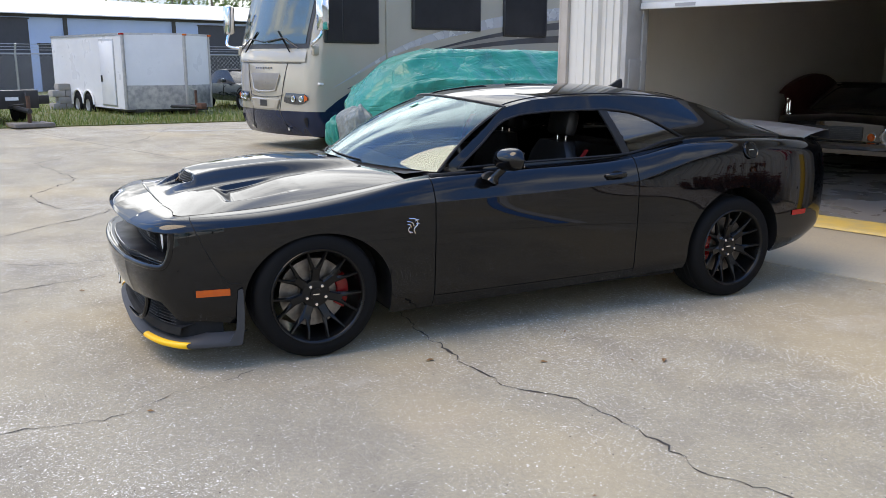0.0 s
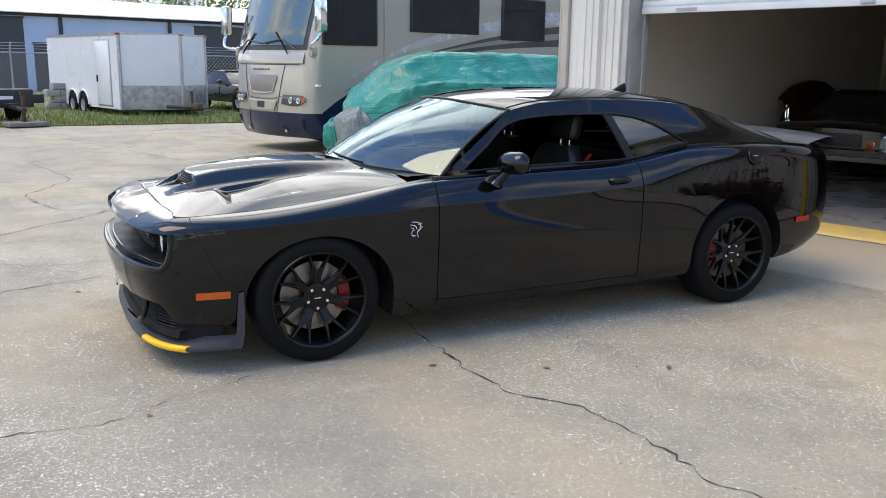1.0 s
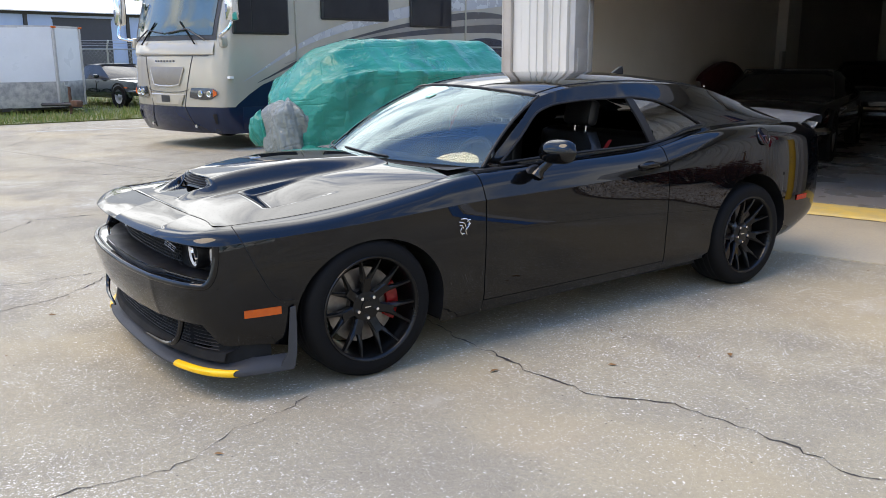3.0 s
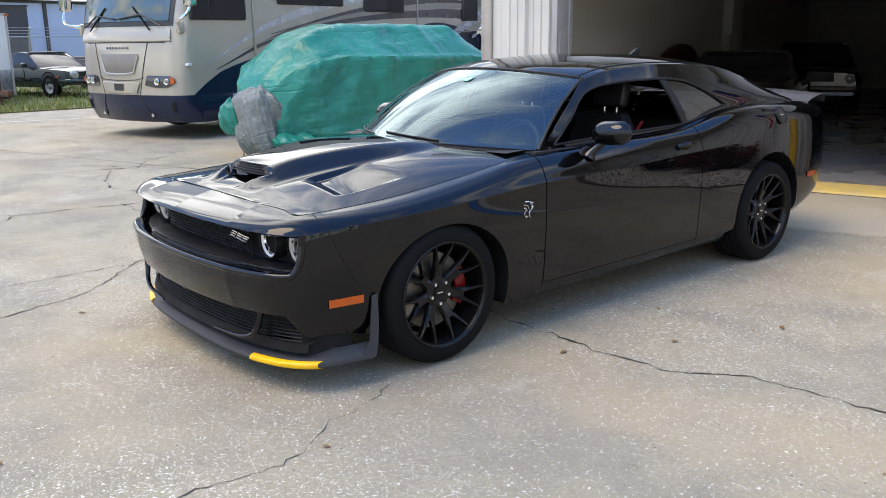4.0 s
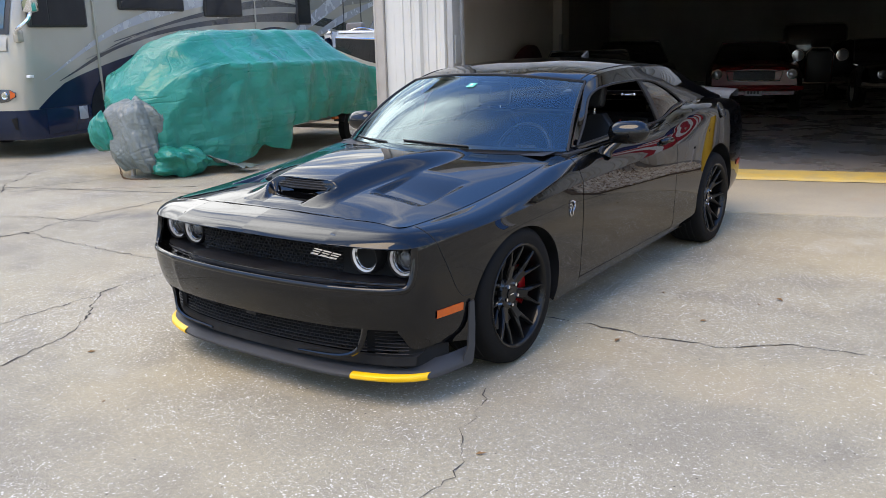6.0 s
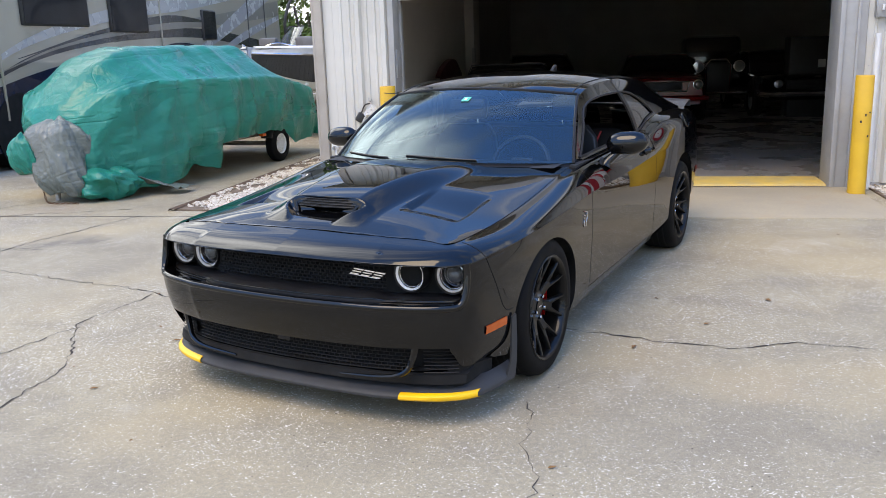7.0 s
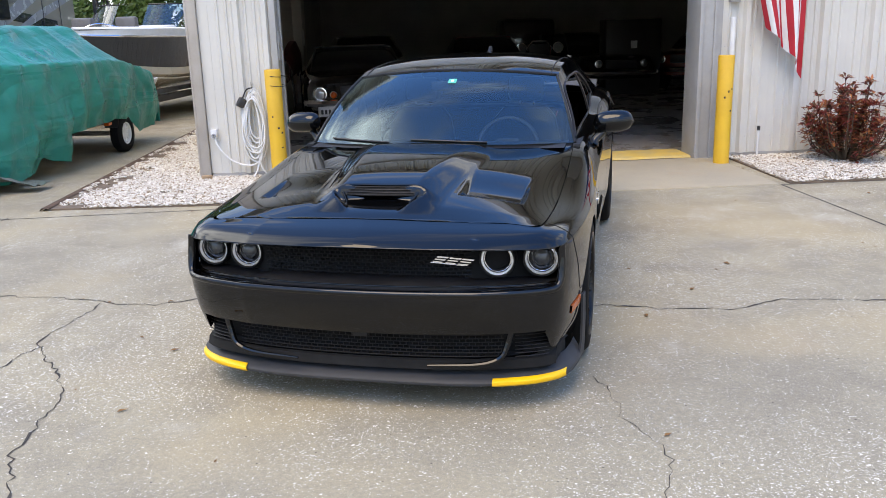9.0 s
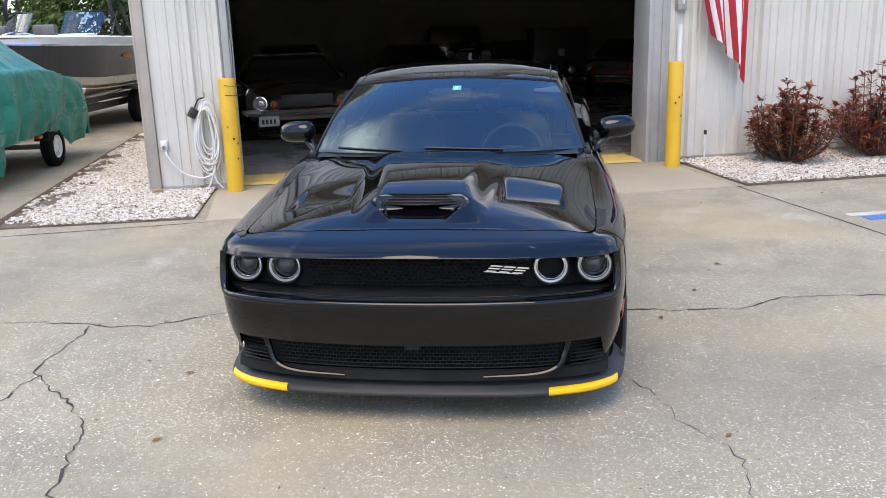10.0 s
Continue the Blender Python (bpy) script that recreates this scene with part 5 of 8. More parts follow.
for sgn in (1, -1):
    # air dam flap ahead of the wheel
    part("air_dam", sheeted([[(0.402, sgn * 0.937, 0.43), (0.378, sgn * 0.946, 0.44)], [(0.412, sgn * 0.937, 0.32), (0.376, sgn * 0.948, 0.32)], [(0.420, sgn * 0.936, 0.22), (0.380, sgn * 0.947, 0.22)], [(0.455, sgn * 0.930, 0.160), (0.390, sgn * 0.944, 0.150)], [(0.47, sgn * 0.928, 0.134), (0.40, sgn * 0.941, 0.134)]], thick=0.010), M_LIP, coupe)
    # side marker lamps
    for nm, xx, zz, ln, mt in (("side_marker", 0.525, 0.425, 0.085, M_AMBER), ("rear_marker", -3.60, 0.555, 0.075, M_REDLENS)):
        q0, q1 = q_at(xx + ln), q_at(xx - ln)
        g = []
        for q in span(q0, q1, 10):
            wv = w_at(q, zz + 0.018), w_at(q, zz - 0.018)
            nn = shell_normal(q, wv[0]) * 0.006
            g.append([tuple(Vector((v.x, v.y * sgn, v.z))) for v in (shell(q, wv[0]), shell(q, wv[0]) + nn, shell(q, wv[1]) + nn, shell(q, wv[1]))])
        part(nm, sheeted(g), mt, coupe, "amber side marker lamp" if mt is M_AMBER else "red side marker lamp")
    # fender badge: plain silver head-like swoosh
    q0 = q_at(-0.577)
    bp = shell(q0, w_at(q0, 0.695))
    bad = part("fender_badge", tubed(spline([(0.02, 0.002, 0.045), (-0.02, 0.002, 0.040), (-0.035, 0.002, 0.01), (-0.012, 0.002, -0.015), (-0.02, 0.002, -0.042)], 24), 0.0028, 6), M_CHROME, coupe, "small silver fender badge", at=pose(bp.x, sgn * (bp.y + 0.002), bp.z, 0, 0, 0 if sgn > 0 else 0))
    for pts in ([(0.03, 0.002, 0.03), (0.0, 0.002, 0.022), (-0.012, 0.002, 0.0)], [(0.012, 0.002, 0.0), (0.022, 0.002, -0.02), (0.008, 0.002, -0.04)], [(-0.005, 0.002, -0.035), (0.012, 0.002, -0.03)], [(0.028, 0.002, 0.012), (0.012, 0.002, 0.010), (0.004, 0.002, -0.006)], [(-0.020, 0.002, 0.028), (-0.030, 0.002, 0.036), (-0.042, 0.002, 0.034)], [(-0.024, 0.002, 0.012), (-0.036, 0.002, 0.016), (-0.045, 0.002, 0.012)]):
        part("stroke", tubed(spline(pts, 10), 0.0024, 6), M_CHROME, bad)
    # door handle over a near-black disc that stands for its shaded cup
    q0 = q_at(-1.985)
    hp = shell(q0, w_at(q0, 0.893))
    cup = part("handle_cup", lathed([(0.062, 0.0), (0.055, 0.003), (0.03, 0.001), (0.0, 0.0005)], 28, pose(hp.x, sgn * (hp.y + 0.003), hp.z, -90 * sgn, 0, 0) @ Matrix.Diagonal((1.05, 0.62, 1, 1))), M_GAP, coupe)
    part("door_handle", tubed([(hp.x + 0.075, sgn * (hp.y - 0.004), hp.z + 0.010), (hp.x + 0.05, sgn * (hp.y + 0.020), hp.z + 0.013), (hp.x - 0.05, sgn * (hp.y + 0.022), hp.z + 0.013), (hp.x - 0.078, sgn * (hp.y - 0.004), hp.z + 0.010)], [0.011, 0.018, 0.018, 0.011], 10), M_PAINT, coupe)
# fuel door on the left haunch
q0 = q_at(-3.09)
wv = w_at(q0, 1.015)
fp, fn = shell(q0, wv), shell_normal(q0, wv)
fm = Matrix.Translation(fp + fn * 0.003) @ fn.to_track_quat("Z", "Y").to_matrix().to_4x4()
fuel = part("fuel_door", lathed([(0.082, -0.006), (0.082, 0.003), (0.076, 0.005), (0.073, 0.001), (0.069, 0.001), (0.066, 0.005), (0.03, 0.006), (0.0, 0.006)], 36, fm @ Matrix.Scale(0.78, 4)), M_PAINT, coupe, "round fuel filler door")
part("bar", boxed(-0.023, 0.023, -0.003, 0.003, 0.0045, 0.0065), M_CHROME, fuel, at=fm)

# ---------- cabin and glass ----------
RAIL_T = [(-0.81, 0.815, 0.968), (-0.95, 0.775, 1.062), (-1.15, 0.715, 1.200), (-1.34, 0.662, 1.325), (-1.60, 0.662, 1.372), (-2.0, 0.672, 1.386), (-2.4, 0.672, 1.372), (-2.75, 0.668, 1.336), (-3.0, 0.676, 1.272), (-3.25, 0.70, 1.190), (-3.5, 0.735, 1.110)]
rail_y = curve1([(x, y) for x, y, z in reversed(RAIL_T)])
rail_z = curve1([(x, z) for x, y, z in reversed(RAIL_T)])
belt_y = curve1([(p.x, p.y - 0.004) for p in (shell(q, 7) for q in reversed(span(9.5, 16.5, 40)))])
belt_z = curve1([(p.x, p.z) for p in (shell(q, 7) for q in reversed(span(9.5, 16.5, 40)))])


def green(x, z):
    """Side of the cabin between belt and roof rail."""
    zb, zr = belt_z(x), rail_z(x)
    h = min(1.15, max(-0.1, (z - zb) / max(1e-3, zr - zb)))
    y = belt_y(x) + (rail_y(x) - belt_y(x)) * h + 0.022 * math.sin(math.pi * min(1, max(0, h))) * smooth01(-0.8, -1.3, x)
    return Vector((x, y, z))


def green_n(x, z):
    e = 2e-3
    a = green(x + e, z) - green(x - e, z)
    b = green(x, z + e) - green(x, z - e)
    n = a.cross(b).normalized()
    return n if n.y > 0 else -n


WIN_T = curve1([(x, z) for x, z in reversed([(-0.93, 0.985), (-1.11, 1.118), (-1.3, 1.252), (-1.45, 1.287), (-1.7, 1.302), (-2.0, 1.304), (-2.2, 1.285), (-2.35, 1.24), (-2.5, 1.17), (-2.62, 1.108)])])
WIN_B = curve1([(x, z) for x, z in reversed([(-0.93, 0.980), (-1.4, 0.996), (-2.1, 1.012), (-2.25, 1.030), (-2.45, 1.082), (-2.62, 1.106)])])
POST_B, POST_T = -2.155, -2.005


def green_grid(xs, z0, z1, rows=10):
    g = []
    for x in xs:
        a, b = z0(x), z1(x)
        g.append([(green(x, z), green_n(x, z)) for z in span(a, max(a + 1e-4, b), rows)])
    return g


pil = [green_grid(span(-0.815, -0.93, 6), belt_z, rail_z, 8), green_grid(span(-0.93, -2.62, 70), WIN_T, lambda x: rail_z(x), 8),
       green_grid(span(-0.93, -2.62, 70), belt_z, WIN_B, 4), green_grid(span(-2.62, -3.5, 30), belt_z, rail_z, 12)]
panel("cabin_side", pil, M_PAINT, "gloss black pillars and roof rail")
# quarter glass, and the far door's raised glass; the near door's window is down
for sgn in (1, -1):
    g = []
    xs = span(POST_T - 0.03, -2.60, 24)
    for x in xs:
        zt, zb = WIN_T(x), WIN_B(x)
        g.append([(green(x, z) - Vector((0, 0.006, 0)), green_n(x, z)) for z in span(zb, zt, 8)])
    for row in g:
        for k, (p, n) in enumerate(row):
            edge = POST_B + (POST_T - POST_B) * (p.z - 1.01) / 0.29 - 0.03
            if p.x > edge:
                row[k] = (Vector((edge, p.y, p.z)), n)
    obs = panel("quarter_window", [[[(Vector((p.x, p.y * sgn, p.z)), Vector((n.x, n.y * sgn, n.z))) for p, n in r] for r in g]], M_TINT, "tinted quarter window", mirror=False)
    # B post
    rows = [[(green(POST_B + (POST_T - POST_B) * t + d, 1.005 + 0.297 * t) + Vector((0, o, 0))) * Vector((1, sgn, 1)) for t in span(0, 1, 12)] for d, o in ((0.035, -0.012), (0.03, 0.001), (-0.03, 0.001), (-0.035, -0.012))]
    part("centre_post", sheeted(rows), M_SATIN, coupe)
    # window rubbers
    for fnz, off in ((WIN_T, -0.004), (WIN_B, 0.004)):
        part("window_seal", tubed([green(x, fnz(x) + off) * Vector((1, sgn, 1)) + Vector((0, 0.001 * sgn, 0)) for x in span(-0.935, -2.615, 60)], 0.0075, 6), M_SATIN, coupe)
g = green_grid(span(-0.94, POST_B + 0.01, 34), WIN_B, WIN_T, 8)
panel("door_window", [[[(Vector((p.x, -p.y + 0.006, p.z)), Vector((n.x, -n.y, n.z))) for p, n in r] for r in g]], M_FILM, "raised far door window", mirror=False)


def screen(a, b):
    """Windscreen: a across, b up."""
    p0 = Vector((-0.43 - 0.375 * abs(a) ** 2.1, 0.808 * a, 1.002 - 0.034 * a * a))
    p1 = Vector((-1.155 - 0.175 * abs(a) ** 2.2, 0.650 * a, 1.374 - 0.050 * a * a))
    return p0.lerp(p1, b) + Vector((0.5, 0, 0.86)) * 0.035 * math.sin(math.pi * min(1, max(0, b)))


panel("windscreen", [height_grid(screen, span(-1, 1, 40), span(0, 1, 20))], M_GLASS, "raked windscreen with cloud reflections", mirror=False)
band = [screen(a, b) for a, b in [(-1, t) for t in span(0, 1, 20)] + [(s, 1) for s in span(-1, 1, 40)[1:]] + [(1, t) for t in reversed(span(0, 1, 20)[:-1])]]
part("screen_trim", tubed([p + Vector((0, 0, 0.001)) for p in band], 0.009, 6), M_SATIN, coupe)
ROOF_C = curve1([(x, z) for x, z in reversed([(-1.15, 1.376), (-1.35, 1.408), (-1.6, 1.434), (-1.9, 1.447), (-2.2, 1.445), (-2.5, 1.426), (-2.78, 1.388)])])


def roof(a, b):
    xf = -1.162 - 0.175 * abs(a) ** 2.2
    xb = -2.80 + 0.05 * a * a
    x = xf + (xb - xf) * b
    ye, ze, zc = rail_y(x), rail_z(x), ROOF_C(x)
    return Vector((x, ye * a, zc + (ze - zc) * abs(a) ** 2.6))


panel("roof", [height_grid(roof, span(-1, 1, 50), span(0, 1, 40))], M_PAINT, "gloss black roof", mirror=False)
for sgn in (1, -1):
    part("roof_seam", tubed([roof(sgn * 0.93, b) + Vector((0, 0, 0.0005)) for b in span(0, 1, 40)], 0.004, 6), M_SATIN, coupe)


def back_glass(a, b):
    x = -2.80 - 0.60 * b + 0.05 * a * a
    ye, ze = rail_y(x), rail_z(x)
    zc = 1.388 - 0.262 * b + 0.05 * b * (1 - b)
    return Vector((x, (ye - 0.004) * a, zc + (ze - zc) * abs(a) ** 3))


panel("rear_window", [height_grid(back_glass, span(-1, 1, 30), span(0, 1, 20))], M_FILM, "tinted rear window", mirror=False)


def deck(a, b):
    x = -3.37 - 0.655 * b - 0.06 * (1 - a * a) * b
    q = q_at(max(-3.98, x))
    p = shell(q, 7)
    zc = 1.128 - 0.055 * b
    return Vector((x, (p.y - 0.002) * a * (1 - 0.02 * b), zc + (p.z - zc) * a * a))


panel("trunk_lid", [height_grid(deck, span(-1, 1, 40), span(0, 1, 24))], M_PAINT, mirror=False)
rows = []
for dx, dz in ((0.03, 0.0), (-0.06, 0.034), (-0.18, 0.058), (-0.240, 0.062), (-0.255, 0.050), (-0.25, 0.0)):
    rows.append([(-3.76 + dx - 0.055 * (1 - (y / 0.78) ** 2), y, 1.052 + dz + 0.022 * (1 - (y / 0.78) ** 2)) for y in span(-0.785, 0.785, 30)])
part("rear_spoiler", sheeted(rows), surf("satin_grey_black", (0.06, 0.06, 0.063), None, 0.35, 0.0, 5.0, 100.0, 0.0, 0.3), coupe, "satin black rear spoiler")
fin = [(-2.57, 0.0, 1.418), (-2.60, 0, 1.432), (-2.655, 0.0, 1.462), (-2.69, 0.0, 1.474), (-2.70, 0, 1.44), (-2.70, 0, 1.412)]
part("roof_antenna", prismed([(x, z) for x, y, z in fin], -0.012, 0.012, Matrix(((1, 0, 0, 0), (0, 0, 1, 0), (0, 1, 0, 0), (0, 0, 0, 1))), bev=0.003), M_SATIN, coupe, "shark fin roof antenna")

# cowl and wipers
rows = [[(hood(s, 1) + Vector((0.02, 0, 0))).lerp(screen(s, 0.03) - Vector((0, 0, 0.006)), t) - Vector((0, 0, 0.008 + 0.016 * (1 - t))) for s in span(-0.985, 0.985, 50)] for t in (0.0, 0.35, 0.7, 1.0)]
part("cowl", sheeted(rows), M_SATIN, coupe)
for a0, a1, ln in ((0.42, -0.12, 1), (-0.28, -0.80, 1)):
    pts = [screen(a0 + (a1 - a0) * t, 0.018 + 0.03 * t) + Vector((0.002, 0, 0.007)) for t in span(0, 1, 14)]
    wp = part("wiper", tubed(pts, 0.0042, 6), M_BLACKP, coupe, "black wiper arm and blade")
    part("blade", tubed([p - Vector((0.003, 0, 0.006)) for p in pts], 0.004, 6), M_RUBBER, wp)


# door mirrors
def mirror_part(sgn):
    # housing: a rounded pod
    bm = bmesh.new()
    rows = []
    for t in span(0, 1, 14):
        yy = -0.125 + 0.25 * t
        r = math.sqrt(max(0.0, 1 - abs(2 * t - 1) ** 3.0))
        ring = []
        for k in range(20):
            a = 2 * math.pi * k / 20
            ring.append((0.070 * r * math.cos(a) * (1.0 if math.cos(a) > 0 else 0.6), yy, 0.070 * r * math.sin(a) * (1 if math.sin(a) > 0 else 0.95) + 0.012 * (t - 0.5)))
        rows.append(ring)
    sheet(bm, rows, wrap=True)
    o = part("door_mirror", bm, M_PAINT, coupe, "gloss black door mirror on a stalk", at=pose(-1.165, sgn * 1.015, 1.048, 0, 0, 8 * sgn))
    part("mirror_glass", boxed(-0.036, -0.034, -0.09, 0.09, -0.042, 0.045), M_CHROME, o)
    stalk = [(-0.0, -sgn * 0.055, -0.055), (0.02, -sgn * 0.11, -0.105), (0.03, -sgn * 0.125, -0.135)]
    part("stalk", tubed(stalk, [0.022, 0.026, 0.042], 10), M_PAINT, o)
    part("base", lathed([(0.0, 0.0), (0.062, 0.0), (0.054, 0.014), (0.03, 0.022), (0.0, 0.024)], 24, pose(0.03, -sgn * 0.148, -0.125, 90 * -sgn) @ Matrix.Diagonal((1.2, 0.75, 1, 1))), M_SATIN, o)


mirror_part(1)
mirror_part(-1)


# wheels
def wheel(x, y, sgn, steer=0.0):
    o = part("wheel", lathed([(0.268, -0.138), (0.272, -0.142), (0.30, -0.146), (0.335, -0.140), (0.352, -0.122), (0.3605, -0.09), (0.362, -0.05), (0.362, 0.05), (0.3605, 0.09), (0.352, 0.122), (0.335, 0.140), (0.30, 0.146), (0.272, 0.142), (0.268, 0.136), (0.262, 0.12), (0.262, -0.12)], 72, close=True), M_RUBBER, coupe, "wide black tyre on a split-spoke black wheel", at=pose(x, y, 0.352, 0, 0, steer) @ Matrix.Scale(0.975, 4) @ pose(0, 0, 0, -90 * sgn, 0, 0))
    part("rim", lathed([(0.268, 0.140), (0.273, 0.144), (0.270, 0.148), (0.262, 0.146), (0.254, 0.135), (0.250, 0.10), (0.235, -0.02), (0.235, -0.13), (0.262, -0.14), (0.262, 0.13)], 64, close=True), M_RIM, o)
    part("hub", lathed([(0.0, 0.085), (0.045, 0.085), (0.078, 0.080), (0.085, 0.07), (0.085, 0.02), (0.0, 0.02)], 28), M_RIM, o)
    cap = part("centre_cap", lathed([(0.034, 0.084), (0.033, 0.091), (0.0, 0.093)], 24), M_RIM, o)
    part("mark", boxed(-0.018, 0.018, -0.003, 0.003, 0.093, 0.0945), M_CHROME, cap)
    for k in range(5):
        a = 2 * math.pi * k / 5 + 0.3
        part("lug_nut", lathed([(0.0, 0.10), (0.009, 0.10), (0.0105, 0.096), (0.0105, 0.078), (0.0, 0.078)], 6, pose(0.057 * math.cos(a), 0.057 * math.sin(a), 0)), M_CHROME, o)
    spoke = None
    for k in range(7):
        ang = 360 * k / 7 + 12
        if spoke is None:
            bm = bmesh.new()
            for s in (-1, 1):
                path = spline([(0.066, s * 0.010, 0.072), (0.120, s * 0.010, 0.088), (0.150, s * 0.0185, 0.100), (0.205, s * 0.040, 0.120), (0.262, s * 0.060, 0.136)], 9)
                secs = []
                for i, p in enumerate(path):
                    t = i / 8
                    wd, dp = 0.0165 - 0.0090 * smooth01(0.1, 0.9, t), 0.036 - 0.014 * t
                    secs.append([(p.x, p.y - wd, p.z - dp), (p.x, p.y - wd, p.z - 0.006), (p.x, p.y - wd * 0.5, p.z), (p.x, p.y + wd * 0.5, p.z), (p.x, p.y + wd, p.z - 0.006), (p.x, p.y + wd, p.z - dp)])
                sheet(bm, secs, wrap=True)
            stem = []
            for r, wd, z in ((0.060, 0.027, 0.076), (0.085, 0.0245, 0.083), (0.115, 0.0235, 0.0905), (0.138, 0.0245, 0.098), (0.150, 0.026, 0.102)):
                stem.append([(r, -wd, z - 0.034), (r, -wd, z - 0.005), (r, -wd * 0.8, z), (r, wd * 0.8, z), (r, wd, z - 0.005), (r, wd, z - 0.034)])
            ends = sheet(bm, stem, wrap=True)
            bm.faces.new(ends[-1])
            spoke = part("spoke", bm, M_RIM, o, at=pose(0, 0, 0, 0, 0, ang))
        else:
            sp = new("spoke", spoke.data)
            sp.parent = o
            sp.matrix_basis = pose(0, 0, 0, 0, 0, ang)
    disc = part("brake_disc", lathed([(0.09, 0.0), (0.195, 0.0), (0.195, 0.028), (0.09, 0.028), (0.085, 0.055), (0.0, 0.055), (0.0, 0.0)], 48), M_DISC, o)
    # caliper sits behind the front hubs and ahead of the rear ones
    back_a = math.pi if x > -1 else 0.0
    bm = bmesh.new()
    rows = []
    for t in span(-0.55, 0.55, 14):
        a = back_a + t
        rr = [(0.135, 0.036), (0.138, 0.052), (0.165, 0.058), (0.20, 0.056), (0.207, 0.04), (0.207, -0.01)]
        rows.append([(r * math.cos(a), r * math.sin(a), z - 0.006 * abs(t)) for r, z in rr])
    sheet(bm, rows)
    bmesh.ops.solidify(bm, geom=bm.faces[:], thickness=0.012)
    part("brake_caliper", bm, M_RED, o, "red painted brake caliper")
    # tread grooves as raised near-black bands, their shade put into the colour
    for z in (-0.07, -0.024, 0.024, 0.07):
        part("tread_groove", lathed([(0.3605, z - 0.005), (0.3632, z - 0.005), (0.3632, z + 0.005), (0.3605, z + 0.005)], 60, close=True), M_GAP, o)
    return o


for sgn in (1, -1):
    wheel(-0.028, sgn * 0.812, sgn)
    wheel(-2.985, sgn * 0.816, sgn)


# seats, dashboard, steering wheel
def car_seat(y, x):
    o = part("front_seat", boxed(-0.27, 0.27, -0.25, 0.25, 0.40, 0.56, bev=0.05), M_LEATHER, coupe, "black leather bucket seat", at=pose(x, y, 0))
    rows = []
    for h, hw, dx in ((0.0, 0.22, 0.0), (0.15, 0.25, -0.03), (0.35, 0.255, -0.09), (0.50, 0.22, -0.13), (0.58, 0.15, -0.15)):
        ring = []
        for k in range(20):
            a = 2 * math.pi * k / 20
            ring.append((-0.24 + dx + 0.07 * math.cos(a) + (0.045 if math.cos(a) > 0 else 0) * abs(math.sin(a)) ** 3, hw * math.copysign(abs(math.sin(a)) ** 0.7, math.sin(a)), 0.50 + h))
        rows.append(ring)
    bm = bmesh.new()
    vv = sheet(bm, rows, wrap=True)
    bm.faces.new(vv[-1])
    part("backrest", bm, M_LEATHER, o)
    part("headrest", boxed(-0.05, 0.05, -0.125, 0.125, -0.085, 0.085, bev=0.035), M_LEATHER, o, at=pose(-0.42, 0, 1.195, 0, -12, 0))
    for s in (-0.05, 0.05):
        part("headrest_post", tubed([(-0.41, s, 1.06), (-0.415, s, 1.13)], 0.006, 6), M_CHROME, o)


car_seat(0.38, -1.52)
car_seat(-0.38, -1.52)
part("rear_bench", boxed(-2.75, -2.45, -0.62, 0.62, 0.45, 1.02, bev=0.06), M_LEATHER, coupe)
for sgn in (1, -1):
    part("seat_belt", sheeted([[(-1.97, sgn * 0.60, 1.03), (-2.0, sgn * 0.60, 1.03)], [(-1.93, sgn * 0.58, 0.96), (-1.97, sgn * 0.58, 0.96)], [(-1.80, sgn * 0.56, 0.70), (-1.84, sgn * 0.56, 0.70)]], thick=0.004), M_BELT, coupe, "red seat belt")
bm = bmesh.new()
rows = [[(x + (-0.06 * (y / 0.75) ** 2), y, z) for y in span(-0.76, 0.76, 24)] for x, z in ((-0.55, 0.965), (-0.70, 0.972), (-0.92, 0.955), (-1.0, 0.90), (-1.0, 0.60), (-0.8, 0.35))]
sheet(bm, rows)
part("dashboard", bm, M_CABIN, coupe)
bm = bmesh.new()
box(bm, -2.9, -0.75, -0.78, 0.78, 0.30, 0.34)
box(bm, -2.2, -0.75, 0.80, 0.84, 0.32, 0.965)
box(bm, -2.2, -0.75, -0.84, -0.80, 0.32, 0.965)
box(bm, -1.9, -0.95, -0.11, 0.11, 0.34, 0.60, bev=0.02)
part("cabin_tub", bm, M_CABIN, coupe)
sw = pose(-1.06, 0.37, 0.90, 0, 68, 0)
stw = part("steering_wheel", lathed([(0.185 + 0.016 * math.cos(a), 0.016 * math.sin(a)) for a in [2 * math.pi * k / 10 for k in range(10)]], 40, close=True), M_LEATHER, coupe, "black leather steering wheel", at=sw)
part("hub_pad", boxed(-0.06, 0.08, -0.075, 0.075, -0.035, 0.0, bev=0.015), M_CABIN, stw)
for s in (-1, 1):
    part("spoke", boxed(-0.02, 0.02, 0.06, 0.18, -0.02, -0.006, bev=0.005), M_STEEL, stw, at=pose(0, 0, 0, 0, 0, 0 if s > 0 else 180))
rvm = screen(0.0, 0.86)
part("rear_view_mirror", boxed(-0.012, 0.012, -0.12, 0.12, -0.03, 0.03, bev=0.01), M_BLACKP, coupe, at=pose(rvm.x - 0.05, 0, rvm.z - 0.055, 0, -15, 0))
part("screen_sticker", sheeted([[screen(a, b) + Vector((0.002, 0, 0.004)) for a in span(0.025, 0.10, 4)] for b in span(0.755, 0.83, 4)]), surf("green_sticker", (0.02, 0.42, 0.30), (0.1, 0.5, 0.4), 0.4), coupe, "small green sticker on the glass")
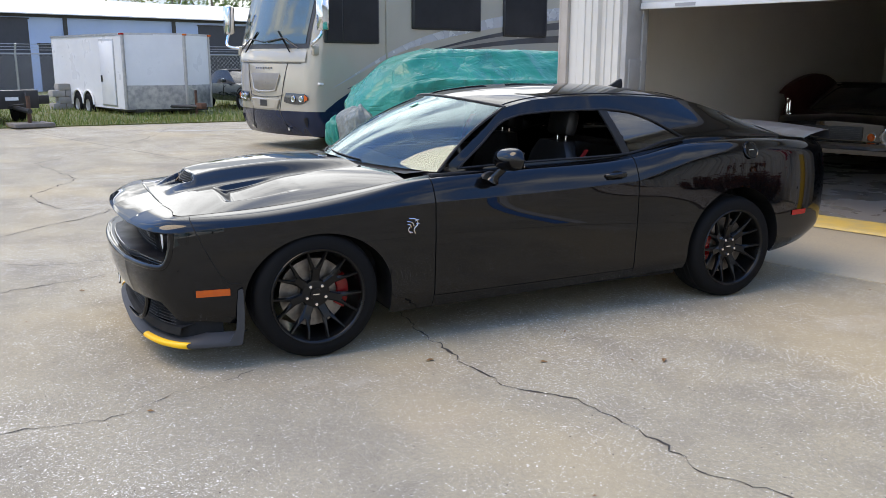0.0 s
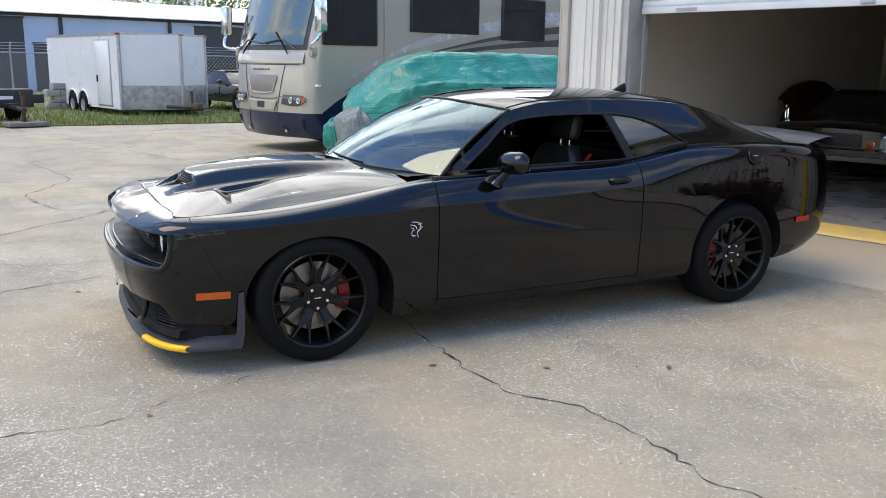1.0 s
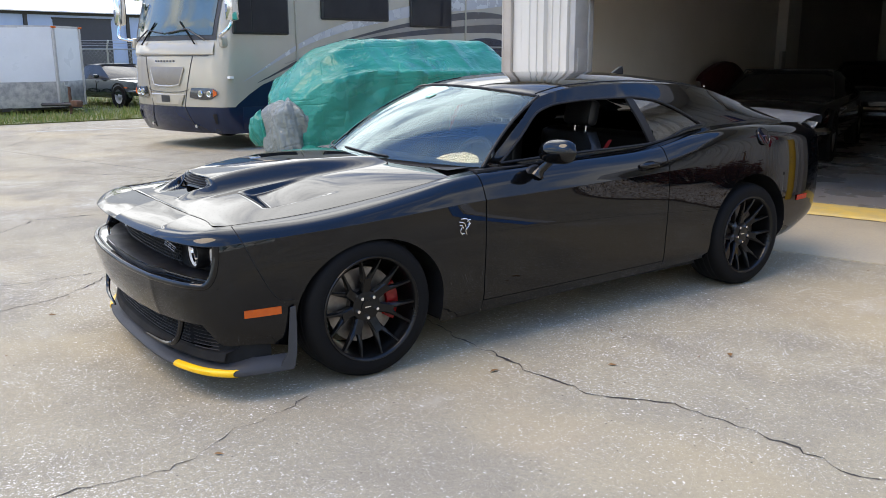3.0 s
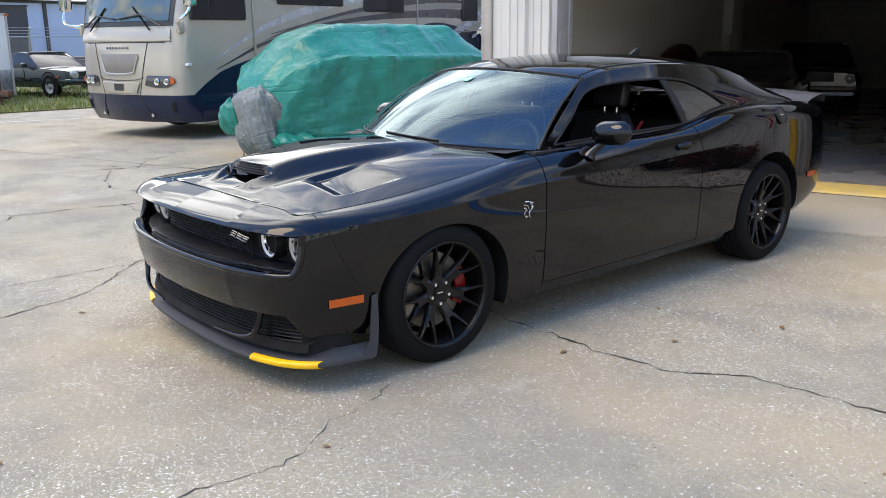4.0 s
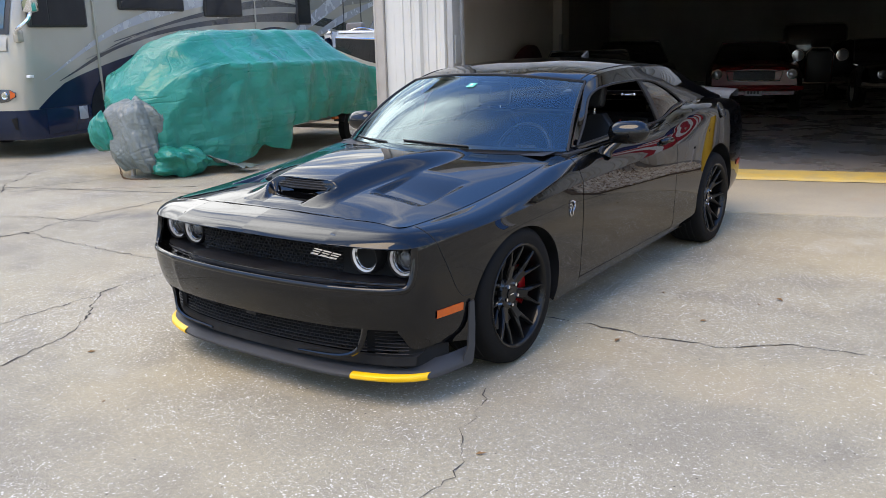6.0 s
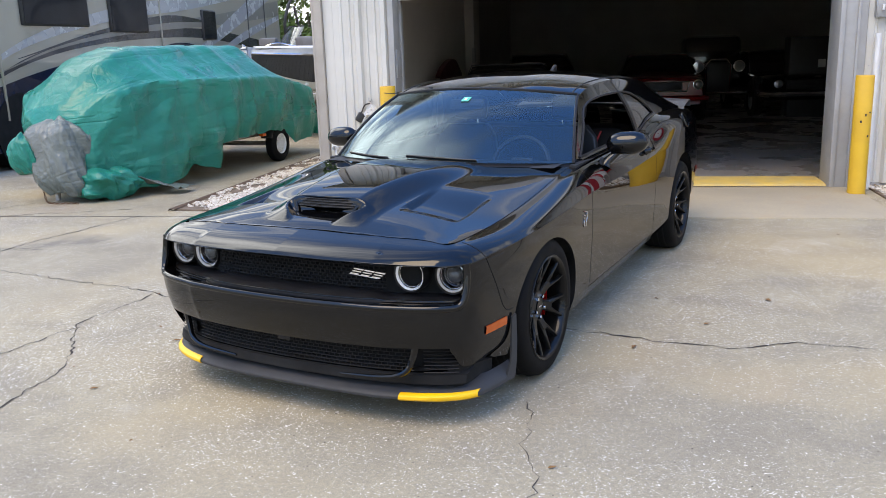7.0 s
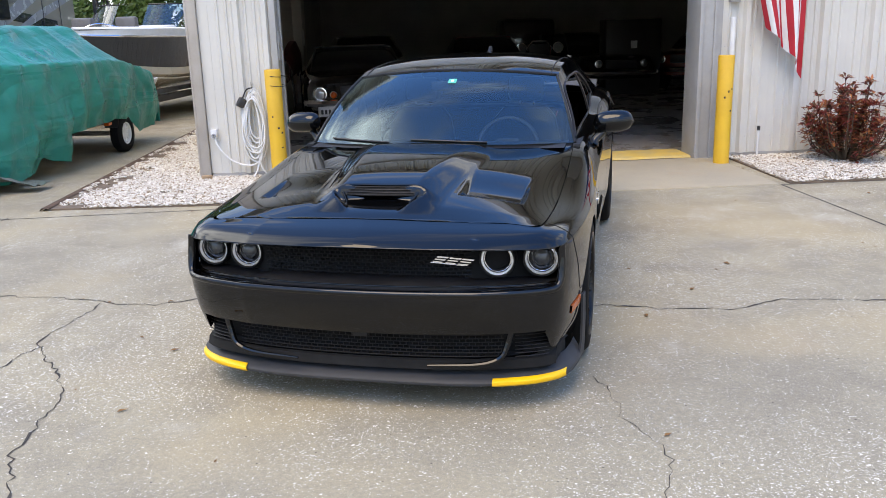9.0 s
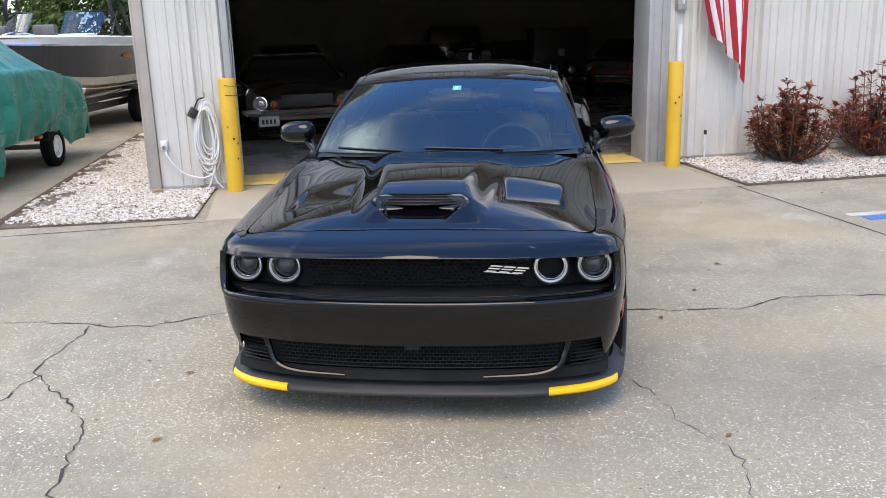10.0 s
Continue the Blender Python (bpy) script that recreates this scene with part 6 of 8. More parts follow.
part("screen_sticker", sheeted([[screen(a, b) + Vector((0.003, 0, 0.006)) for a in span(0.05, 0.075, 3)] for b in span(0.775, 0.81, 3)]), M_WHITE, coupe)
# ---------- motorhome parked beside the building ----------
M_RVCREAM = surf("champagne_gelcoat", (0.42, 0.385, 0.31), (0.385, 0.35, 0.28), 0.2, 0.12, 1.2, 60.0, 0.0, 1.0, 0.04)
M_RVNAVY = surf("navy_gelcoat", (0.006, 0.014, 0.038), (0.008, 0.018, 0.045), 0.2, 0.0, 2.0, 60.0, 0.0, 0.5, 0.04, 0.2)
M_RVGREY = surf("charcoal_stripe", (0.045, 0.047, 0.055), (0.06, 0.062, 0.07), 0.2, 0.2, 3.0, 60.0, 0.0, 0.6)
M_RVSILV = surf("silver_stripe", (0.50, 0.51, 0.52), (0.44, 0.45, 0.46), 0.25, 0.3, 3.0, 60.0, 0.0, 0.6)
M_RVTAUPE = surf("taupe_stripe", (0.30, 0.28, 0.245), (0.27, 0.25, 0.22), 0.22, 0.25, 3.0, 60.0, 0.0, 0.6)
M_RVTINT = surf("dark_tinted_pane", (0.02, 0.02, 0.022), (0.03, 0.03, 0.032), 0.06, 0.0, 2.0, 40.0, 0.0, 0.0, 0.02, 0.2)
M_LAMPGL = surf("clear_lamp_lens", (0.35, 0.36, 0.37), (0.6, 0.6, 0.6), 0.08, 0.6, 30.0, 200.0, 0.0, 1.0)

rv = thing("motorhome", "champagne and navy bus-style motorhome with swoosh stripes", "motorhome", pose(-13.52, 8.42, 0))
RV_W, RV_L = 1.30, 13.3
RV_FRONT = curve1([(0.28, 0.16), (0.45, 0.05), (0.72, 0.0), (1.1, 0.0), (1.75, 0.05), (2.4, 0.22), (3.1, 0.45), (3.5, 0.66), (3.8, 1.0)])


def rv_row(z, grow=0.0):
    y0, pts = RV_FRONT(z), []
    bow = 0.14
    rc = 0.34
    for a in span(-1, 1, 25):
        x = a * (RV_W - rc)
        pts.append((x, y0 + bow * (a * a) - grow, z))
    arc = []
    for t in span(0, math.pi / 2, 9)[1:]:
        arc.append((RV_W - rc + (rc + grow) * math.sin(t), y0 + bow + rc * 0.9 * (1 - math.cos(t)) - grow * math.cos(t), z))
    right = arc + [(RV_W + grow, y, z) for y in (1.2, 2.5, RV_L)]
    left = [(-x, y, z) for x, y, z in reversed(right)]
    return left + pts + right


def rv_band(name, zs, mat, label="", grow=0.0):
    return part(name, sheeted([rv_row(z, grow) for z in zs]), mat, rv, label, smooth=50)


rv_band("lower_skirt", [0.28, 0.36, 0.5, 0.62, 0.72], M_RVNAVY, "navy lower skirt and bumper")
rv_band("body", [0.722, 0.9, 1.1, 1.4, 1.78, 2.1, 2.4, 2.8, 3.1, 3.4, 3.7, 3.8], M_RVCREAM, "champagne body")
part("roof", boxed(-1.28, 1.28, 0.9, RV_L, 3.70, 3.86, bev=0.06), M_WHITE, rv)
part("rear_wall", boxed(-1.30, 1.30, RV_L - 0.05, RV_L, 0.3, 3.8, bev=0.03), M_RVCREAM, rv)
part("underside", boxed(-1.2, 1.2, 0.6, RV_L - 0.2, 0.30, 0.5), M_GAP, rv)


def rv_face(x, z, off=0.006):
    """Point on the front cap."""
    a = x / (RV_W - 0.34)
    return Vector((x, RV_FRONT(z) + 0.14 * min(1, a * a) - off + (0.0 if abs(a) <= 1 else 0.5 * (abs(x) - 0.96) ** 1.6), z))


# windscreen with a black surround, divided and raked
part("windscreen_frame", sheeted([[rv_face(x, z, 0.004) for x in span(-1.13, 1.13, 30)] for z in span(1.80, 3.30, 16)]), M_BLACKP, rv)
# opaque pane; its mottled green stands for tint and reflections
part("windscreen", sheeted([[rv_face(x, z, 0.012) for x in span(-1.06, 1.06, 30)] for z in span(1.88, 3.22, 16)]), surf("green_reflection_pane", (0.022, 0.045, 0.040), (0.045, 0.075, 0.068), 0.05, 0.0, 1.2, 30.0, 0.0, 1.0, 0.02, 0.6), rv, "large raked opaque windscreen, green tint and reflections in its colour")
for sx in (-1, 1):
    wp = part("wiper", tubed([rv_face(sx * 0.95, 1.80, 0.06), rv_face(sx * 0.55, 1.98, 0.05), rv_face(sx * 0.05, 1.92, 0.04)], 0.013, 6), M_BLACKP, rv)
    part("blade", tubed([rv_face(sx * 0.75, 1.74, 0.05), rv_face(sx * 0.35, 2.10, 0.03)], 0.012, 6), M_RUBBER, wp)
    def lamp_pt(t, v, off):
        lo = 0.875 - 0.035 * math.sin(math.pi * t) + 0.045 * smooth01(0.75, 1.0, t)
        hi = 1.035 - 0.010 * t - 0.045 * smooth01(0.85, 1.0, t)
        return rv_face(sx * (0.63 + 0.53 * t - 0.05 * (1 - t) * (1 - v)), lo + (hi - lo) * v, off)
    lamp = part("headlight", sheeted([[lamp_pt(t, v, 0.010 + 0.010 * math.sin(math.pi * v)) for t in span(0, 1, 14)] for v in span(0, 1, 6)]), surf("dark_lamp_chrome", (0.10, 0.105, 0.11), (0.05, 0.052, 0.055), 0.15, 0.6, 25.0, 120.0, 0.0, 1.0), rv, "wraparound headlight with clear lens")
    for tt, r in ((0.38, 0.058), (0.70, 0.055)):
        part("reflector", lathed([(r, 0), (r * 0.9, 0.014), (r * 0.45, 0.008), (0.0, 0.016)], 20, Matrix.Translation(lamp_pt(tt, 0.5, 0.018)) @ pose(0, 0, 0, 90, 0, 0)), M_CHROME, lamp)
    part("indicator", sheeted([[lamp_pt(t, v, 0.026) for t in span(0.86, 0.99, 5)] for v in span(0.08, 0.92, 5)]), M_AMBER, lamp)
    # mirror head on a curved arm
    arm = [(sx * 1.20, 0.28, 1.80), (sx * 1.42, 0.10, 1.86), (sx * 1.56, 0.16, 1.98), (sx * 1.58, 0.22, 2.10)]
    mr = part("mirror", boxed(sx * 1.58 - 0.10, sx * 1.58 + 0.10, 0.14, 0.30, 2.08, 2.62, bev=0.05), M_CHROME, rv, "chrome bus mirror on an arm")
    part("arm", tubed(spline(arm, 14), 0.026, 8), M_CHROME, mr)
    part("glass_pane", boxed(sx * 1.58 - 0.08, sx * 1.58 + 0.08, 0.297, 0.306, 2.12, 2.58), M_RVTINT, mr)
    part("pad", boxed(sx * 1.24 - 0.05, sx * 1.24 + 0.05, 0.22, 0.34, 1.68, 1.86, bev=0.03), M_RVCREAM, mr)
# front cap: ledge, hinged centre panel, recessed nose, lower panel and badge
M_SEAM = surf("panel_seam", (0.05, 0.048, 0.045), None, 0.7)


def cap_line(name, pts, r, mat):
    run = [(p[0] + (q[0] - p[0]) * t, p[1] + (q[1] - p[1]) * t) for p, q in zip(pts, pts[1:]) for t in span(0, 1, 8)]
    return part(name, tubed([rv_face(x, z, 0.003) for x, z in run], r, 5), mat, rv)


part("ledge", sheeted([[rv_face(x, z, o) for x in span(-1.10, 1.10, 30)] for z, o in ((1.56, 0.004), (1.575, 0.020), (1.62, 0.024), (1.72, 0.012), (1.76, 0.004))]), M_RVCREAM, rv)
cap_line("panel_line", [(-0.98, 1.55), (0.98, 1.55)], 0.007, M_SEAM)
for sx in (-1, 1):
    cap_line("panel_line", [(sx * 0.66, 1.54), (sx * 0.56, 1.15), (sx * 0.45, 0.72), (sx * 0.60, 0.34)], 0.007, M_SEAM)
cap_line("panel_line", [(-0.56, 1.00), (-0.40, 0.965), (0.0, 0.95), (0.40, 0.965), (0.56, 1.00)], 0.006, M_SEAM)
# panel stands proud; the recess's shade is put into its darker taupe
part("nose_recess", sheeted([[rv_face(x * w, z, o) for x in span(-1, 1, 14)] for z, w, o in ((1.075, 0.36, 0.006), (1.10, 0.355, 0.014), (1.36, 0.47, 0.010), (1.37, 0.475, 0.004))]), surf("shaded_taupe_recess", (0.20, 0.185, 0.155), (0.18, 0.165, 0.14), 0.35), rv)
part("nose_lip", tubed([rv_face(x, z, 0.012) for x, z in ((-0.47, 1.34), (-0.36, 1.08), (-0.18, 1.055), (0.0, 1.05), (0.18, 1.055), (0.36, 1.08), (0.47, 1.34))], 0.016, 8), M_RVCREAM, rv)
part("lower_panel", sheeted([[rv_face(x * w, z, o) for x in span(-1, 1, 14)] for z, w, o in ((0.735, 0.40, 0.006), (0.76, 0.40, 0.026), (0.915, 0.47, 0.022), (0.93, 0.475, 0.006))]), M_RVCREAM, rv)
name = part("name_strip", sheeted([[rv_face(x, z, 0.010) for x in span(-0.30, 0.30, 10)] for z in (1.440, 1.444)]), M_RVSILV, rv, "thin strip with small chrome bars")
for k in range(7):
    part("bar", sheeted([[rv_face(-0.29 + 0.084 * k + dx, z, 0.013) for dx in (0.0, 0.052)] for z in (1.447, 1.480)]), M_RVGREY, name)
part("badge", sheeted([[rv_face(x, z, 0.030) for x in span(-0.12, 0.12, 4)] for z in span(0.79, 0.90, 3)]), M_BLACKP, rv)
for sx in (-0.62, 0.62):
    f = rv_face(sx, 0.40, 0.02)
    part("tow_hook", lathed([(0.03, 0), (0.03, 0.012), (0.0, 0.014)], 12, Matrix.Translation(f) @ pose(0, 0, 0, 90)), M_CHROME, rv)
for sx in (-1, 1):
    # flat near-black patch stands for the shade in the scoop
    part("side_scoop", sheeted([[rv_face(sx * 1.02, 0.60, 0.01), rv_face(sx * 1.12, 0.62, 0.01)], [rv_face(sx * 1.04, 0.45, 0.01), rv_face(sx * 1.08, 0.44, 0.01)]]), M_GAP, rv)


def rv_side(pts_lo, pts_hi, mat, name="stripe", off=0.004):
    n = 40
    lo, hi = spline([(0, *p) for p in pts_lo], n), spline([(0, *p) for p in pts_hi], n)
    part(name, sheeted([[(RV_W + off, a.y, a.z) for a in lo], [(RV_W + off, a.y, a.z) for a in hi]]), mat, rv, smooth=0)


# side stripes sweep up and back
rv_side([(0.42, 0.722), (4.0, 0.722), (13.2, 0.722)], [(0.42, 0.74), (1.3, 1.16), (4.0, 1.62)] + [(8.0, 1.75), (13.2, 1.5)], M_RVNAVY, off=0.003)
for k, (lo, hi, mt) in enumerate((
    ([(0.9, 1.10), (2.6, 1.62), (5.0, 1.92), (8.5, 2.0), (12.0, 1.70)], [(0.9, 1.11), (2.6, 1.72), (5.0, 2.08), (8.5, 2.2), (12.0, 1.95)], M_RVGREY),
    ([(0.6, 1.13), (2.4, 1.83), (5.0, 2.30), (8.0, 2.60), (11.0, 3.0)], [(0.6, 1.14), (2.4, 1.95), (5.0, 2.52), (8.0, 2.9), (11.0, 3.4)], M_RVSILV),
    ([(1.5, 1.40), (3.4, 1.83), (6.0, 2.10), (9.5, 2.3), (13.2, 2.6)], [(1.5, 1.41), (3.4, 1.88), (6.0, 2.22), (9.5, 2.55), (13.2, 3.0)], M_RVTAUPE),
    ([(2.2, 1.66), (4.5, 2.05), (7.0, 2.30), (9.0, 2.35)], [(2.2, 1.67), (4.5, 2.12), (7.0, 2.45), (9.0, 2.36)], M_RVGREY),
    ([(5.6, 1.60), (7.5, 1.75), (9.4, 1.6)], [(5.6, 1.61), (7.5, 1.90), (9.4, 1.62)], M_RVNAVY),
    ([(8.2, 1.60), (10.2, 2.20), (13.2, 3.2)], [(8.2, 1.75), (10.2, 2.55), (13.2, 3.7)], M_RVSILV),
    ([(9.0, 1.55), (11.0, 2.0), (13.2, 2.5)], [(9.0, 1.62), (11.0, 2.2), (13.2, 2.62)], M_RVSILV),
    ([(3.0, 1.36), (6.0, 1.62), (9.0, 1.70)], [(3.0, 1.37), (6.0, 1.70), (9.0, 1.71)], M_RVTAUPE),
)):
    rv_side(lo, hi, mt, off=0.006 + 0.003 * k)


def rv_window(y0, y1, z0, z1, split=None):
    w = part("window", boxed(RV_W - 0.02, RV_W + 0.045, y0, y1, z0, z1, bev=0.03), M_BLACKP, rv, "dark tinted side window")
    ys = [y0 + 0.035] + ([split] if split else []) + [y1 - 0.035]
    for a, b in zip(ys, ys[1:]):
        part("pane", boxed(RV_W + 0.044, RV_W + 0.05, a + 0.012, b - 0.012, z0 + 0.035, z1 - 0.035), M_RVTINT, w)


rv_window(0.42, 1.62, 1.89, 2.75, 0.80)
rv_window(2.40, 4.20, 2.17, 2.95)
rv_window(4.85, 6.20, 2.09, 2.95)
rv_window(8.55, 9.25, 1.95, 2.62)
part("slide_seam", boxed(RV_W, RV_W + 0.03, 1.78, 1.82, 0.75, 3.5, bev=0.006), M_RVCREAM, rv)
part("slide_seam", boxed(RV_W, RV_W + 0.03, 6.7, 6.74, 0.75, 3.5, bev=0.006), M_RVCREAM, rv)
for yy in (11.1, 12.2):
    part("ladder_rail", tubed([(RV_W + 0.03, yy, 0.9), (RV_W + 0.03, yy, 3.6)], 0.012, 6), M_RVGREY, rv)
for y0, y1 in ((0.55, 1.5), (2.7, 3.9), (4.0, 5.2), (5.3, 6.6)):
    part("bay_door", boxed(RV_W + 0.002, RV_W + 0.012, y0, y1, 0.34, 0.715, bev=0.004), M_RVNAVY, rv)
part("vent_grille", boxed(RV_W + 0.012, RV_W + 0.02, 1.22, 1.40, 0.50, 0.70, bev=0.003), M_RVSILV, rv)
part("marker_light", boxed(RV_W - 0.04, RV_W + 0.03, 0.30, 0.38, 1.18, 1.22, bev=0.008), M_WHITE, rv)
for yy in (2.10, 9.6):
    for sx in (1, -1):
        wl_ = part("wheel", lathed([(0.30, -0.13), (0.34, -0.14), (0.46, -0.13), (0.50, -0.09), (0.50, 0.09), (0.46, 0.13), (0.34, 0.14), (0.30, 0.12), (0.29, -0.12)], 40, pose(sx * 1.12, yy, 0.50, 0, 90 * sx, 0), close=True), M_RUBBER, rv)
        part("rim", lathed([(0.30, 0.125), (0.27, 0.11), (0.24, 0.05), (0.14, 0.05), (0.12, 0.12), (0.06, 0.13), (0.0, 0.13)], 32, pose(sx * 1.12, yy, 0.50, 0, 90 * sx, 0)), M_CHROME, wl_)
        # near-black disc puts in the shade of the wheel arch
        part("arch_shadow", lathed([(0.0, 0.0), (0.60, 0.0), (0.60, 0.012), (0.57, 0.014), (0.0, 0.014)], 40, pose(sx * (RV_W + 0.006), yy, 0.55, 0, 90 * sx, 0)), M_GAP, rv) if sx > 0 else None

# ---------- boat under a green tarpaulin, on its trailer ----------
tb = thing("covered_boat", "boat wrapped in a wrinkled green tarpaulin", "covered boat", pose(-9.6, 7.55, 0, 0, 0, -7.7))
ridge = curve1([(0.05, 1.12), (0.25, 1.32), (0.75, 1.66), (1.4, 1.77), (3.45, 1.76), (3.95, 1.52), (4.5, 1.24), (4.75, 1.10)])
gunw = curve1([(0.05, 0.98), (0.3, 1.20), (1.0, 1.32), (3.3, 1.30), (4.3, 1.14), (4.75, 1.02)])
beam = curve1([(0.05, 0.45), (0.4, 0.72), (1.1, 0.88), (2.5, 0.97), (4.75, 0.97)])
hem_r = curve1([(0.1, 0.24), (0.4, 0.11), (1.0, 0.10), (1.25, 0.14), (1.5, 0.25), (1.75, 0.17), (1.97, 0.15), (2.08, 0.45), (2.3, 0.48), (3.3, 0.50), (3.75, 0.46), (3.92, 0.34), (4.12, 0.24), (4.75, 0.30)])
hem_l = curve1([(0.1, 0.40), (1.5, 0.30), (3.0, 0.42), (4.75, 0.36)])


def tarp_row(u):
    hb, zg, zr = beam(u), gunw(u), ridge(u)
    pts = []
    for sgn, hem in ((-1, hem_l(u)), (1, hem_r(u))):
        side_pts = [(hb * 0.99, hem), (hb * 1.05, hem + (zg - hem) * 0.35), (hb * 1.04, hem + (zg - hem) * 0.75), (hb, zg), (hb * 0.90, zg + 0.035), (hb * 0.55, zg + (zr - zg) * 0.62), (hb * 0.35, zr - 0.015), (0.0, zr)]
        sp = spline([(v, 0, z) for v, z in side_pts], 40)
        out = []
        for i, p in enumerate(sp):
            drop = smooth01(zg + 0.05, hem, p.z)
            fold = 0.045 * drop * math.sin(u * 9.0 + 2.5 * math.sin(u * 2.3 + sgn)) + 0.05 * noise.noise((u * 2.4, p.x * 3.0 * sgn, p.z * 1.2)) + 0.022 * noise.noise((u * 7.0, p.x * 5.0 * sgn, p.z * 4.0)) - 0.07 * abs(noise.noise((u * 2.2 - p.z * 1.6, p.x * 1.5 * sgn + 4.0, p.z * 0.9 + u * 0.6)))
            crease = 0.02 * abs(noise.noise((u * 3.0 + p.z * 2.5, 7.7 * sgn, p.z)))
            reach = math.hypot(u + 0.2, p.z - 0.35)
            pull = abs(noise.noise((math.atan2(p.z - 0.35, u + 0.2) * 6.5, reach * 0.7, 5.1 * sgn)))
            crease += 0.075 * (0.35 - min(0.35, pull)) * smooth01(2.9, 1.4, u) * smooth01(zg + 0.12, zg - 0.15, p.z) * smooth01(0.15, 0.6, reach)
            crease += 0.06 * (0.3 - min(0.3, abs(noise.noise((u * 2.9 + 0.5 * p.z, 3.3 * sgn, p.z * 0.35))))) * smooth01(1.6, 2.3, u) * smooth01(zg + 0.1, zg - 0.2, p.z)
            out.append((sgn * (p.x + (fold + crease) * min(1, p.x * 3)), u + 0.02 * noise.noise((p.z * 6, u * 4, sgn)), max(0.03, p.z + 0.018 * noise.noise((u * 5.0, p.x * 4.0 * sgn, 3.0)) - (0.05 * abs(noise.noise((u * 4, 1, 1))) if i == 0 else 0))))
        pts.append(out)
    return pts[0] + pts[1][::-1][1:]


us = span(0.05, 4.75, 300)
rows = [tarp_row(u) for u in us]
nose_c = Vector((0, 0.0, 0.75))
first = [tuple(Vector(p).lerp(nose_c, 0.55) + Vector((0, -0.06, 0))) for p in rows[0]]
last = [tuple(Vector((p[0] * 0.97, p[1] + 0.10, 0.30 + (p[2] - 0.30) * 0.55))) for p in rows[-1]]
last2 = [tuple(Vector((p[0] * 0.95, p[1] + 0.13, 0.30))) for p in rows[-1]]
part("tarpaulin", sheeted([first] + rows + [last, last2], thick=0.004), M_TARP, tb, "wrinkled green tarpaulin", smooth=70)


def bundle(name, c, rx, ry, z0, z1, mat, seed, label, lean=-0.10):
    rows = []
    belly = curve1([(0.0, 0.62), (0.2, 0.86), (0.5, 1.0), (0.8, 0.92), (0.93, 0.66), (1.0, 0.30)])
    for t in span(0, 1, 44):
        z = z0 + (z1 - z0) * t
        w = belly(t)
        ring = []
        for k in range(110):
            a = 2 * math.pi * k / 110
            ca, sa = math.cos(a + 0.5 * t), math.sin(a + 0.5 * t)
            r = w * (1.0 + 0.34 * noise.noise((ca * 0.9 + seed, sa * 0.9, t * 1.3)) - 0.42 * abs(noise.noise((ca * 2.3 + seed, sa * 2.3, t * 0.9))) + 0.13 * abs(noise.noise((ca * 5.0 + t * 2.0, sa * 5.0 + seed, t * 2.2))) + 0.05)
            ring.append((c[0] + lean * t + rx * r * math.cos(a), c[1] + ry * r * math.sin(a), z + 0.07 * noise.noise((ca * 1.5, sa * 1.5 + seed, t * 3))))
        rows.append(ring)
    bm = bmesh.new()
    vv = sheet(bm, rows, wrap=True)
    bm.faces.new(vv[-1])
    bm.faces.new(vv[0][::-1])
    return part(name, bm, mat, tb, label, smooth=60)


bundle("gathered_cover", (0.16, 0.04), 0.40, 0.33, 0.10, 0.96, M_TARPS, 3, "gathered silver underside of the tarpaulin", -0.12)
bundle("gathered_cover", (0.42, 0.22), 0.46, 0.34, 0.03, 0.40, M_TARP, 5, "green skirt of the tarpaulin gathered near the ground", -0.10)
bundle("gathered_cover", (-0.24, -0.12), 0.22, 0.2, 0.34, 0.80, M_TARP, 9, "gathered green end of the tarpaulin", -0.04)
# silver fold along the ground behind the bundle
rows = [[(0.30 + 0.9 * t + 0.05 * noise.noise((t * 5, s, 0)), 0.25 + 0.35 * t + 0.35 * s, 0.03 + 0.34 * (1 - t) * (1 - s) + 0.05 * noise.noise((t * 6, s * 4, 2)) + 0.04) for t in span(0, 1, 20)] for s in span(0, 1, 8)]
part("tarpaulin_fold", sheeted(rows, thick=0.004), M_TARPS, tb, "silver underside fold near the ground", smooth=60)

bt = thing("boat_trailer", "galvanised boat trailer with white spoked wheels", "trailer", pose(-9.6, 7.55, 0, 0, 0, -7.7))
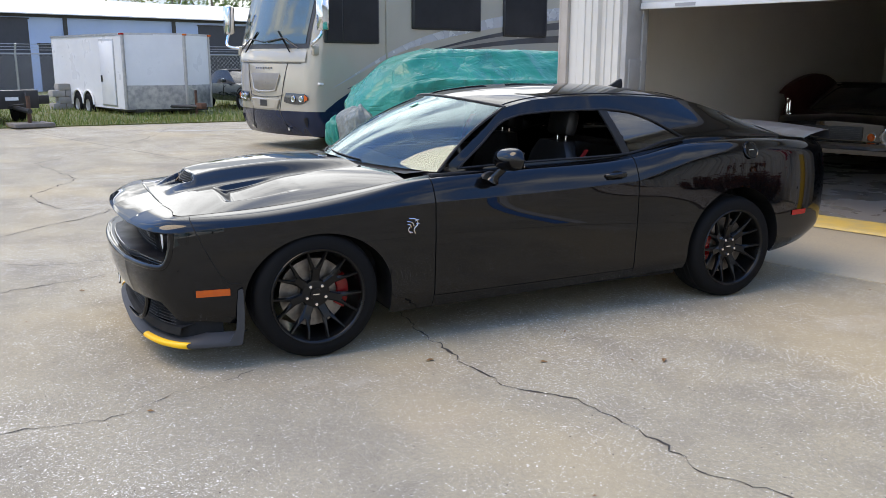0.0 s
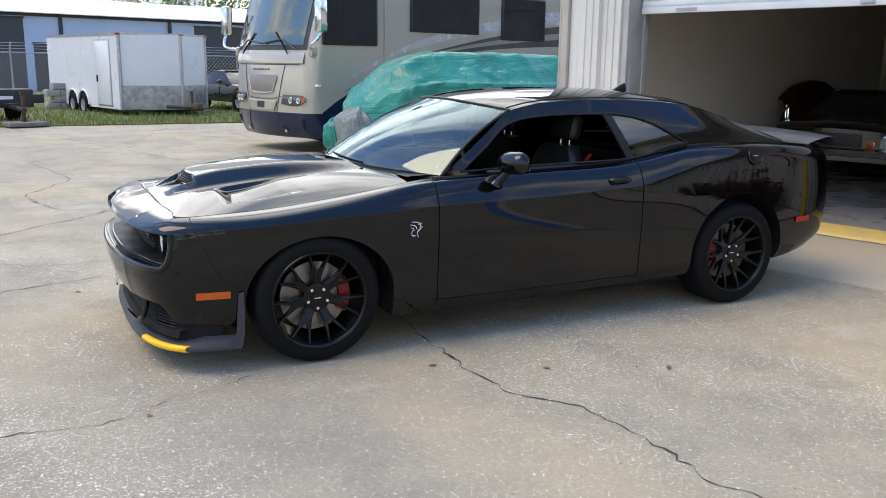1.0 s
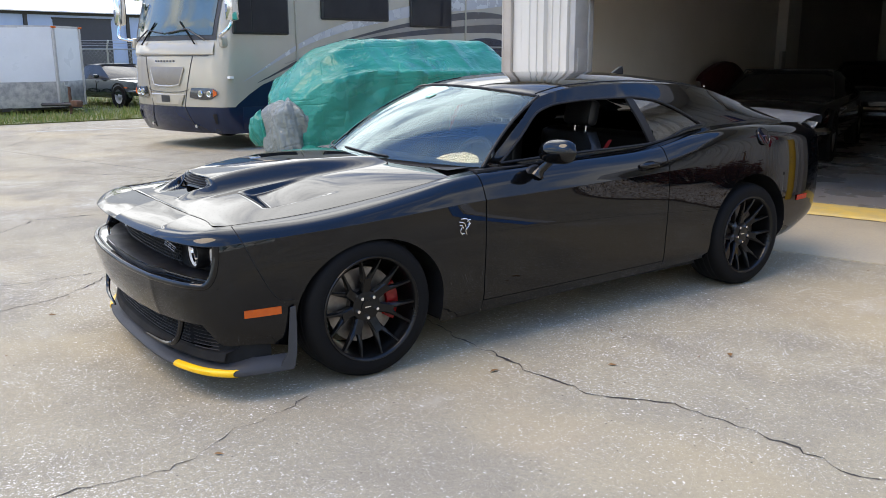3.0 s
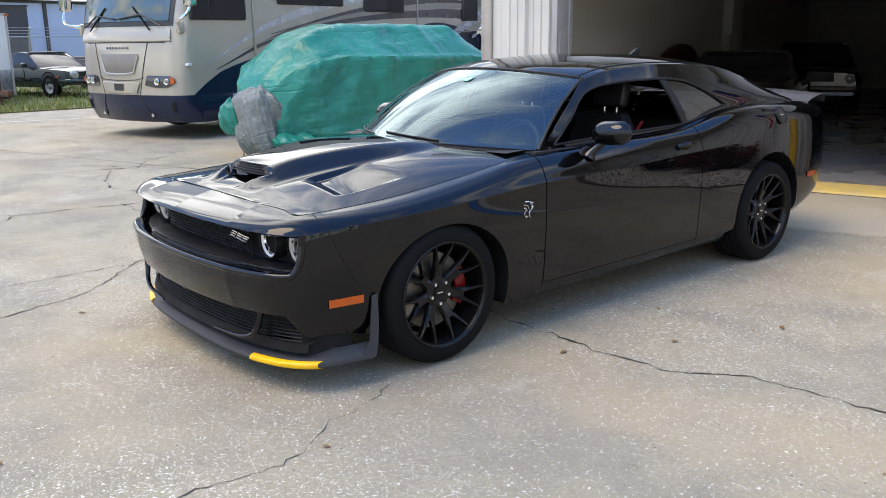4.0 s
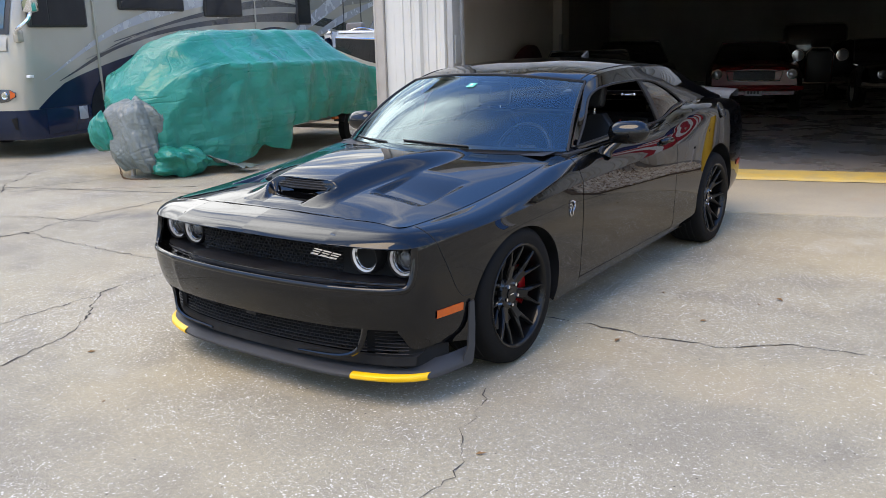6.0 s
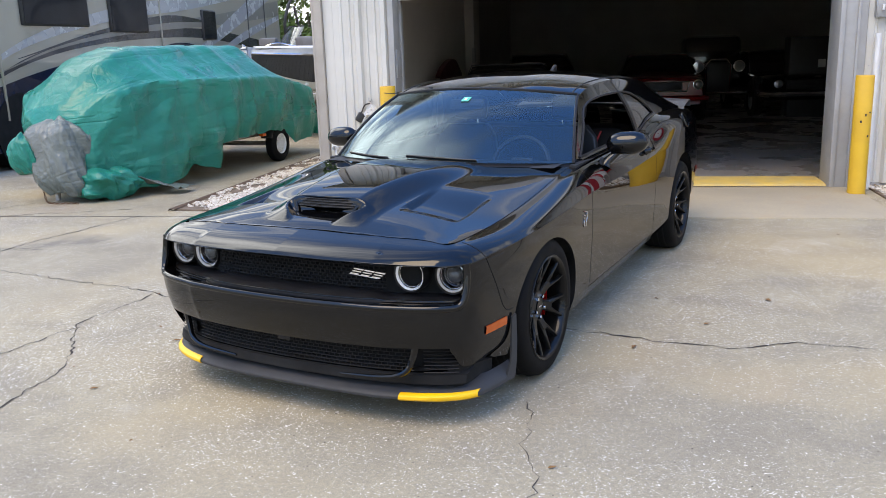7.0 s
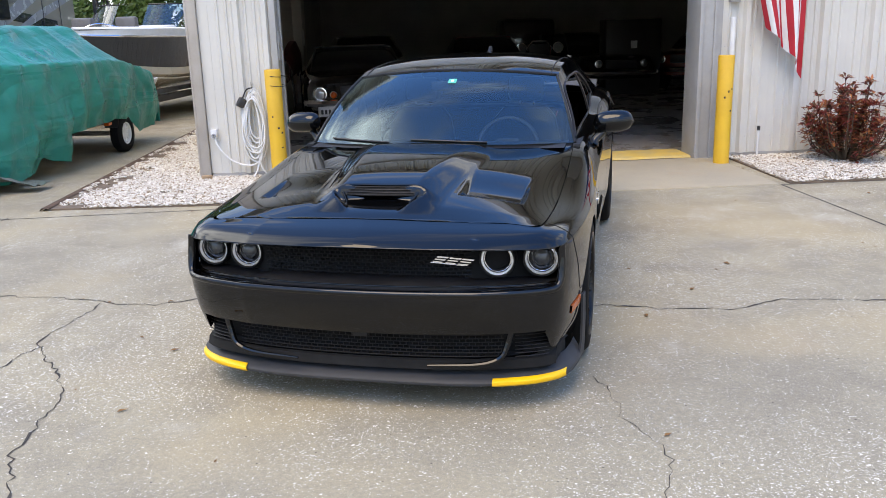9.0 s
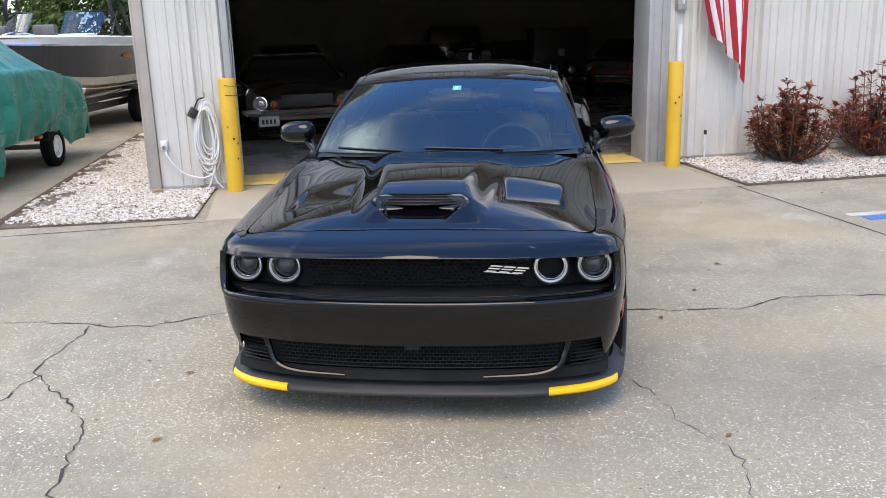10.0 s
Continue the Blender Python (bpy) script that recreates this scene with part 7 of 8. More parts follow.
for sgn in (-1, 1):
    part("rail", boxed(sgn * 0.62 - 0.04, sgn * 0.62 + 0.04, 0.9, 4.9, 0.40, 0.50, bev=0.008), M_STEEL, bt)
    part("tongue", tubed([(sgn * 0.6, 1.0, 0.44), (sgn * 0.05, -0.1, 0.44)], 0.045, 6), M_STEEL, bt)
    m = pose(sgn * 0.87, 3.66, 0.268, 0, 90 * sgn, 0) @ Matrix.Scale(0.81, 4)
    wh = part("wheel", lathed([(0.19, -0.09), (0.22, -0.10), (0.30, -0.09), (0.33, -0.06), (0.33, 0.06), (0.30, 0.09), (0.22, 0.10), (0.19, 0.08), (0.185, -0.08)], 36, m, close=True), M_RUBBER, bt)
    rimp = part("rim", lathed([(0.19, 0.085), (0.175, 0.075), (0.165, 0.04), (0.10, 0.045), (0.075, 0.06), (0.05, 0.065), (0.0, 0.065)], 28, m), M_WHITE, wh)
    for k in range(8):
        part("spoke", boxed(0.09, 0.17, -0.018, 0.018, 0.04, 0.06, bev=0.004), M_WHITE, rimp, at=m @ pose(0, 0, 0, 0, 0, 45 * k))
    part("mudguard", sheeted([[(sgn * (0.86 + dx), 3.66 + 0.32 * math.cos(a), 0.268 + 0.32 * math.sin(a)) for a in span(0.35, math.pi - 0.35, 14)] for dx in (-0.10, 0.09)], thick=0.006), M_BLACKP, bt)
    part("bunk", boxed(sgn * 0.45 - 0.05, sgn * 0.45 + 0.05, 1.6, 4.9, 0.50, 0.58, bev=0.01), M_BLACKP, bt)
for yy in (1.2, 3.0, 4.8):
    part("cross_member", boxed(-0.65, 0.65, yy - 0.03, yy + 0.03, 0.41, 0.48, bev=0.006), M_STEEL, bt)
part("axle", tubed([(-0.84, 3.66, 0.27), (0.84, 3.66, 0.27)], 0.035, 8), M_STEEL, bt)
part("side_light", boxed(0.86, 0.93, 3.14, 3.24, 0.43, 0.47, bev=0.006), M_AMBER, bt)
part("hull", sheeted([[(v * w, u, z) for v, z in ((-0.95, 0.95), (-0.8, 0.70), (0.0, 0.58), (0.8, 0.70), (0.95, 0.95))] for u, w in ((0.5, 0.3), (1.5, 0.8), (3.0, 1.0), (5.0, 1.0))], thick=0.02), M_WHITE, bt, "white boat hull under the cover")
part("jack", tubed([(0.0, -0.05, 0.02), (0.0, -0.05, 0.6)], 0.03, 8), M_STEEL, bt)
# safety chain to the ground
ch = spline([(-0.10, -0.12, 0.42), (-0.09, -0.16, 0.22), (-0.06, -0.18, 0.05), (0.05, -0.20, 0.012), (0.35, -0.15, 0.012)], 24)
for i, p in enumerate(ch):
    d = (ch[min(i + 1, 23)] - ch[max(i - 1, 0)]).normalized()
    mm = Matrix.Translation(p) @ d.to_track_quat("X", "Z").to_matrix().to_4x4() @ pose(0, 0, 0, 90 * (i % 2))
    part("chain_link", tubed([(0.022 * math.cos(a), 0.012 * math.sin(a), 0) for a in span(0, 2 * math.pi, 11)], 0.0045, 5), surf("rusty_chain", (0.16, 0.09, 0.05), (0.1, 0.06, 0.04), 0.7, 0.5), bt, at=mm)

# ---------- open bow sports boat behind ----------
M_HULLB = surf("black_gelcoat", (0.012, 0.012, 0.013), (0.02, 0.02, 0.02), 0.12, 0.0, 2.0, 50.0, 0.0, 0.8)
M_HULLC = surf("cream_gelcoat", (0.62, 0.56, 0.45), (0.54, 0.48, 0.38), 0.25, 0.0, 2.0, 50.0, 0.0, 0.5)
sb = thing("sports_boat", "black and cream open bow boat with a wake tower", "boat", pose(-9.75, 13.75, 0, 0, 0, -11))
LB = 7.0
bb = curve1([(0, 0.04), (0.4, 0.50), (1.0, 0.86), (2.0, 1.14), (3.5, 1.24), (6.6, 1.20)])
keel = curve1([(0, 1.25), (0.4, 0.85), (1.0, 0.62), (2.2, 0.50), (6.6, 0.48)])
sheer = curve1([(0, 1.66), (2.0, 1.62), (4.5, 1.58), (6.6, 1.52)])


def hull_row(u, z0, z1, n, out=0.0):
    b, k, s = bb(u), keel(u), sheer(u)
    pts = []
    for z in span(z0, z1, n):
        zz = k + (s - k) * z
        f = min(1.0, z / 0.30) ** 0.75 * 0.86 + max(0.0, z - 0.30) * 0.20
        pts.append((b * f + out, u, zz))
    return pts


for sgn in (1, -1):
    for nm, a, b, mt, o in (("lower_hull", 0.0, 0.42, M_HULLC, 0), ("upper_hull", 0.42, 0.92, M_HULLB, 0.004), ("gunwale", 0.92, 1.06, M_WHITE, 0.012)):
        part(nm, sheeted([[(sgn * x, y, z) for x, y, z in hull_row(u, a, b, 8, o)] for u in span(0, LB, 36)]), mt, sb)
    part("chine_strake", tubed([(sgn * (bb(u) * 0.80 + 0.02), u, keel(u) + (sheer(u) - keel(u)) * 0.24) for u in span(0.5, LB, 30)], 0.014, 5), M_HULLC, sb)
    part("rub_rail", tubed([(sgn * (bb(u) * 1.0 + 0.02), u, keel(u) + (sheer(u) - keel(u)) * 0.93) for u in span(0, LB, 30)], 0.018, 6), M_CHROME, sb)
    part("deck", sheeted([[(sgn * bb(u) * f, u, sheer(u) + dz) for f, dz in ((0.99, 0.06), (0.85, 0.10), (0.62, 0.10), (0.60, -0.2))] for u in span(0.05, LB, 30)]), M_WHITE, sb)
    ws = part("windscreen", sheeted([[(sgn * (0.30 + 0.75 * t), 2.1 + 0.55 * t * t + 0.45 * h, 1.70 + 0.46 * h) for t in span(0, 1, 10)] for h in span(0, 1, 5)]), glass("boat_glass", (0.5, 0.56, 0.58)), sb, "curved boat windscreen half")
    part("frame", tubed([(sgn * (0.30 + 0.75 * t), 2.55 + 0.55 * t * t, 2.16) for t in span(0, 1, 10)] + [(sgn * 1.05, 2.65, 1.70)], 0.014, 6), M_BLACKP, ws)
    part("tower_leg", tubed(spline([(sgn * 1.08, 3.2, 1.65), (sgn * 1.0, 2.9, 2.2), (sgn * 0.92, 3.1, 2.75), (sgn * 0.7, 3.3, 2.95)], 16), 0.035, 8), M_BLACKP, sb)
    part("tower_leg", tubed([(sgn * 1.08, 3.8, 1.65), (sgn * 0.95, 3.25, 2.6)], 0.028, 8), M_BLACKP, sb)
    st_ = part("bow_cushion", boxed(sgn * 0.42 - 0.20, sgn * 0.42 + 0.20, 1.25, 1.42, 1.62, 1.92, bev=0.05), surf("grey_vinyl", (0.16, 0.155, 0.15), (0.12, 0.115, 0.11), 0.5), sb, "grey bow seat backrest")
    part("helm_pod", boxed(sgn * 0.55 - 0.38, sgn * 0.55 + 0.38, 1.85, 2.35, 1.55, 1.76, bev=0.06), M_WHITE, sb)
    part("bow_rail", tubed(spline([(sgn * 0.12, 0.15, 1.70), (sgn * 0.38, 0.35, 1.80), (sgn * 0.62, 0.75, 1.72)], 12), 0.012, 6), M_CHROME, sb)
part("tower_bar", tubed([(-0.7, 3.3, 2.95), (0.7, 3.3, 2.95)], 0.035, 8), M_BLACKP, sb)
part("cockpit_floor", boxed(-0.7, 0.7, 0.8, 6.3, 1.0, 1.05), M_WHITE, sb)
part("registration_bars", boxed(1.155, 1.165, 2.8, 3.25, 1.30, 1.36), surf("orange_marking", (0.6, 0.12, 0.03), None, 0.5), sb, at=pose(0.02, 0, 0))
part("bow_light", lathed([(0.04, 0), (0.03, 0.02), (0, 0.025)], 12, pose(0.86, 1.25, 1.42, 0, 90, 0)), M_CHROME, sb)
t2 = thing("boat_trailer", "black two-axle boat trailer under the sports boat", "trailer", pose(-9.75, 13.75, 0, 0, 0, -11))
for sgn in (1, -1):
    part("rail", boxed(sgn * 0.75 - 0.05, sgn * 0.75 + 0.05, 0.6, 6.4, 0.36, 0.48, bev=0.01), M_BLACKP, t2)
    part("bunk", boxed(sgn * 0.50 - 0.05, sgn * 0.50 + 0.05, 1.6, 6.2, 0.47, 0.56, bev=0.01), surf("grey_carpet", (0.2, 0.2, 0.2), None, 0.9), t2)
    for yy in (3.6, 4.4):
        part("wheel", lathed([(0.19, -0.09), (0.30, -0.09), (0.33, -0.06), (0.33, 0.06), (0.30, 0.09), (0.19, 0.085), (0.0, 0.06)], 28, pose(sgn * 1.05, yy, 0.33, 0, 90 * sgn, 0)), M_RUBBER, t2)
    part("step_fender", boxed(sgn * 1.05 - 0.14, sgn * 1.05 + 0.14, 3.2, 4.8, 0.68, 0.74, bev=0.02), M_BLACKP, t2)
for yy in (1.0, 3.2, 5.6):
    part("cross_member", boxed(-0.8, 0.8, yy - 0.04, yy + 0.04, 0.36, 0.44, bev=0.008), M_STEEL, t2)
part("tongue", boxed(-0.05, 0.05, -0.9, 1.0, 0.36, 0.46, bev=0.01), M_BLACKP, t2)
# ---------- lawn edge, trailers, fence and blue building beyond the yard ----------
lawn_edge = [(-23.2, -30.0), (-21.75, 5.9), (-21.05, 8.6), (-20.25, 11.4), (-19.2, 15.5), (-17.6, 40.0)]
single("lawn", prismed(lawn_edge + [(-60.0, 40.0), (-60.0, -30.0)], -0.05, 0.03), surf("lawn_soil", (0.10, 0.13, 0.035), (0.17, 0.16, 0.07), 0.95, 0.0, 0.8, 30.0, 0.3), "patchy green lawn strip beyond the concrete", "lawn", kind="structure")
rng = random.Random(21)
edge_x = curve1([(y, x) for x, y in lawn_edge])
gv, gf = [], []
for k in range(15000):
    y = rng.uniform(2.0, 19.0)
    x = edge_x(y) + 0.05 - rng.random() ** 1.6 * 11.0
    h = rng.uniform(0.05, 0.16) * (1.4 if rng.random() < 0.06 else 1)
    a = rng.uniform(0, 3.14)
    dx, dy = 0.014 * math.cos(a), 0.014 * math.sin(a)
    lx, ly = rng.uniform(-0.05, 0.05), rng.uniform(-0.05, 0.05)
    i = len(gv)
    gv += [(x - dx, y - dy, 0.02), (x + dx, y + dy, 0.02), (x + lx, y + ly, 0.03 + h)]
    gf.append((i, i + 1, i + 2))
me = bpy.data.meshes.new("grass")
me.from_pydata(gv, [], gf)


def island_mat(name, cols, rough=0.6, translucent=0.0):
    m, nt, b = nodes_of(name)
    g = nt.nodes.new("ShaderNodeNewGeometry")
    r = g.outputs["Random Per Island"]
    col = cols[0]
    for k, c in enumerate(cols[1:], 1):
        col = blend(nt, remap(nt, r, (k - 0.6) / len(cols), (k + 0.4) / len(cols)), col, c)
    link(nt, col, b.inputs["Base Color"])
    b.inputs["Roughness"].default_value = rough
    if translucent:
        b.inputs["Subsurface Weight"].default_value = 0.0
        tr = nt.nodes.new("ShaderNodeBsdfTranslucent")
        if isinstance(col, tuple):
            tr.inputs[0].default_value = (*col, 1)
        else:
            link(nt, col, tr.inputs[0])
        mx = nt.nodes.new("ShaderNodeMixShader")
        mx.inputs[0].default_value = translucent
        out = nt.nodes["Material Output"]
        link(nt, b.outputs[0], mx.inputs[1])
        link(nt, tr.outputs[0], mx.inputs[2])
        link(nt, mx.outputs[0], out.inputs["Surface"])
    return m


me.materials.append(island_mat("grass_blades", [(0.10, 0.16, 0.03), (0.17, 0.22, 0.05), (0.26, 0.25, 0.09)], 0.7, 0.3))
tagged(new("grass", me), "short green and straw-coloured grass blades", "grass", kind="stuff")
# faded white line on the far concrete
single("white_parking_line", boxed(-2.2, 2.2, -0.05, 0.05, 0.001, 0.005), bpy.data.materials["white_road_paint"], "worn white parking line painted on concrete", "road marking", pose(-17.6, 10.6, 0, 0, 0, 62), kind="structure")

# enclosed cargo trailer with a V nose
M_TRW = surf("white_trailer_skin", (0.72, 0.73, 0.73), (0.62, 0.63, 0.63), 0.32, 0.0, 0.9, 40.0, 0.0, 0.3)
M_TRSH = surf("scratched_aluminium_guard", (0.50, 0.51, 0.53), (0.20, 0.22, 0.24), 0.35, 0.8, 5.0, 25.0, 0.05)
ct = thing("cargo_trailer", "white enclosed cargo trailer with a V nose", "trailer", pose(-24.0, 11.5, -0.10))
HW = 1.33
box_plan = [(-5.7, -HW), (0.0, -HW), (0.62, 0.25), (0.0, HW), (-5.7, HW)]
part("body", prismed(box_plan, 0.30, 2.40), M_TRW, ct, "dented white metal skin", smooth=0)
part("roof_trim", prismed([(x * 1.006 - 0.005, y * 1.015) for x, y in box_plan], 2.38, 2.44), M_STEEL, ct, smooth=0)
for a, b in (((0.0, -HW), (0.62, 0.25)), ((0.62, 0.25), (0.0, HW))):
    av, bv = Vector((*a, 0)), Vector((*b, 0))
    n = (bv - av).cross(Vector((0, 0, 1))).normalized()
    n = n if n.x > 0 else -n
    part("stone_guard", sheeted([[tuple(av.lerp(bv, t) + n * 0.012 + Vector((0, 0, z))) for t in span(0.02, 0.98, 8)] for z in (0.30, 0.62, 0.98)]), M_TRSH, ct, "scuffed metal stone guard", smooth=0)
for x, y in ((0.0, -HW), (0.62, 0.25), (0.0, HW)):
    part("corner_trim", lathed([(0.0, 0.30), (0.05, 0.30), (0.05, 2.40), (0.0, 2.40)], 10, pose(x * 0.985, y * 0.985, 0)), M_STEEL, ct)
    part("clearance_light", boxed(-0.07, 0.07, -0.05, 0.05, 2.38, 2.43, bev=0.006), M_REDLENS if y < 0 else M_AMBER, ct, at=pose(x, y, 0))
door = part("side_door", boxed(-1.62, -0.62, -HW - 0.03, -HW, 0.40, 2.22, bev=0.008), M_TRW, ct)
part("frame", boxed(-1.66, -0.58, -HW - 0.015, -HW + 0.01, 0.36, 2.28, bev=0.004), M_STEEL, door)
part("latch", boxed(-1.56, -1.50, -HW - 0.06, -HW - 0.03, 1.05, 1.25, bev=0.008), M_BLACKP, door)
for xw in (-2.75, -3.62):
    for sgn in (-1, 1):
        w_ = part("wheel", lathed([(0.0, -0.1), (0.30, -0.09), (0.33, -0.06), (0.33, 0.06), (0.30, 0.09), (0.20, 0.09), (0.19, 0.07)], 32, pose(xw, sgn * (HW - 0.02), 0.33, -90 * sgn, 0, 0)), M_RUBBER, ct)
        part("rim", lathed([(0.19, 0.075), (0.15, 0.05), (0.06, 0.055), (0.0, 0.06)], 24, pose(xw, sgn * (HW - 0.02), 0.33, -90 * sgn, 0, 0)), M_STEEL, w_)
    part("fender_trim", tubed([(xw + 0.43 * math.cos(a), -HW - 0.03, 0.36 + 0.42 * math.sin(a)) for a in span(0.0, math.pi, 18)], 0.03, 6), M_WHITE, ct)
    # near-black disc on the flat side stands for a shaded arch
    part("arch_recess", lathed([(0.0, 0.0), (0.41, 0.0), (0.41, 0.008), (0.0, 0.008)], 28, pose(xw, -HW, 0.36, 90, 0, 0)), M_GAP, ct)
for sgn in (-1, 1):
    part("drawbar", tubed([(-0.6, sgn * 0.6, 0.36), (1.45, 0.25, 0.40)], 0.05, 6), M_BLACKP, ct)
part("coupler", boxed(1.30, 1.62, 0.16, 0.34, 0.34, 0.50, bev=0.02), surf("rusty_steel", (0.16, 0.075, 0.045), (0.09, 0.05, 0.035), 0.8, 0.3), ct)
part("tongue_jack", tubed([(1.15, 0.25, 0.02), (1.15, 0.25, 0.85)], 0.04, 8), bpy.data.materials["rusty_steel"], ct)
part("jack_crank", tubed([(1.15, 0.25, 0.86), (1.15, 0.12, 0.90), (1.15, 0.12, 1.0)], 0.018, 6), M_STEEL, ct)
part("frame", boxed(-5.6, 0.2, -1.1, 1.1, 0.22, 0.31), M_BLACKP, ct)
part("spare_wheel", lathed([(0.1, -0.1), (0.33, -0.08), (0.33, 0.08), (0.1, 0.1)], 24, pose(-0.3, 0.2, 0.33, 90, 0, 0)), M_RUBBER, ct)

# low black flatbed trailer on a timber block
fb = thing("flatbed_trailer", "black flatbed trailer nose resting on a timber block", "trailer", pose(-22.5, 6.55, 0))
part("headboard", boxed(-0.25, 0.25, -2.2, 0.72, 0.42, 0.86, bev=0.01), M_BLACKP, fb)
part("side_beam", boxed(-0.3, -0.15, 0.4, 1.1, 0.50, 0.72, bev=0.01), M_BLACKP, fb)
part("bed", boxed(-6.5, -0.25, -2.2, 0.4, 0.50, 0.62, bev=0.01), M_BLACKP, fb)
part("drawbar", tubed([(0.2, 0.15, 0.45), (1.2, 0.2, 0.40)], 0.06, 6), M_BLACKP, fb)
part("jack_leg", tubed([(0.95, 0.25, 0.10), (0.95, 0.25, 0.75)], 0.05, 8), surf("rusty_steel_dark", (0.11, 0.06, 0.04), None, 0.8, 0.3), fb)
part("jack_foot", boxed(0.55, 1.35, -0.2, 0.7, 0.03, 0.12, bev=0.01), surf("grey_timber_block", (0.20, 0.18, 0.155), (0.14, 0.125, 0.11), 0.9), fb)
part("wheel", lathed([(0.1, -0.1), (0.36, -0.1), (0.38, 0.0), (0.36, 0.1), (0.1, 0.1)], 24, pose(-0.9, 0.55, 0.38, 90, 0, 0)), M_RUBBER, fb)
part("label_plate", boxed(0.252, 0.256, -0.05, 0.25, 0.62, 0.70), M_WHITE, fb)
part("hose", tubed(spline([(0.27, 0.4, 0.8), (0.6, 0.35, 0.5), (0.9, 0.2, 0.55), (0.3, 0.0, 0.5)], 20), 0.02, 6), M_BLACKP, fb)

# grey block stack
blk = thing("block_stack", "stack of grey concrete blocks behind the trailer", "concrete blocks", pose(-28.5, 9.6, 0.03))
for k in range(4):
    for j in range(4):
        part("block", boxed(-0.2, 0.2, j * 0.41 + (0.2 if k % 2 else 0), j * 0.41 + 0.395 + (0.2 if k % 2 else 0), k * 0.205, k * 0.205 + 0.195, bev=0.01), surf("grey_block", (0.36, 0.34, 0.31), (0.28, 0.27, 0.25), 0.9, 0.0, 5.0, 60.0, 0.2, random_tint=0.4), blk)

# chain-link fence
fe = thing("chainlink_fence", "chain-link fence with barbed top wires", "fence", pose(-33.0, 0, 0))
for k in range(13):
    y = -2.0 + 3.0 * k
    pst = part("post", tubed([(0, y, 0), (0, y, 1.85), (0.12, y, 2.15)], 0.035, 8), M_STEEL, fe)
part("top_rail", tubed([(0, -4, 1.80), (0, 36, 1.80)], 0.03, 6), M_STEEL, fe)
for z in (1.93, 2.03, 2.13):
    part("barbed_wire", tubed([(0.03 + (z - 1.85) * 0.4, -4, z), (0.03 + (z - 1.85) * 0.4, 36, z)], 0.010, 4), M_STEEL, fe)
vs_, fs_ = [], []
for k in range(-10, 240):
    for sl in (1, -1):
        y0 = -4 + k * 0.17
        i = len(vs_)
        y1 = y0 + sl * 1.75
        vs_ += [(0, y0 - 0.008, 0.03), (0, y0 + 0.008, 0.03), (0, y1 + 0.008, 1.78), (0, y1 - 0.008, 1.78)]
        fs_.append((i, i + 1, i + 2, i + 3))
me = bpy.data.meshes.new("mesh")
me.from_pydata(vs_, [], fs_)
me.materials.append(M_STEEL)
ob = new("wire_mesh", me)
ob.parent = fe
tagged(ob, "woven wire mesh", kind="stuff")

# long blue metal building
M_BLUE = surf("pale_blue_metal", (0.42, 0.52, 0.70), (0.36, 0.46, 0.64), 0.5, 0.0, 0.6, 20.0)
bl = thing("blue_building", "long pale blue metal building with a white roof", "building", pose(-45.0, 1.5, 0))
part("wall", boxed(-12, 0, -14, 62, 0, 3.72), M_BLUE, bl)
part("eave_band", boxed(-0.2, 0.06, -14, 62, 3.62, 3.80), surf("dark_bronze_trim", (0.04, 0.037, 0.035), None, 0.5), bl)
part("roof", sheeted([[(0.35, y, 3.80), (-7, y, 5.0), (-14, y, 3.9)] for y in span(-14.5, 62.5, 60)], thick=0.05), surf("white_standing_seam", (0.78, 0.79, 0.80), (0.7, 0.71, 0.72), 0.35), bl)
for k in range(14):
    part("downpipe", boxed(0.0, 0.10, 14.5 + 5.75 * (k - 4) - 0.09, 14.5 + 5.75 * (k - 4) + 0.09, 0, 3.62), bpy.data.materials["dark_bronze_trim"], bl)
for y0, y1, h in ((9.6, 12.75, 3.5), (13.15, 14.1, 2.30), (21.7, 25.0, 3.42), (30.0, 34.0, 3.4), (-2.0, 3.0, 3.4), (40.0, 44.0, 3.4)):
    # flat dark panel on the wall stands for the unlit opening
    d_ = part("door", boxed(-0.05, 0.02, y0, y1, 0, h), surf("doorway_shade", (0.035, 0.038, 0.045), (0.05, 0.05, 0.06), 0.5), bl, "dark panel standing for a shaded door opening")
    part("frame", boxed(0.0, 0.05, y0 - 0.06, y1 + 0.06, h, h + 0.08), bpy.data.materials["dark_bronze_trim"], d_)


# trees
M_BARK = surf("grey_bark", (0.12, 0.10, 0.08), (0.07, 0.06, 0.05), 0.9, 0.0, 8.0, 60.0, 0.4)
M_LEAF = island_mat("tree_leaves", [(0.045, 0.09, 0.018), (0.08, 0.145, 0.03), (0.13, 0.20, 0.05)], 0.55, 0.3)


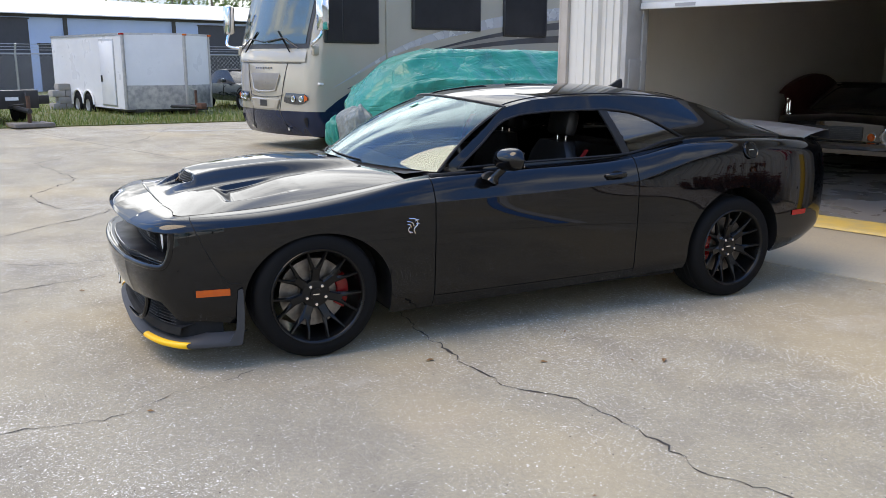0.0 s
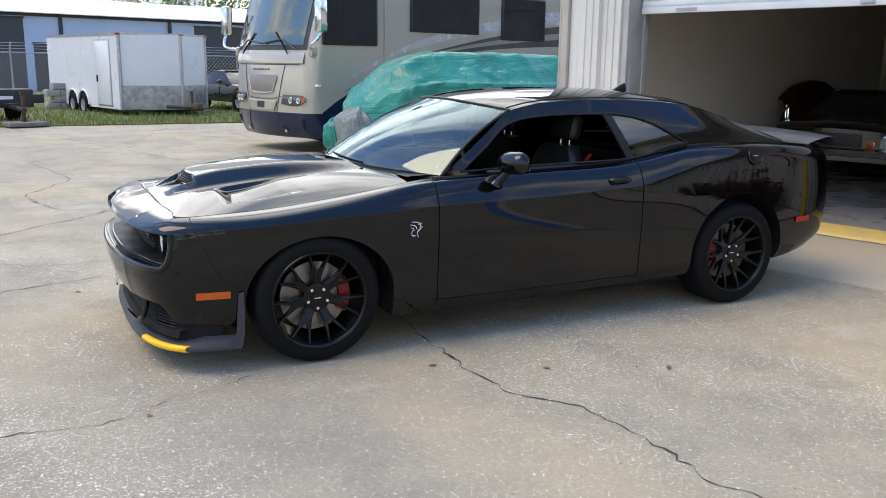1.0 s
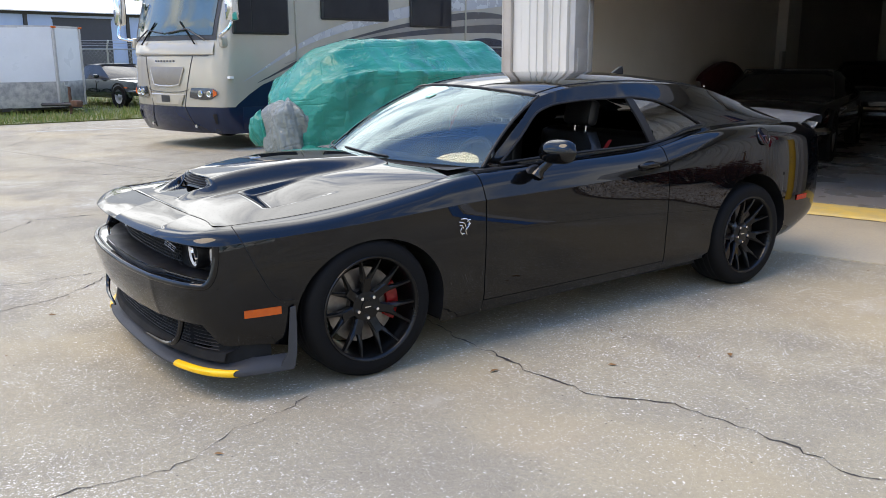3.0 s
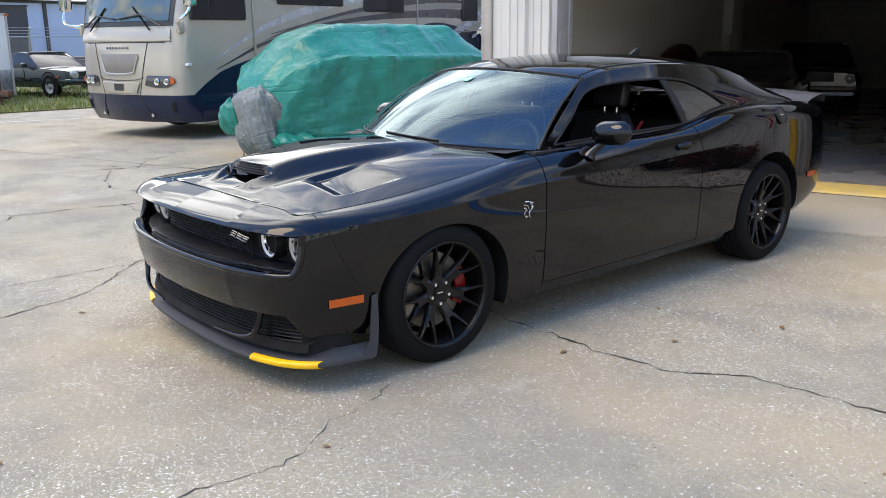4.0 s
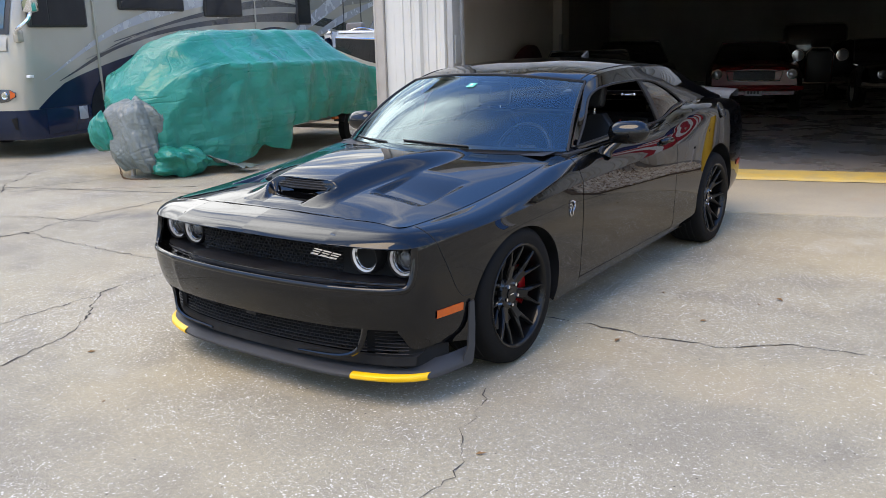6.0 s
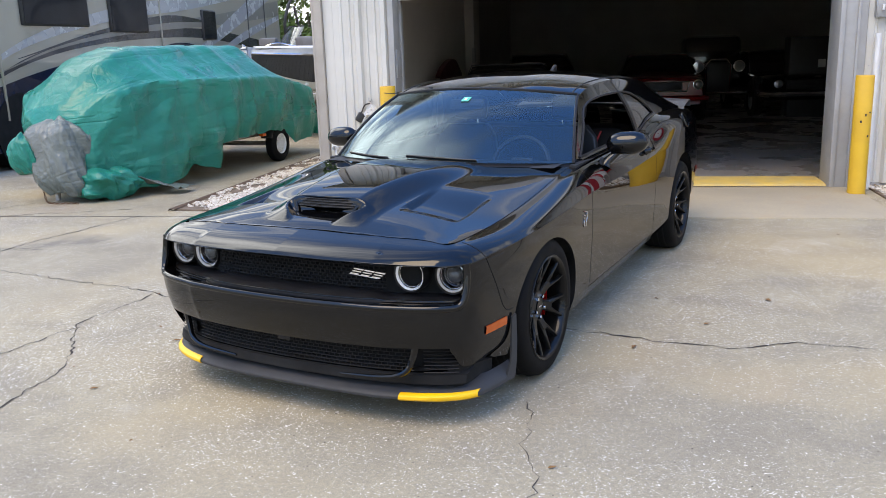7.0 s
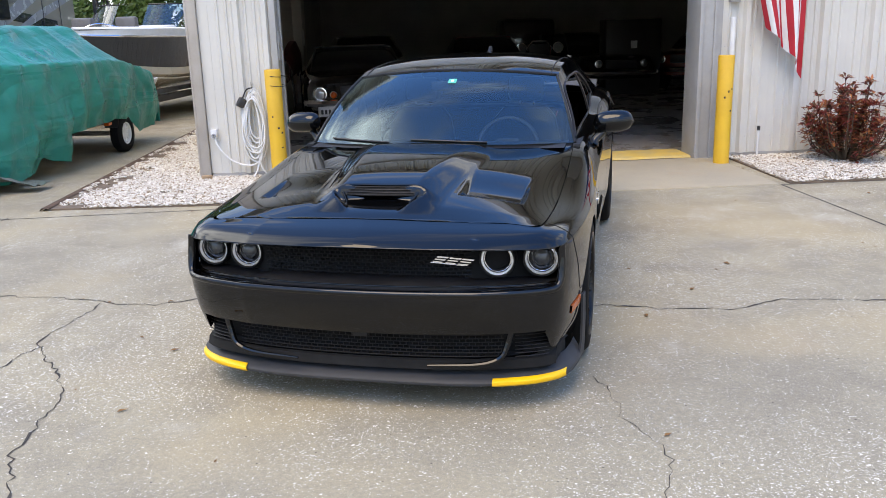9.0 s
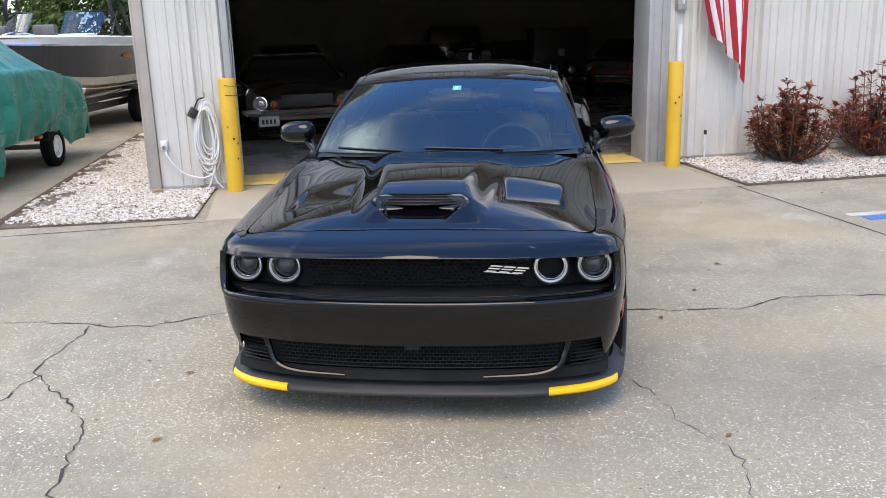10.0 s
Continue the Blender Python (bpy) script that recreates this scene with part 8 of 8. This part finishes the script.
def tree(x, y, h, r, seed, count=3600, label="broad leafy green tree", low=0.55):
    rng = random.Random(seed)
    o = thing("tree", label, "tree", pose(x, y, 0))
    top = Vector((rng.uniform(-0.4, 0.4), rng.uniform(-0.4, 0.4), h * 0.62))
    bm = tubed(spline([(0, 0, -0.1), (0.1, 0.05, h * 0.3), top], 8), [0.035 * h * (1 - 0.09 * k) * 0.7 for k in range(8)], 10)
    tips = []
    for k in range(9 if low > 0.3 else 18):
        a = k * 2.4 + rng.random()
        e = Vector((math.cos(a) * r * rng.uniform(0.5, 0.95), math.sin(a) * r * rng.uniform(0.5, 0.95), h * rng.uniform(low, 0.95)))
        s = Vector((0.05, 0.02, h * rng.uniform(0.5 * low, 0.9 * low)))
        tube(bm, spline([s, s.lerp(e, 0.5) + Vector((0, 0, -0.2)), e], 6), [0.012 * h * (1 - k2 * 0.15) for k2 in range(6)], 6)
        tips.append(e)
    part("trunk", bm, M_BARK, o)
    clumps = [(t + Vector((rng.uniform(-1, 1), rng.uniform(-1, 1), rng.uniform(-0.6, 0.8))) * r * 0.28, r * rng.uniform(0.22, 0.42)) for t in tips for _ in range(3)]
    vs, fs = [], []
    for _ in range(count):
        c, cr = rng.choice(clumps)
        d = Vector((rng.gauss(0, 1), rng.gauss(0, 1), rng.gauss(0, 0.75))).normalized() * cr * rng.random() ** 0.4
        p = c + d
        n = Vector((rng.gauss(0, 1), rng.gauss(0, 1), rng.gauss(0.6, 1))).normalized()
        u = n.orthogonal().normalized()
        v = n.cross(u)
        s = rng.uniform(0.06, 0.14) * (0.6 + h / 14)
        i = len(vs)
        vs += [tuple(p - u * s), tuple(p + v * s * 0.5), tuple(p + u * s), tuple(p - v * s * 0.5)]
        fs.append((i, i + 1, i + 2, i + 3))
    m2 = bpy.data.meshes.new("crown")
    m2.from_pydata(vs, [], fs)
    m2.materials.append(M_LEAF)
    cr_ = new("crown", m2)
    cr_.parent = o
    return o


for k, (x, y, h, r) in enumerate(((-62, 29, 8.5, 3.6), (-64, 34.5, 9.5, 4.2), (-60, 42, 8.8, 3.8))):
    tree(x, y, h, r, 40 + k, 2600)
for k, (x, y, h, r) in enumerate(((-16.5, 29, 4.4, 2.3), (-13.6, 28, 4.8, 2.4), (-10.8, 28.5, 4.5, 2.4), (-8.2, 29.5, 4.7, 2.4), (-5.8, 31, 5.0, 2.4))):
    tree(x, y, h, r, 60 + k, 20000, "dense leafy green shrub behind the boats", 0.05)

# unseen trees behind the camera, added as a dark band in reflections
for k in range(9):
    tree(-24 + k * 7.5, -31 - 3 * math.sin(k * 2.1), 6.6 + 1.4 * math.sin(k * 1.7), 3.6, 70 + k, 1100)
for k in range(4):
    tree(30 + 2 * math.sin(k * 2.0), -22 + k * 7.8, 6.8 + math.sin(k * 2.6), 3.4, 90 + k, 1100)
# ---------- planting and flag at the wall ----------
M_CROTON = island_mat("croton_leaves", [(0.15, 0.026, 0.028), (0.26, 0.042, 0.036), (0.34, 0.075, 0.042), (0.08, 0.062, 0.03), (0.48, 0.18, 0.06), (0.16, 0.045, 0.038)], 0.36, 0.12)


def croton(x, y, h, r, seed):
    rng = random.Random(seed)
    o = thing("croton_bush", "bushy croton with dark red and orange leaves", "bush", pose(x, y, 0.015), group="crotons along the wall")
    bm = bmesh.new()
    vs, fs = [], []
    for k in range(64):
        a = rng.uniform(0, 6.28)
        rr = r * (0.10 + 1.05 * rng.random())
        hh = h * (0.30 + 0.70 * rng.random()) * (1.0 - 0.26 * (rr / r) ** 2)
        tip = Vector((rr * math.cos(a), rr * math.sin(a), hh))
        base = Vector((0.10 * math.cos(a) * rng.random(), 0.10 * math.sin(a) * rng.random(), 0.0))
        path = spline([base, base.lerp(tip, 0.5) + Vector((0.25 * (tip.x - base.x), 0.25 * (tip.y - base.y), -0.06)), tip], 9)
        tube(bm, path, [0.010 - 0.0008 * i for i in range(9)], 5)
        for i in range(3, 9):
            n_l = (3, 5, 7, 9, 12, 16)[i - 3]
            for j in range(n_l):
                p = path[i] + Vector((rng.gauss(0, 0.012), rng.gauss(0, 0.012), rng.gauss(0, 0.012)))
                la = rng.uniform(0, 6.28)
                up = rng.uniform(-0.25, 0.95) if i < 8 else rng.uniform(0.1, 1.2)
                d = Vector((math.cos(la), math.sin(la), up)).normalized()
                s = d.cross(Vector((0, 0, 1))).normalized()
                w, ln = rng.uniform(0.012, 0.021), rng.uniform(0.06, 0.115)
                dn = s.cross(d)
                if dn.z < 0:
                    dn = -dn
                q = len(vs)
                bend = rng.uniform(0.0, 0.03)
                mid, end = p + d * ln * 0.55, p + d * ln - dn * bend
                vs += [tuple(p), tuple(mid + s * w + dn * 0.004), tuple(end), tuple(mid - s * w + dn * 0.004), tuple(mid - dn * 0.003)]
                fs += [(q, q + 1, q + 4), (q + 1, q + 2, q + 4), (q + 2, q + 3, q + 4), (q + 3, q, q + 4)]
    part("stem", bm, surf("croton_stem", (0.12, 0.085, 0.055), None, 0.8), o)
    m2 = bpy.data.meshes.new("foliage")
    m2.from_pydata(vs, [], fs)
    m2.materials.append(M_CROTON)
    lf = new("foliage", m2)
    lf.parent = o
    return o


croton(0.66, 7.80, 1.00, 0.46, 7)
croton(1.88, 7.86, 1.10, 0.50, 8)
croton(3.2, 7.84, 1.05, 0.46, 9)

# striped flag hanging from a wall staff
fl = thing("flag", "red and white striped flag hanging limp by the wall", "flag", pose(0.0, 8.22, 0))
M_FRED = surf("flag_red_cloth", (0.50, 0.02, 0.035), (0.42, 0.018, 0.03), 0.75, 0.0, 6.0, 150.0, 0.1)
M_FWHT = surf("flag_white_cloth", (0.78, 0.77, 0.75), (0.70, 0.69, 0.67), 0.75, 0.0, 6.0, 150.0, 0.1)
M_FBLU = surf("flag_blue_cloth", (0.02, 0.03, 0.13), None, 0.75, 0.0, 6.0, 150.0, 0.1)
NS = 11


def flag_pt(i, t):
    """i: across the stripes, t: down the cloth."""
    s = i / NS
    bot = 1.50 - 0.53 * s - 0.05 * smooth01(0.85, 1.0, s)
    z = 2.70 + (bot - 2.70) * t
    left = -0.30 + max(0.0, 1.95 - z) * 0.30 + max(0.0, z - 1.95) * 0.10
    x = left + (0.28 - left) * (s + 0.025 * math.sin(s * 17 + t * 3))
    y = 0.055 * math.sin(s * 13 + 1.0 + 1.5 * t) * (0.5 + 0.7 * t) - 0.06 * (1 - t)
    return (x, y, z)


for i in range(NS):
    rows = [[flag_pt(i + k / 4, t) for k in range(5)] for t in span(0.34 if i < 5 else 0.0, 1, 26)]
    part("stripe", sheeted(rows), M_FRED if i % 2 == 0 else M_FWHT, fl, smooth=80)
part("canton", sheeted([[flag_pt(k * 0.25, t) for k in range(21)] for t in span(0, 0.34, 8)]), M_FBLU, fl)
part("staff", tubed([(-0.45, 0.20, 2.45), (0.34, -0.25, 3.0)], 0.013, 8), M_WHITE, fl)
part("bracket", boxed(-0.50, -0.40, 0.14, 0.23, 2.36, 2.54, bev=0.01), M_STEEL, fl)

# dead leaves and bits on the yard
rng = random.Random(77)
leaf_bm = bmesh.new()
lv = [leaf_bm.verts.new(p) for p in ((-0.03, 0, 0.004), (-0.008, 0.014, 0.011), (0.034, 0.003, 0.006), (-0.004, -0.013, 0.009), (0.0, 0.0, 0.003))]
for f in ((0, 1, 4), (1, 2, 4), (2, 3, 4), (3, 0, 4)):
    leaf_bm.faces.new([lv[k] for k in f])
leaf_me = mesh_from("fallen_leaf", leaf_bm, [island_mat("dead_leaf", [(0.16, 0.085, 0.035), (0.24, 0.12, 0.04), (0.10, 0.07, 0.045)], 0.8)], 0)
for k in range(46):
    x, y = rng.uniform(-6.8, 0.6), rng.uniform(0.3, 7.8)
    s = rng.uniform(0.35, 1.0)
    if k == 0:
        x, y, s = -2.23, 4.09, 1.1
    cp = CAR.inverted() @ Vector((x, y, 0))
    if -4.1 < cp.x < 0.95 and abs(cp.y) < 1.0:
        continue
    ob = new("fallen_leaf", leaf_me)
    ob.matrix_basis = pose(x, y, 0.002, 0, 0, rng.uniform(0, 360)) @ Matrix.Scale(s, 4)
    tagged(ob, "small dry brown leaf on the concrete", "leaf", group="dry leaves on the yard")
single("oil_patch", lathed([(0.0, 0.004), (0.05, 0.004), (0.075, 0.003), (0.08, 0.001)], 20, pose(0, 0, 0) @ Matrix.Diagonal((1.3, 0.8, 1, 1))), M_CRACK, "dark pitted spot in the concrete", "stain", pose(-2.62, 0.86, 0), kind="structure")
# ---------- cars inside the dim garage and parked far off ----------
M_DARKSTEEL = surf("dull_trim_steel", (0.06, 0.06, 0.062), None, 0.5, 0.6, 6.0, 60.0)


def simple_car(name, label, m, paint, L=4.7, W=1.8, H=1.32, hood=0.86, nose=0.55, lamps=(), style="classic", group="", top=None):
    """A parked car: skin lofted from stations, cabin with glass, wheels, lamps, bumper and grille; x ahead from mid front."""
    o = thing(name, label, "car", m, group)
    hw = W / 2
    belt = curve1([(0.0, hood - 0.10), (0.15, hood - 0.03), (1.4, hood + 0.02), (3.2, hood + 0.03), (L - 0.3, hood - 0.01), (L, hood - 0.10)])
    wid = curve1([(0.0, hw * 0.86), (0.25, hw * 0.95), (1.2, hw), (3.4, hw), (L - 0.3, hw * 0.95), (L, hw * 0.85)])
    rows = []
    for x in [0.0, 0.02, 0.08, 0.2] + span(0.4, L - 0.4, 22) + [L - 0.2, L - 0.06, L]:
        w, b = wid(x), belt(x)
        low = 0.28 if 0.2 < x < L - 0.2 else 0.36
        rows.append([(-x, s * w * f, z) for s, f, z in ((-1, 0.93, low), (-1, 1.0, low + 0.15), (-1, 0.99, b - 0.16), (-1, 0.93, b - 0.03), (-1, 0.78, b), (-1, 0.4, b + 0.02), (1, 0.0, b + 0.03), (1, 0.4, b + 0.02), (1, 0.78, b), (1, 0.93, b - 0.03), (1, 0.99, b - 0.16), (1, 1.0, low + 0.15), (1, 0.93, low))])
    bm = bmesh.new()
    vv = sheet(bm, rows)
    bm.faces.new(vv[0])
    bm.faces.new(vv[-1][::-1])
    part("body", bm, paint, o, smooth=35)
    x0, x1, x2, x3 = 1.45, 2.15, 3.0, L - 0.7
    cab = []
    for x, f, z in ((x0, 0.86, belt(x0) + 0.01), (x1, 0.70, H - 0.02), ((x1 + x2) / 2, 0.70, H), (x2, 0.68, H - 0.03), (x3, 0.84, belt(x3) + 0.01)):
        cab.append([(-x, s * hw * k, zz) for s, k, zz in ((-1, 0.90, belt(min(x, x3)) - 0.02), (-1, f, z - 0.02), (-1, f * 0.8, z), (1, f * 0.8, z), (1, f, z - 0.02), (1, 0.90, belt(min(x, x3)) - 0.02))])
    part("cabin", sheeted(cab), M_RVTINT, o, "dark glass cabin", smooth=30)
    part("roof", sheeted([[(p[0], p[1] * 1.01, p[2] + 0.008) for p in r[1:5]] for r in cab[1:4]], thick=0.01), top or paint, o, smooth=30)
    part("screen_frame", tubed([(-x0 + 0.01, -hw * 0.86, belt(x0)), (-x1, -hw * 0.71, H - 0.01), (-x1, hw * 0.71, H - 0.01), (-x0 + 0.01, hw * 0.86, belt(x0))], 0.009, 6), M_DARKSTEEL, o)
    for xw in (0.85, L - 1.05):
        for s in (-1, 1):
            mm = pose(-xw, s * (hw - 0.10), 0.33, -90 * s, 0, 0)
            wh = part("wheel", lathed([(0.21, -0.10), (0.31, -0.10), (0.33, -0.07), (0.33, 0.07), (0.31, 0.10), (0.22, 0.105), (0.21, 0.09)], 28, mm), M_RUBBER, o)
            part("rim", lathed([(0.225, 0.095), (0.20, 0.08), (0.10, 0.06), (0.06, 0.085), (0.0, 0.09)], 24, mm), M_STEEL, wh)
            # near-black ring stands for the shade in the arch opening
            part("arch", lathed([(0.335, 0.10), (0.335, 0.136), (0.375, 0.139), (0.375, 0.10)], 24, pose(-xw, s * (hw - 0.14), 0.36, -90 * s, 0, 0)), M_GAP, o)
    part("front_bumper", tubed(spline([(-0.25, -hw * 0.98, 0.48), (0.03, -hw * 0.86, 0.48), (0.07, 0, 0.48), (0.03, hw * 0.86, 0.48), (-0.25, hw * 0.98, 0.48)], 20), 0.055, 8), M_CHROME if style != "sport" else paint, o)
    for y, z, r, mt in lamps:
        lp = part("headlamp", lathed([(r * 1.15, -0.03), (r * 1.15, 0.02), (r * 0.95, 0.025), (r * 0.9, 0.01)], 24, pose(0.0, y, z, 0, 90, 0)), M_CHROME, o)
        part("lens", lathed([(r * 0.92, 0.012), (r * 0.6, 0.03), (0.0, 0.036)], 20, pose(0.0, y, z, 0, 90, 0)), mt, lp)
    gr = part("grille", boxed(-0.02, 0.02, -hw * 0.42, hw * 0.42, nose + 0.02, nose + 0.20, bev=0.01), M_BLACKP, o)
    for k in range(7):
        part("bar", boxed(0.02, 0.028, -hw * 0.40, hw * 0.40, nose + 0.035 + 0.024 * k, nose + 0.040 + 0.024 * k), M_DARKSTEEL, gr)
    return o


PB = surf("deep_black_paint", (0.006, 0.006, 0.007), None, 0.12, 0.0, 3.0, 60.0, 0.0, 1.0)
PR = surf("dark_red_paint", (0.22, 0.008, 0.010), (0.18, 0.007, 0.009), 0.2, 0.0, 3.0, 60.0, 0.0, 0.5)
PO = surf("burnt_orange_paint", (0.20, 0.03, 0.008), None, 0.15, 0.0, 3.0, 60.0, 0.0, 1.0)
PS = surf("silver_green_paint", (0.022, 0.035, 0.034), (0.018, 0.03, 0.03), 0.15, 0.3, 3.0, 60.0, 0.0, 1.0)
PLATE = surf("pale_plate", (0.6, 0.6, 0.6), None, 0.5)


def plate(parent, y, z, w=0.30):
    p_ = part("number_plate", boxed(0.08, 0.09, y - w / 2, y + w / 2, z - 0.075, z + 0.075, bev=0.004), PLATE, parent, "pale plate with plain bars")
    for k in range(4):
        part("bar", boxed(0.09, 0.093, y - w * 0.36 + k * w * 0.19, y - w * 0.36 + k * w * 0.19 + w * 0.12, z - 0.04, z + 0.03), M_BLACKP, p_)


c1 = simple_car("coupe_classic", "black classic coupe with round headlamps in the garage", pose(-4.77, 11.95, 0.03, 0, 0, -90 + 6), PB, 4.75, 1.85, 1.27, 0.86, 0.53, ((-0.71, 0.62, 0.095, M_LAMPGL), (0.71, 0.62, 0.095, M_LAMPGL), (-0.50, 0.60, 0.05, M_AMBER), (0.50, 0.60, 0.05, M_AMBER)))
plate(c1, -0.60, 0.36)
c2 = simple_car("coupe_classic", "dark red classic coupe with a chrome grille in the garage", pose(-2.2, 15.9, 0.03, 0, 0, -90), PR, 4.6, 1.75, 1.30, 0.90, 0.60, ((-0.66, 0.74, 0.085, M_LAMPGL), (0.66, 0.74, 0.085, M_LAMPGL)), style="sport")
part("grille_surround", tubed([(0.03, -0.45, 0.62), (0.03, 0.45, 0.62), (0.03, 0.5, 0.80), (0.03, -0.5, 0.80), (0.03, -0.45, 0.62)], 0.014, 6), M_CHROME, c2)
plate(c2, 0.0, 0.42)
simple_car("coupe_classic", "black old coupe deep in the garage", pose(-4.5, 17.5, 0.03, 0, 0, -80), PB, 4.7, 1.8, 1.35, 0.88, 0.6, ((-0.66, 0.68, 0.085, M_LAMPGL), (0.66, 0.68, 0.085, M_LAMPGL)))
simple_car("roadster", "orange old roadster deep in the garage", pose(2.1, 17.0, 0.03, 0, 0, -125), PO, 4.2, 1.7, 1.25, 0.88, 0.6, ((-0.55, 0.70, 0.08, M_LAMPGL), (0.55, 0.70, 0.08, M_LAMPGL)))
simple_car("coupe_classic", "black old car with a bright bumper in the garage", pose(0.55, 16.6, 0.03, 0, 0, -85), PB, 4.4, 1.65, 1.3, 0.85, 0.55, ((-0.5, 0.68, 0.075, M_LAMPGL), (0.5, 0.68, 0.075, M_LAMPGL)))
# upright old truck: tall radiator shell and free-standing lamps
tk = thing("hot_rod", "black old hot rod with free-standing round lamps", "car", pose(-0.9, 18.2, 0.03, 0, 0, -90))
part("radiator_shell", tubed([(0, -0.24, 0.45), (0, -0.26, 1.02), (0, -0.16, 1.14), (0, 0.16, 1.14), (0, 0.26, 1.02), (0, 0.24, 0.45)], 0.022, 8), M_CHROME, tk)
part("radiator", boxed(-0.06, -0.01, -0.23, 0.23, 0.42, 1.08, bev=0.02), M_BLACKP, tk)
part("engine_hood", boxed(-1.3, -0.06, -0.30, 0.30, 0.5, 1.08, bev=0.08), PB, tk)
part("cab", boxed(-2.6, -1.3, -0.65, 0.65, 0.45, 1.65, bev=0.14), PB, tk)
for s in (-1, 1):
    lp = part("headlamp", lathed([(0.0, -0.14), (0.10, -0.05), (0.125, 0.0), (0.12, 0.02), (0.0, 0.03)], 24, pose(0.05, s * 0.42, 1.0, 0, 90, 0)), M_CHROME, tk)
    part("lens", lathed([(0.108, 0.024), (0.0, 0.034)], 20, pose(0.05, s * 0.42, 1.0, 0, 90, 0)), M_LAMPGL, lp)
    part("fender", tubed(spline([(0.15, s * 0.72, 0.45), (-0.1, s * 0.75, 0.80), (-0.5, s * 0.75, 0.75), (-1.0, s * 0.72, 0.40)], 14), 0.13, 8), PB, tk)
    part("wheel", lathed([(0.2, -0.08), (0.35, -0.07), (0.35, 0.07), (0.2, 0.08)], 24, pose(-0.3, s * 0.72, 0.36, 90, 0, 0)), M_RUBBER, tk)
    part("rear_wheel", lathed([(0.2, -0.1), (0.37, -0.09), (0.37, 0.09), (0.2, 0.1)], 24, pose(-2.5, s * 0.72, 0.38, 90, 0, 0)), M_RUBBER, tk)
part("bumper_bar", tubed([(0.3, -0.7, 0.45), (0.34, 0, 0.45), (0.3, 0.7, 0.45)], 0.03, 8), M_CHROME, tk)
# maroon arched panel stood along the wall on bright stands
pn = thing("arched_panel", "maroon arched hood panel propped on bright stands", "car part", pose(-6.08, 14.15, 0.03))
rows = [[(0.05 * math.sin(math.pi * k / 15) + dx, -1.02 + 2.04 * k / 15, zb + (0.28 * math.sin(math.pi * k / 15) ** 0.7 if top else 0.10 * math.sin(math.pi * k / 15))) for k in range(16)] for dx, zb, top in ((0.0, 0.72, False), (0.08, 0.95, True), (0.02, 1.10, True), (-0.06, 1.11, True))]
part("panel", sheeted(rows, thick=0.02), surf("maroon_satin", (0.075, 0.012, 0.014), None, 0.5), pn)
for yy in (-1.0, -0.92, 1.0, 0.93):
    part("stand", tubed([(0.10, yy, 0.0), (0.06, yy * 0.98, 1.02)], 0.016, 6), M_CHROME, pn)
# small bright wall label deep inside
single("wall_label", boxed(-0.07, 0.07, -0.01, 0.0, -0.08, 0.08, bev=0.004), PLATE, "small white label on a dark cabinet", "label", pose(0.9, 16.9, 1.08))
single("dark_cabinet", boxed(0.3, 1.5, 16.92, 17.5, 0.03, 1.6, bev=0.02), M_BLACKP, "dark steel cabinet in the garage", "cabinet")
# electrical box on the inner wall post
single("junction_box", boxed(-0.03, 0.03, -0.12, 0.12, -0.16, 0.16, bev=0.01), M_SHADEIN, "beige junction box on the inner wall", "junction box", pose(-6.12, 17.4, 1.42))

# far parked cars on the grass
sc = simple_car("sports_car", "dark green soft-top sports car parked on the grass", pose(-23.4, 14.9, 0.03), PS, 4.3, 1.78, 1.27, 0.82, 0.36, ((-0.62, 0.66, 0.11, M_LAMPGL), (0.62, 0.66, 0.11, M_LAMPGL)), "sport", top=M_BLACKP)
part("door_mirror", boxed(-1.95, -1.83, -1.02, -0.86, 0.86, 0.98, bev=0.03), PS, sc)
part("side_marker", boxed(-0.50, -0.36, -0.90, -0.87, 0.58, 0.61, bev=0.004), M_AMBER, sc)
part("door_line", boxed(-2.02, -2.01, -0.895, -0.88, 0.40, 0.80), M_GAP, sc)
part("door_line", boxed(-3.02, -3.01, -0.895, -0.88, 0.40, 0.80), M_GAP, sc)
# lumber pile
lp_ = thing("lumber_pile", "pile of weathered planks on the grass", "lumber", pose(-27.5, 17.6, 0.03, 0, 0, 70))
for k in range(5):
    for j in range(5):
        part("plank", boxed(-1.6 + 0.1 * ((k * 3 + j) % 4), 1.7 - 0.08 * ((k + j) % 3), j * 0.21, j * 0.21 + 0.19, 0.5 + k * 0.12, 0.5 + k * 0.12 + 0.08, bev=0.006), surf("weathered_plank", (0.26, 0.21, 0.16), (0.18, 0.15, 0.12), 0.85, 0.0, 4.0, 50.0, 0.2, random_tint=0.5), lp_)
for x in (-1.3, 0, 1.3):
    part("trestle", boxed(x - 0.05, x + 0.05, 0.0, 1.05, 0.0, 0.5, bev=0.01), M_BLACKP, lp_)
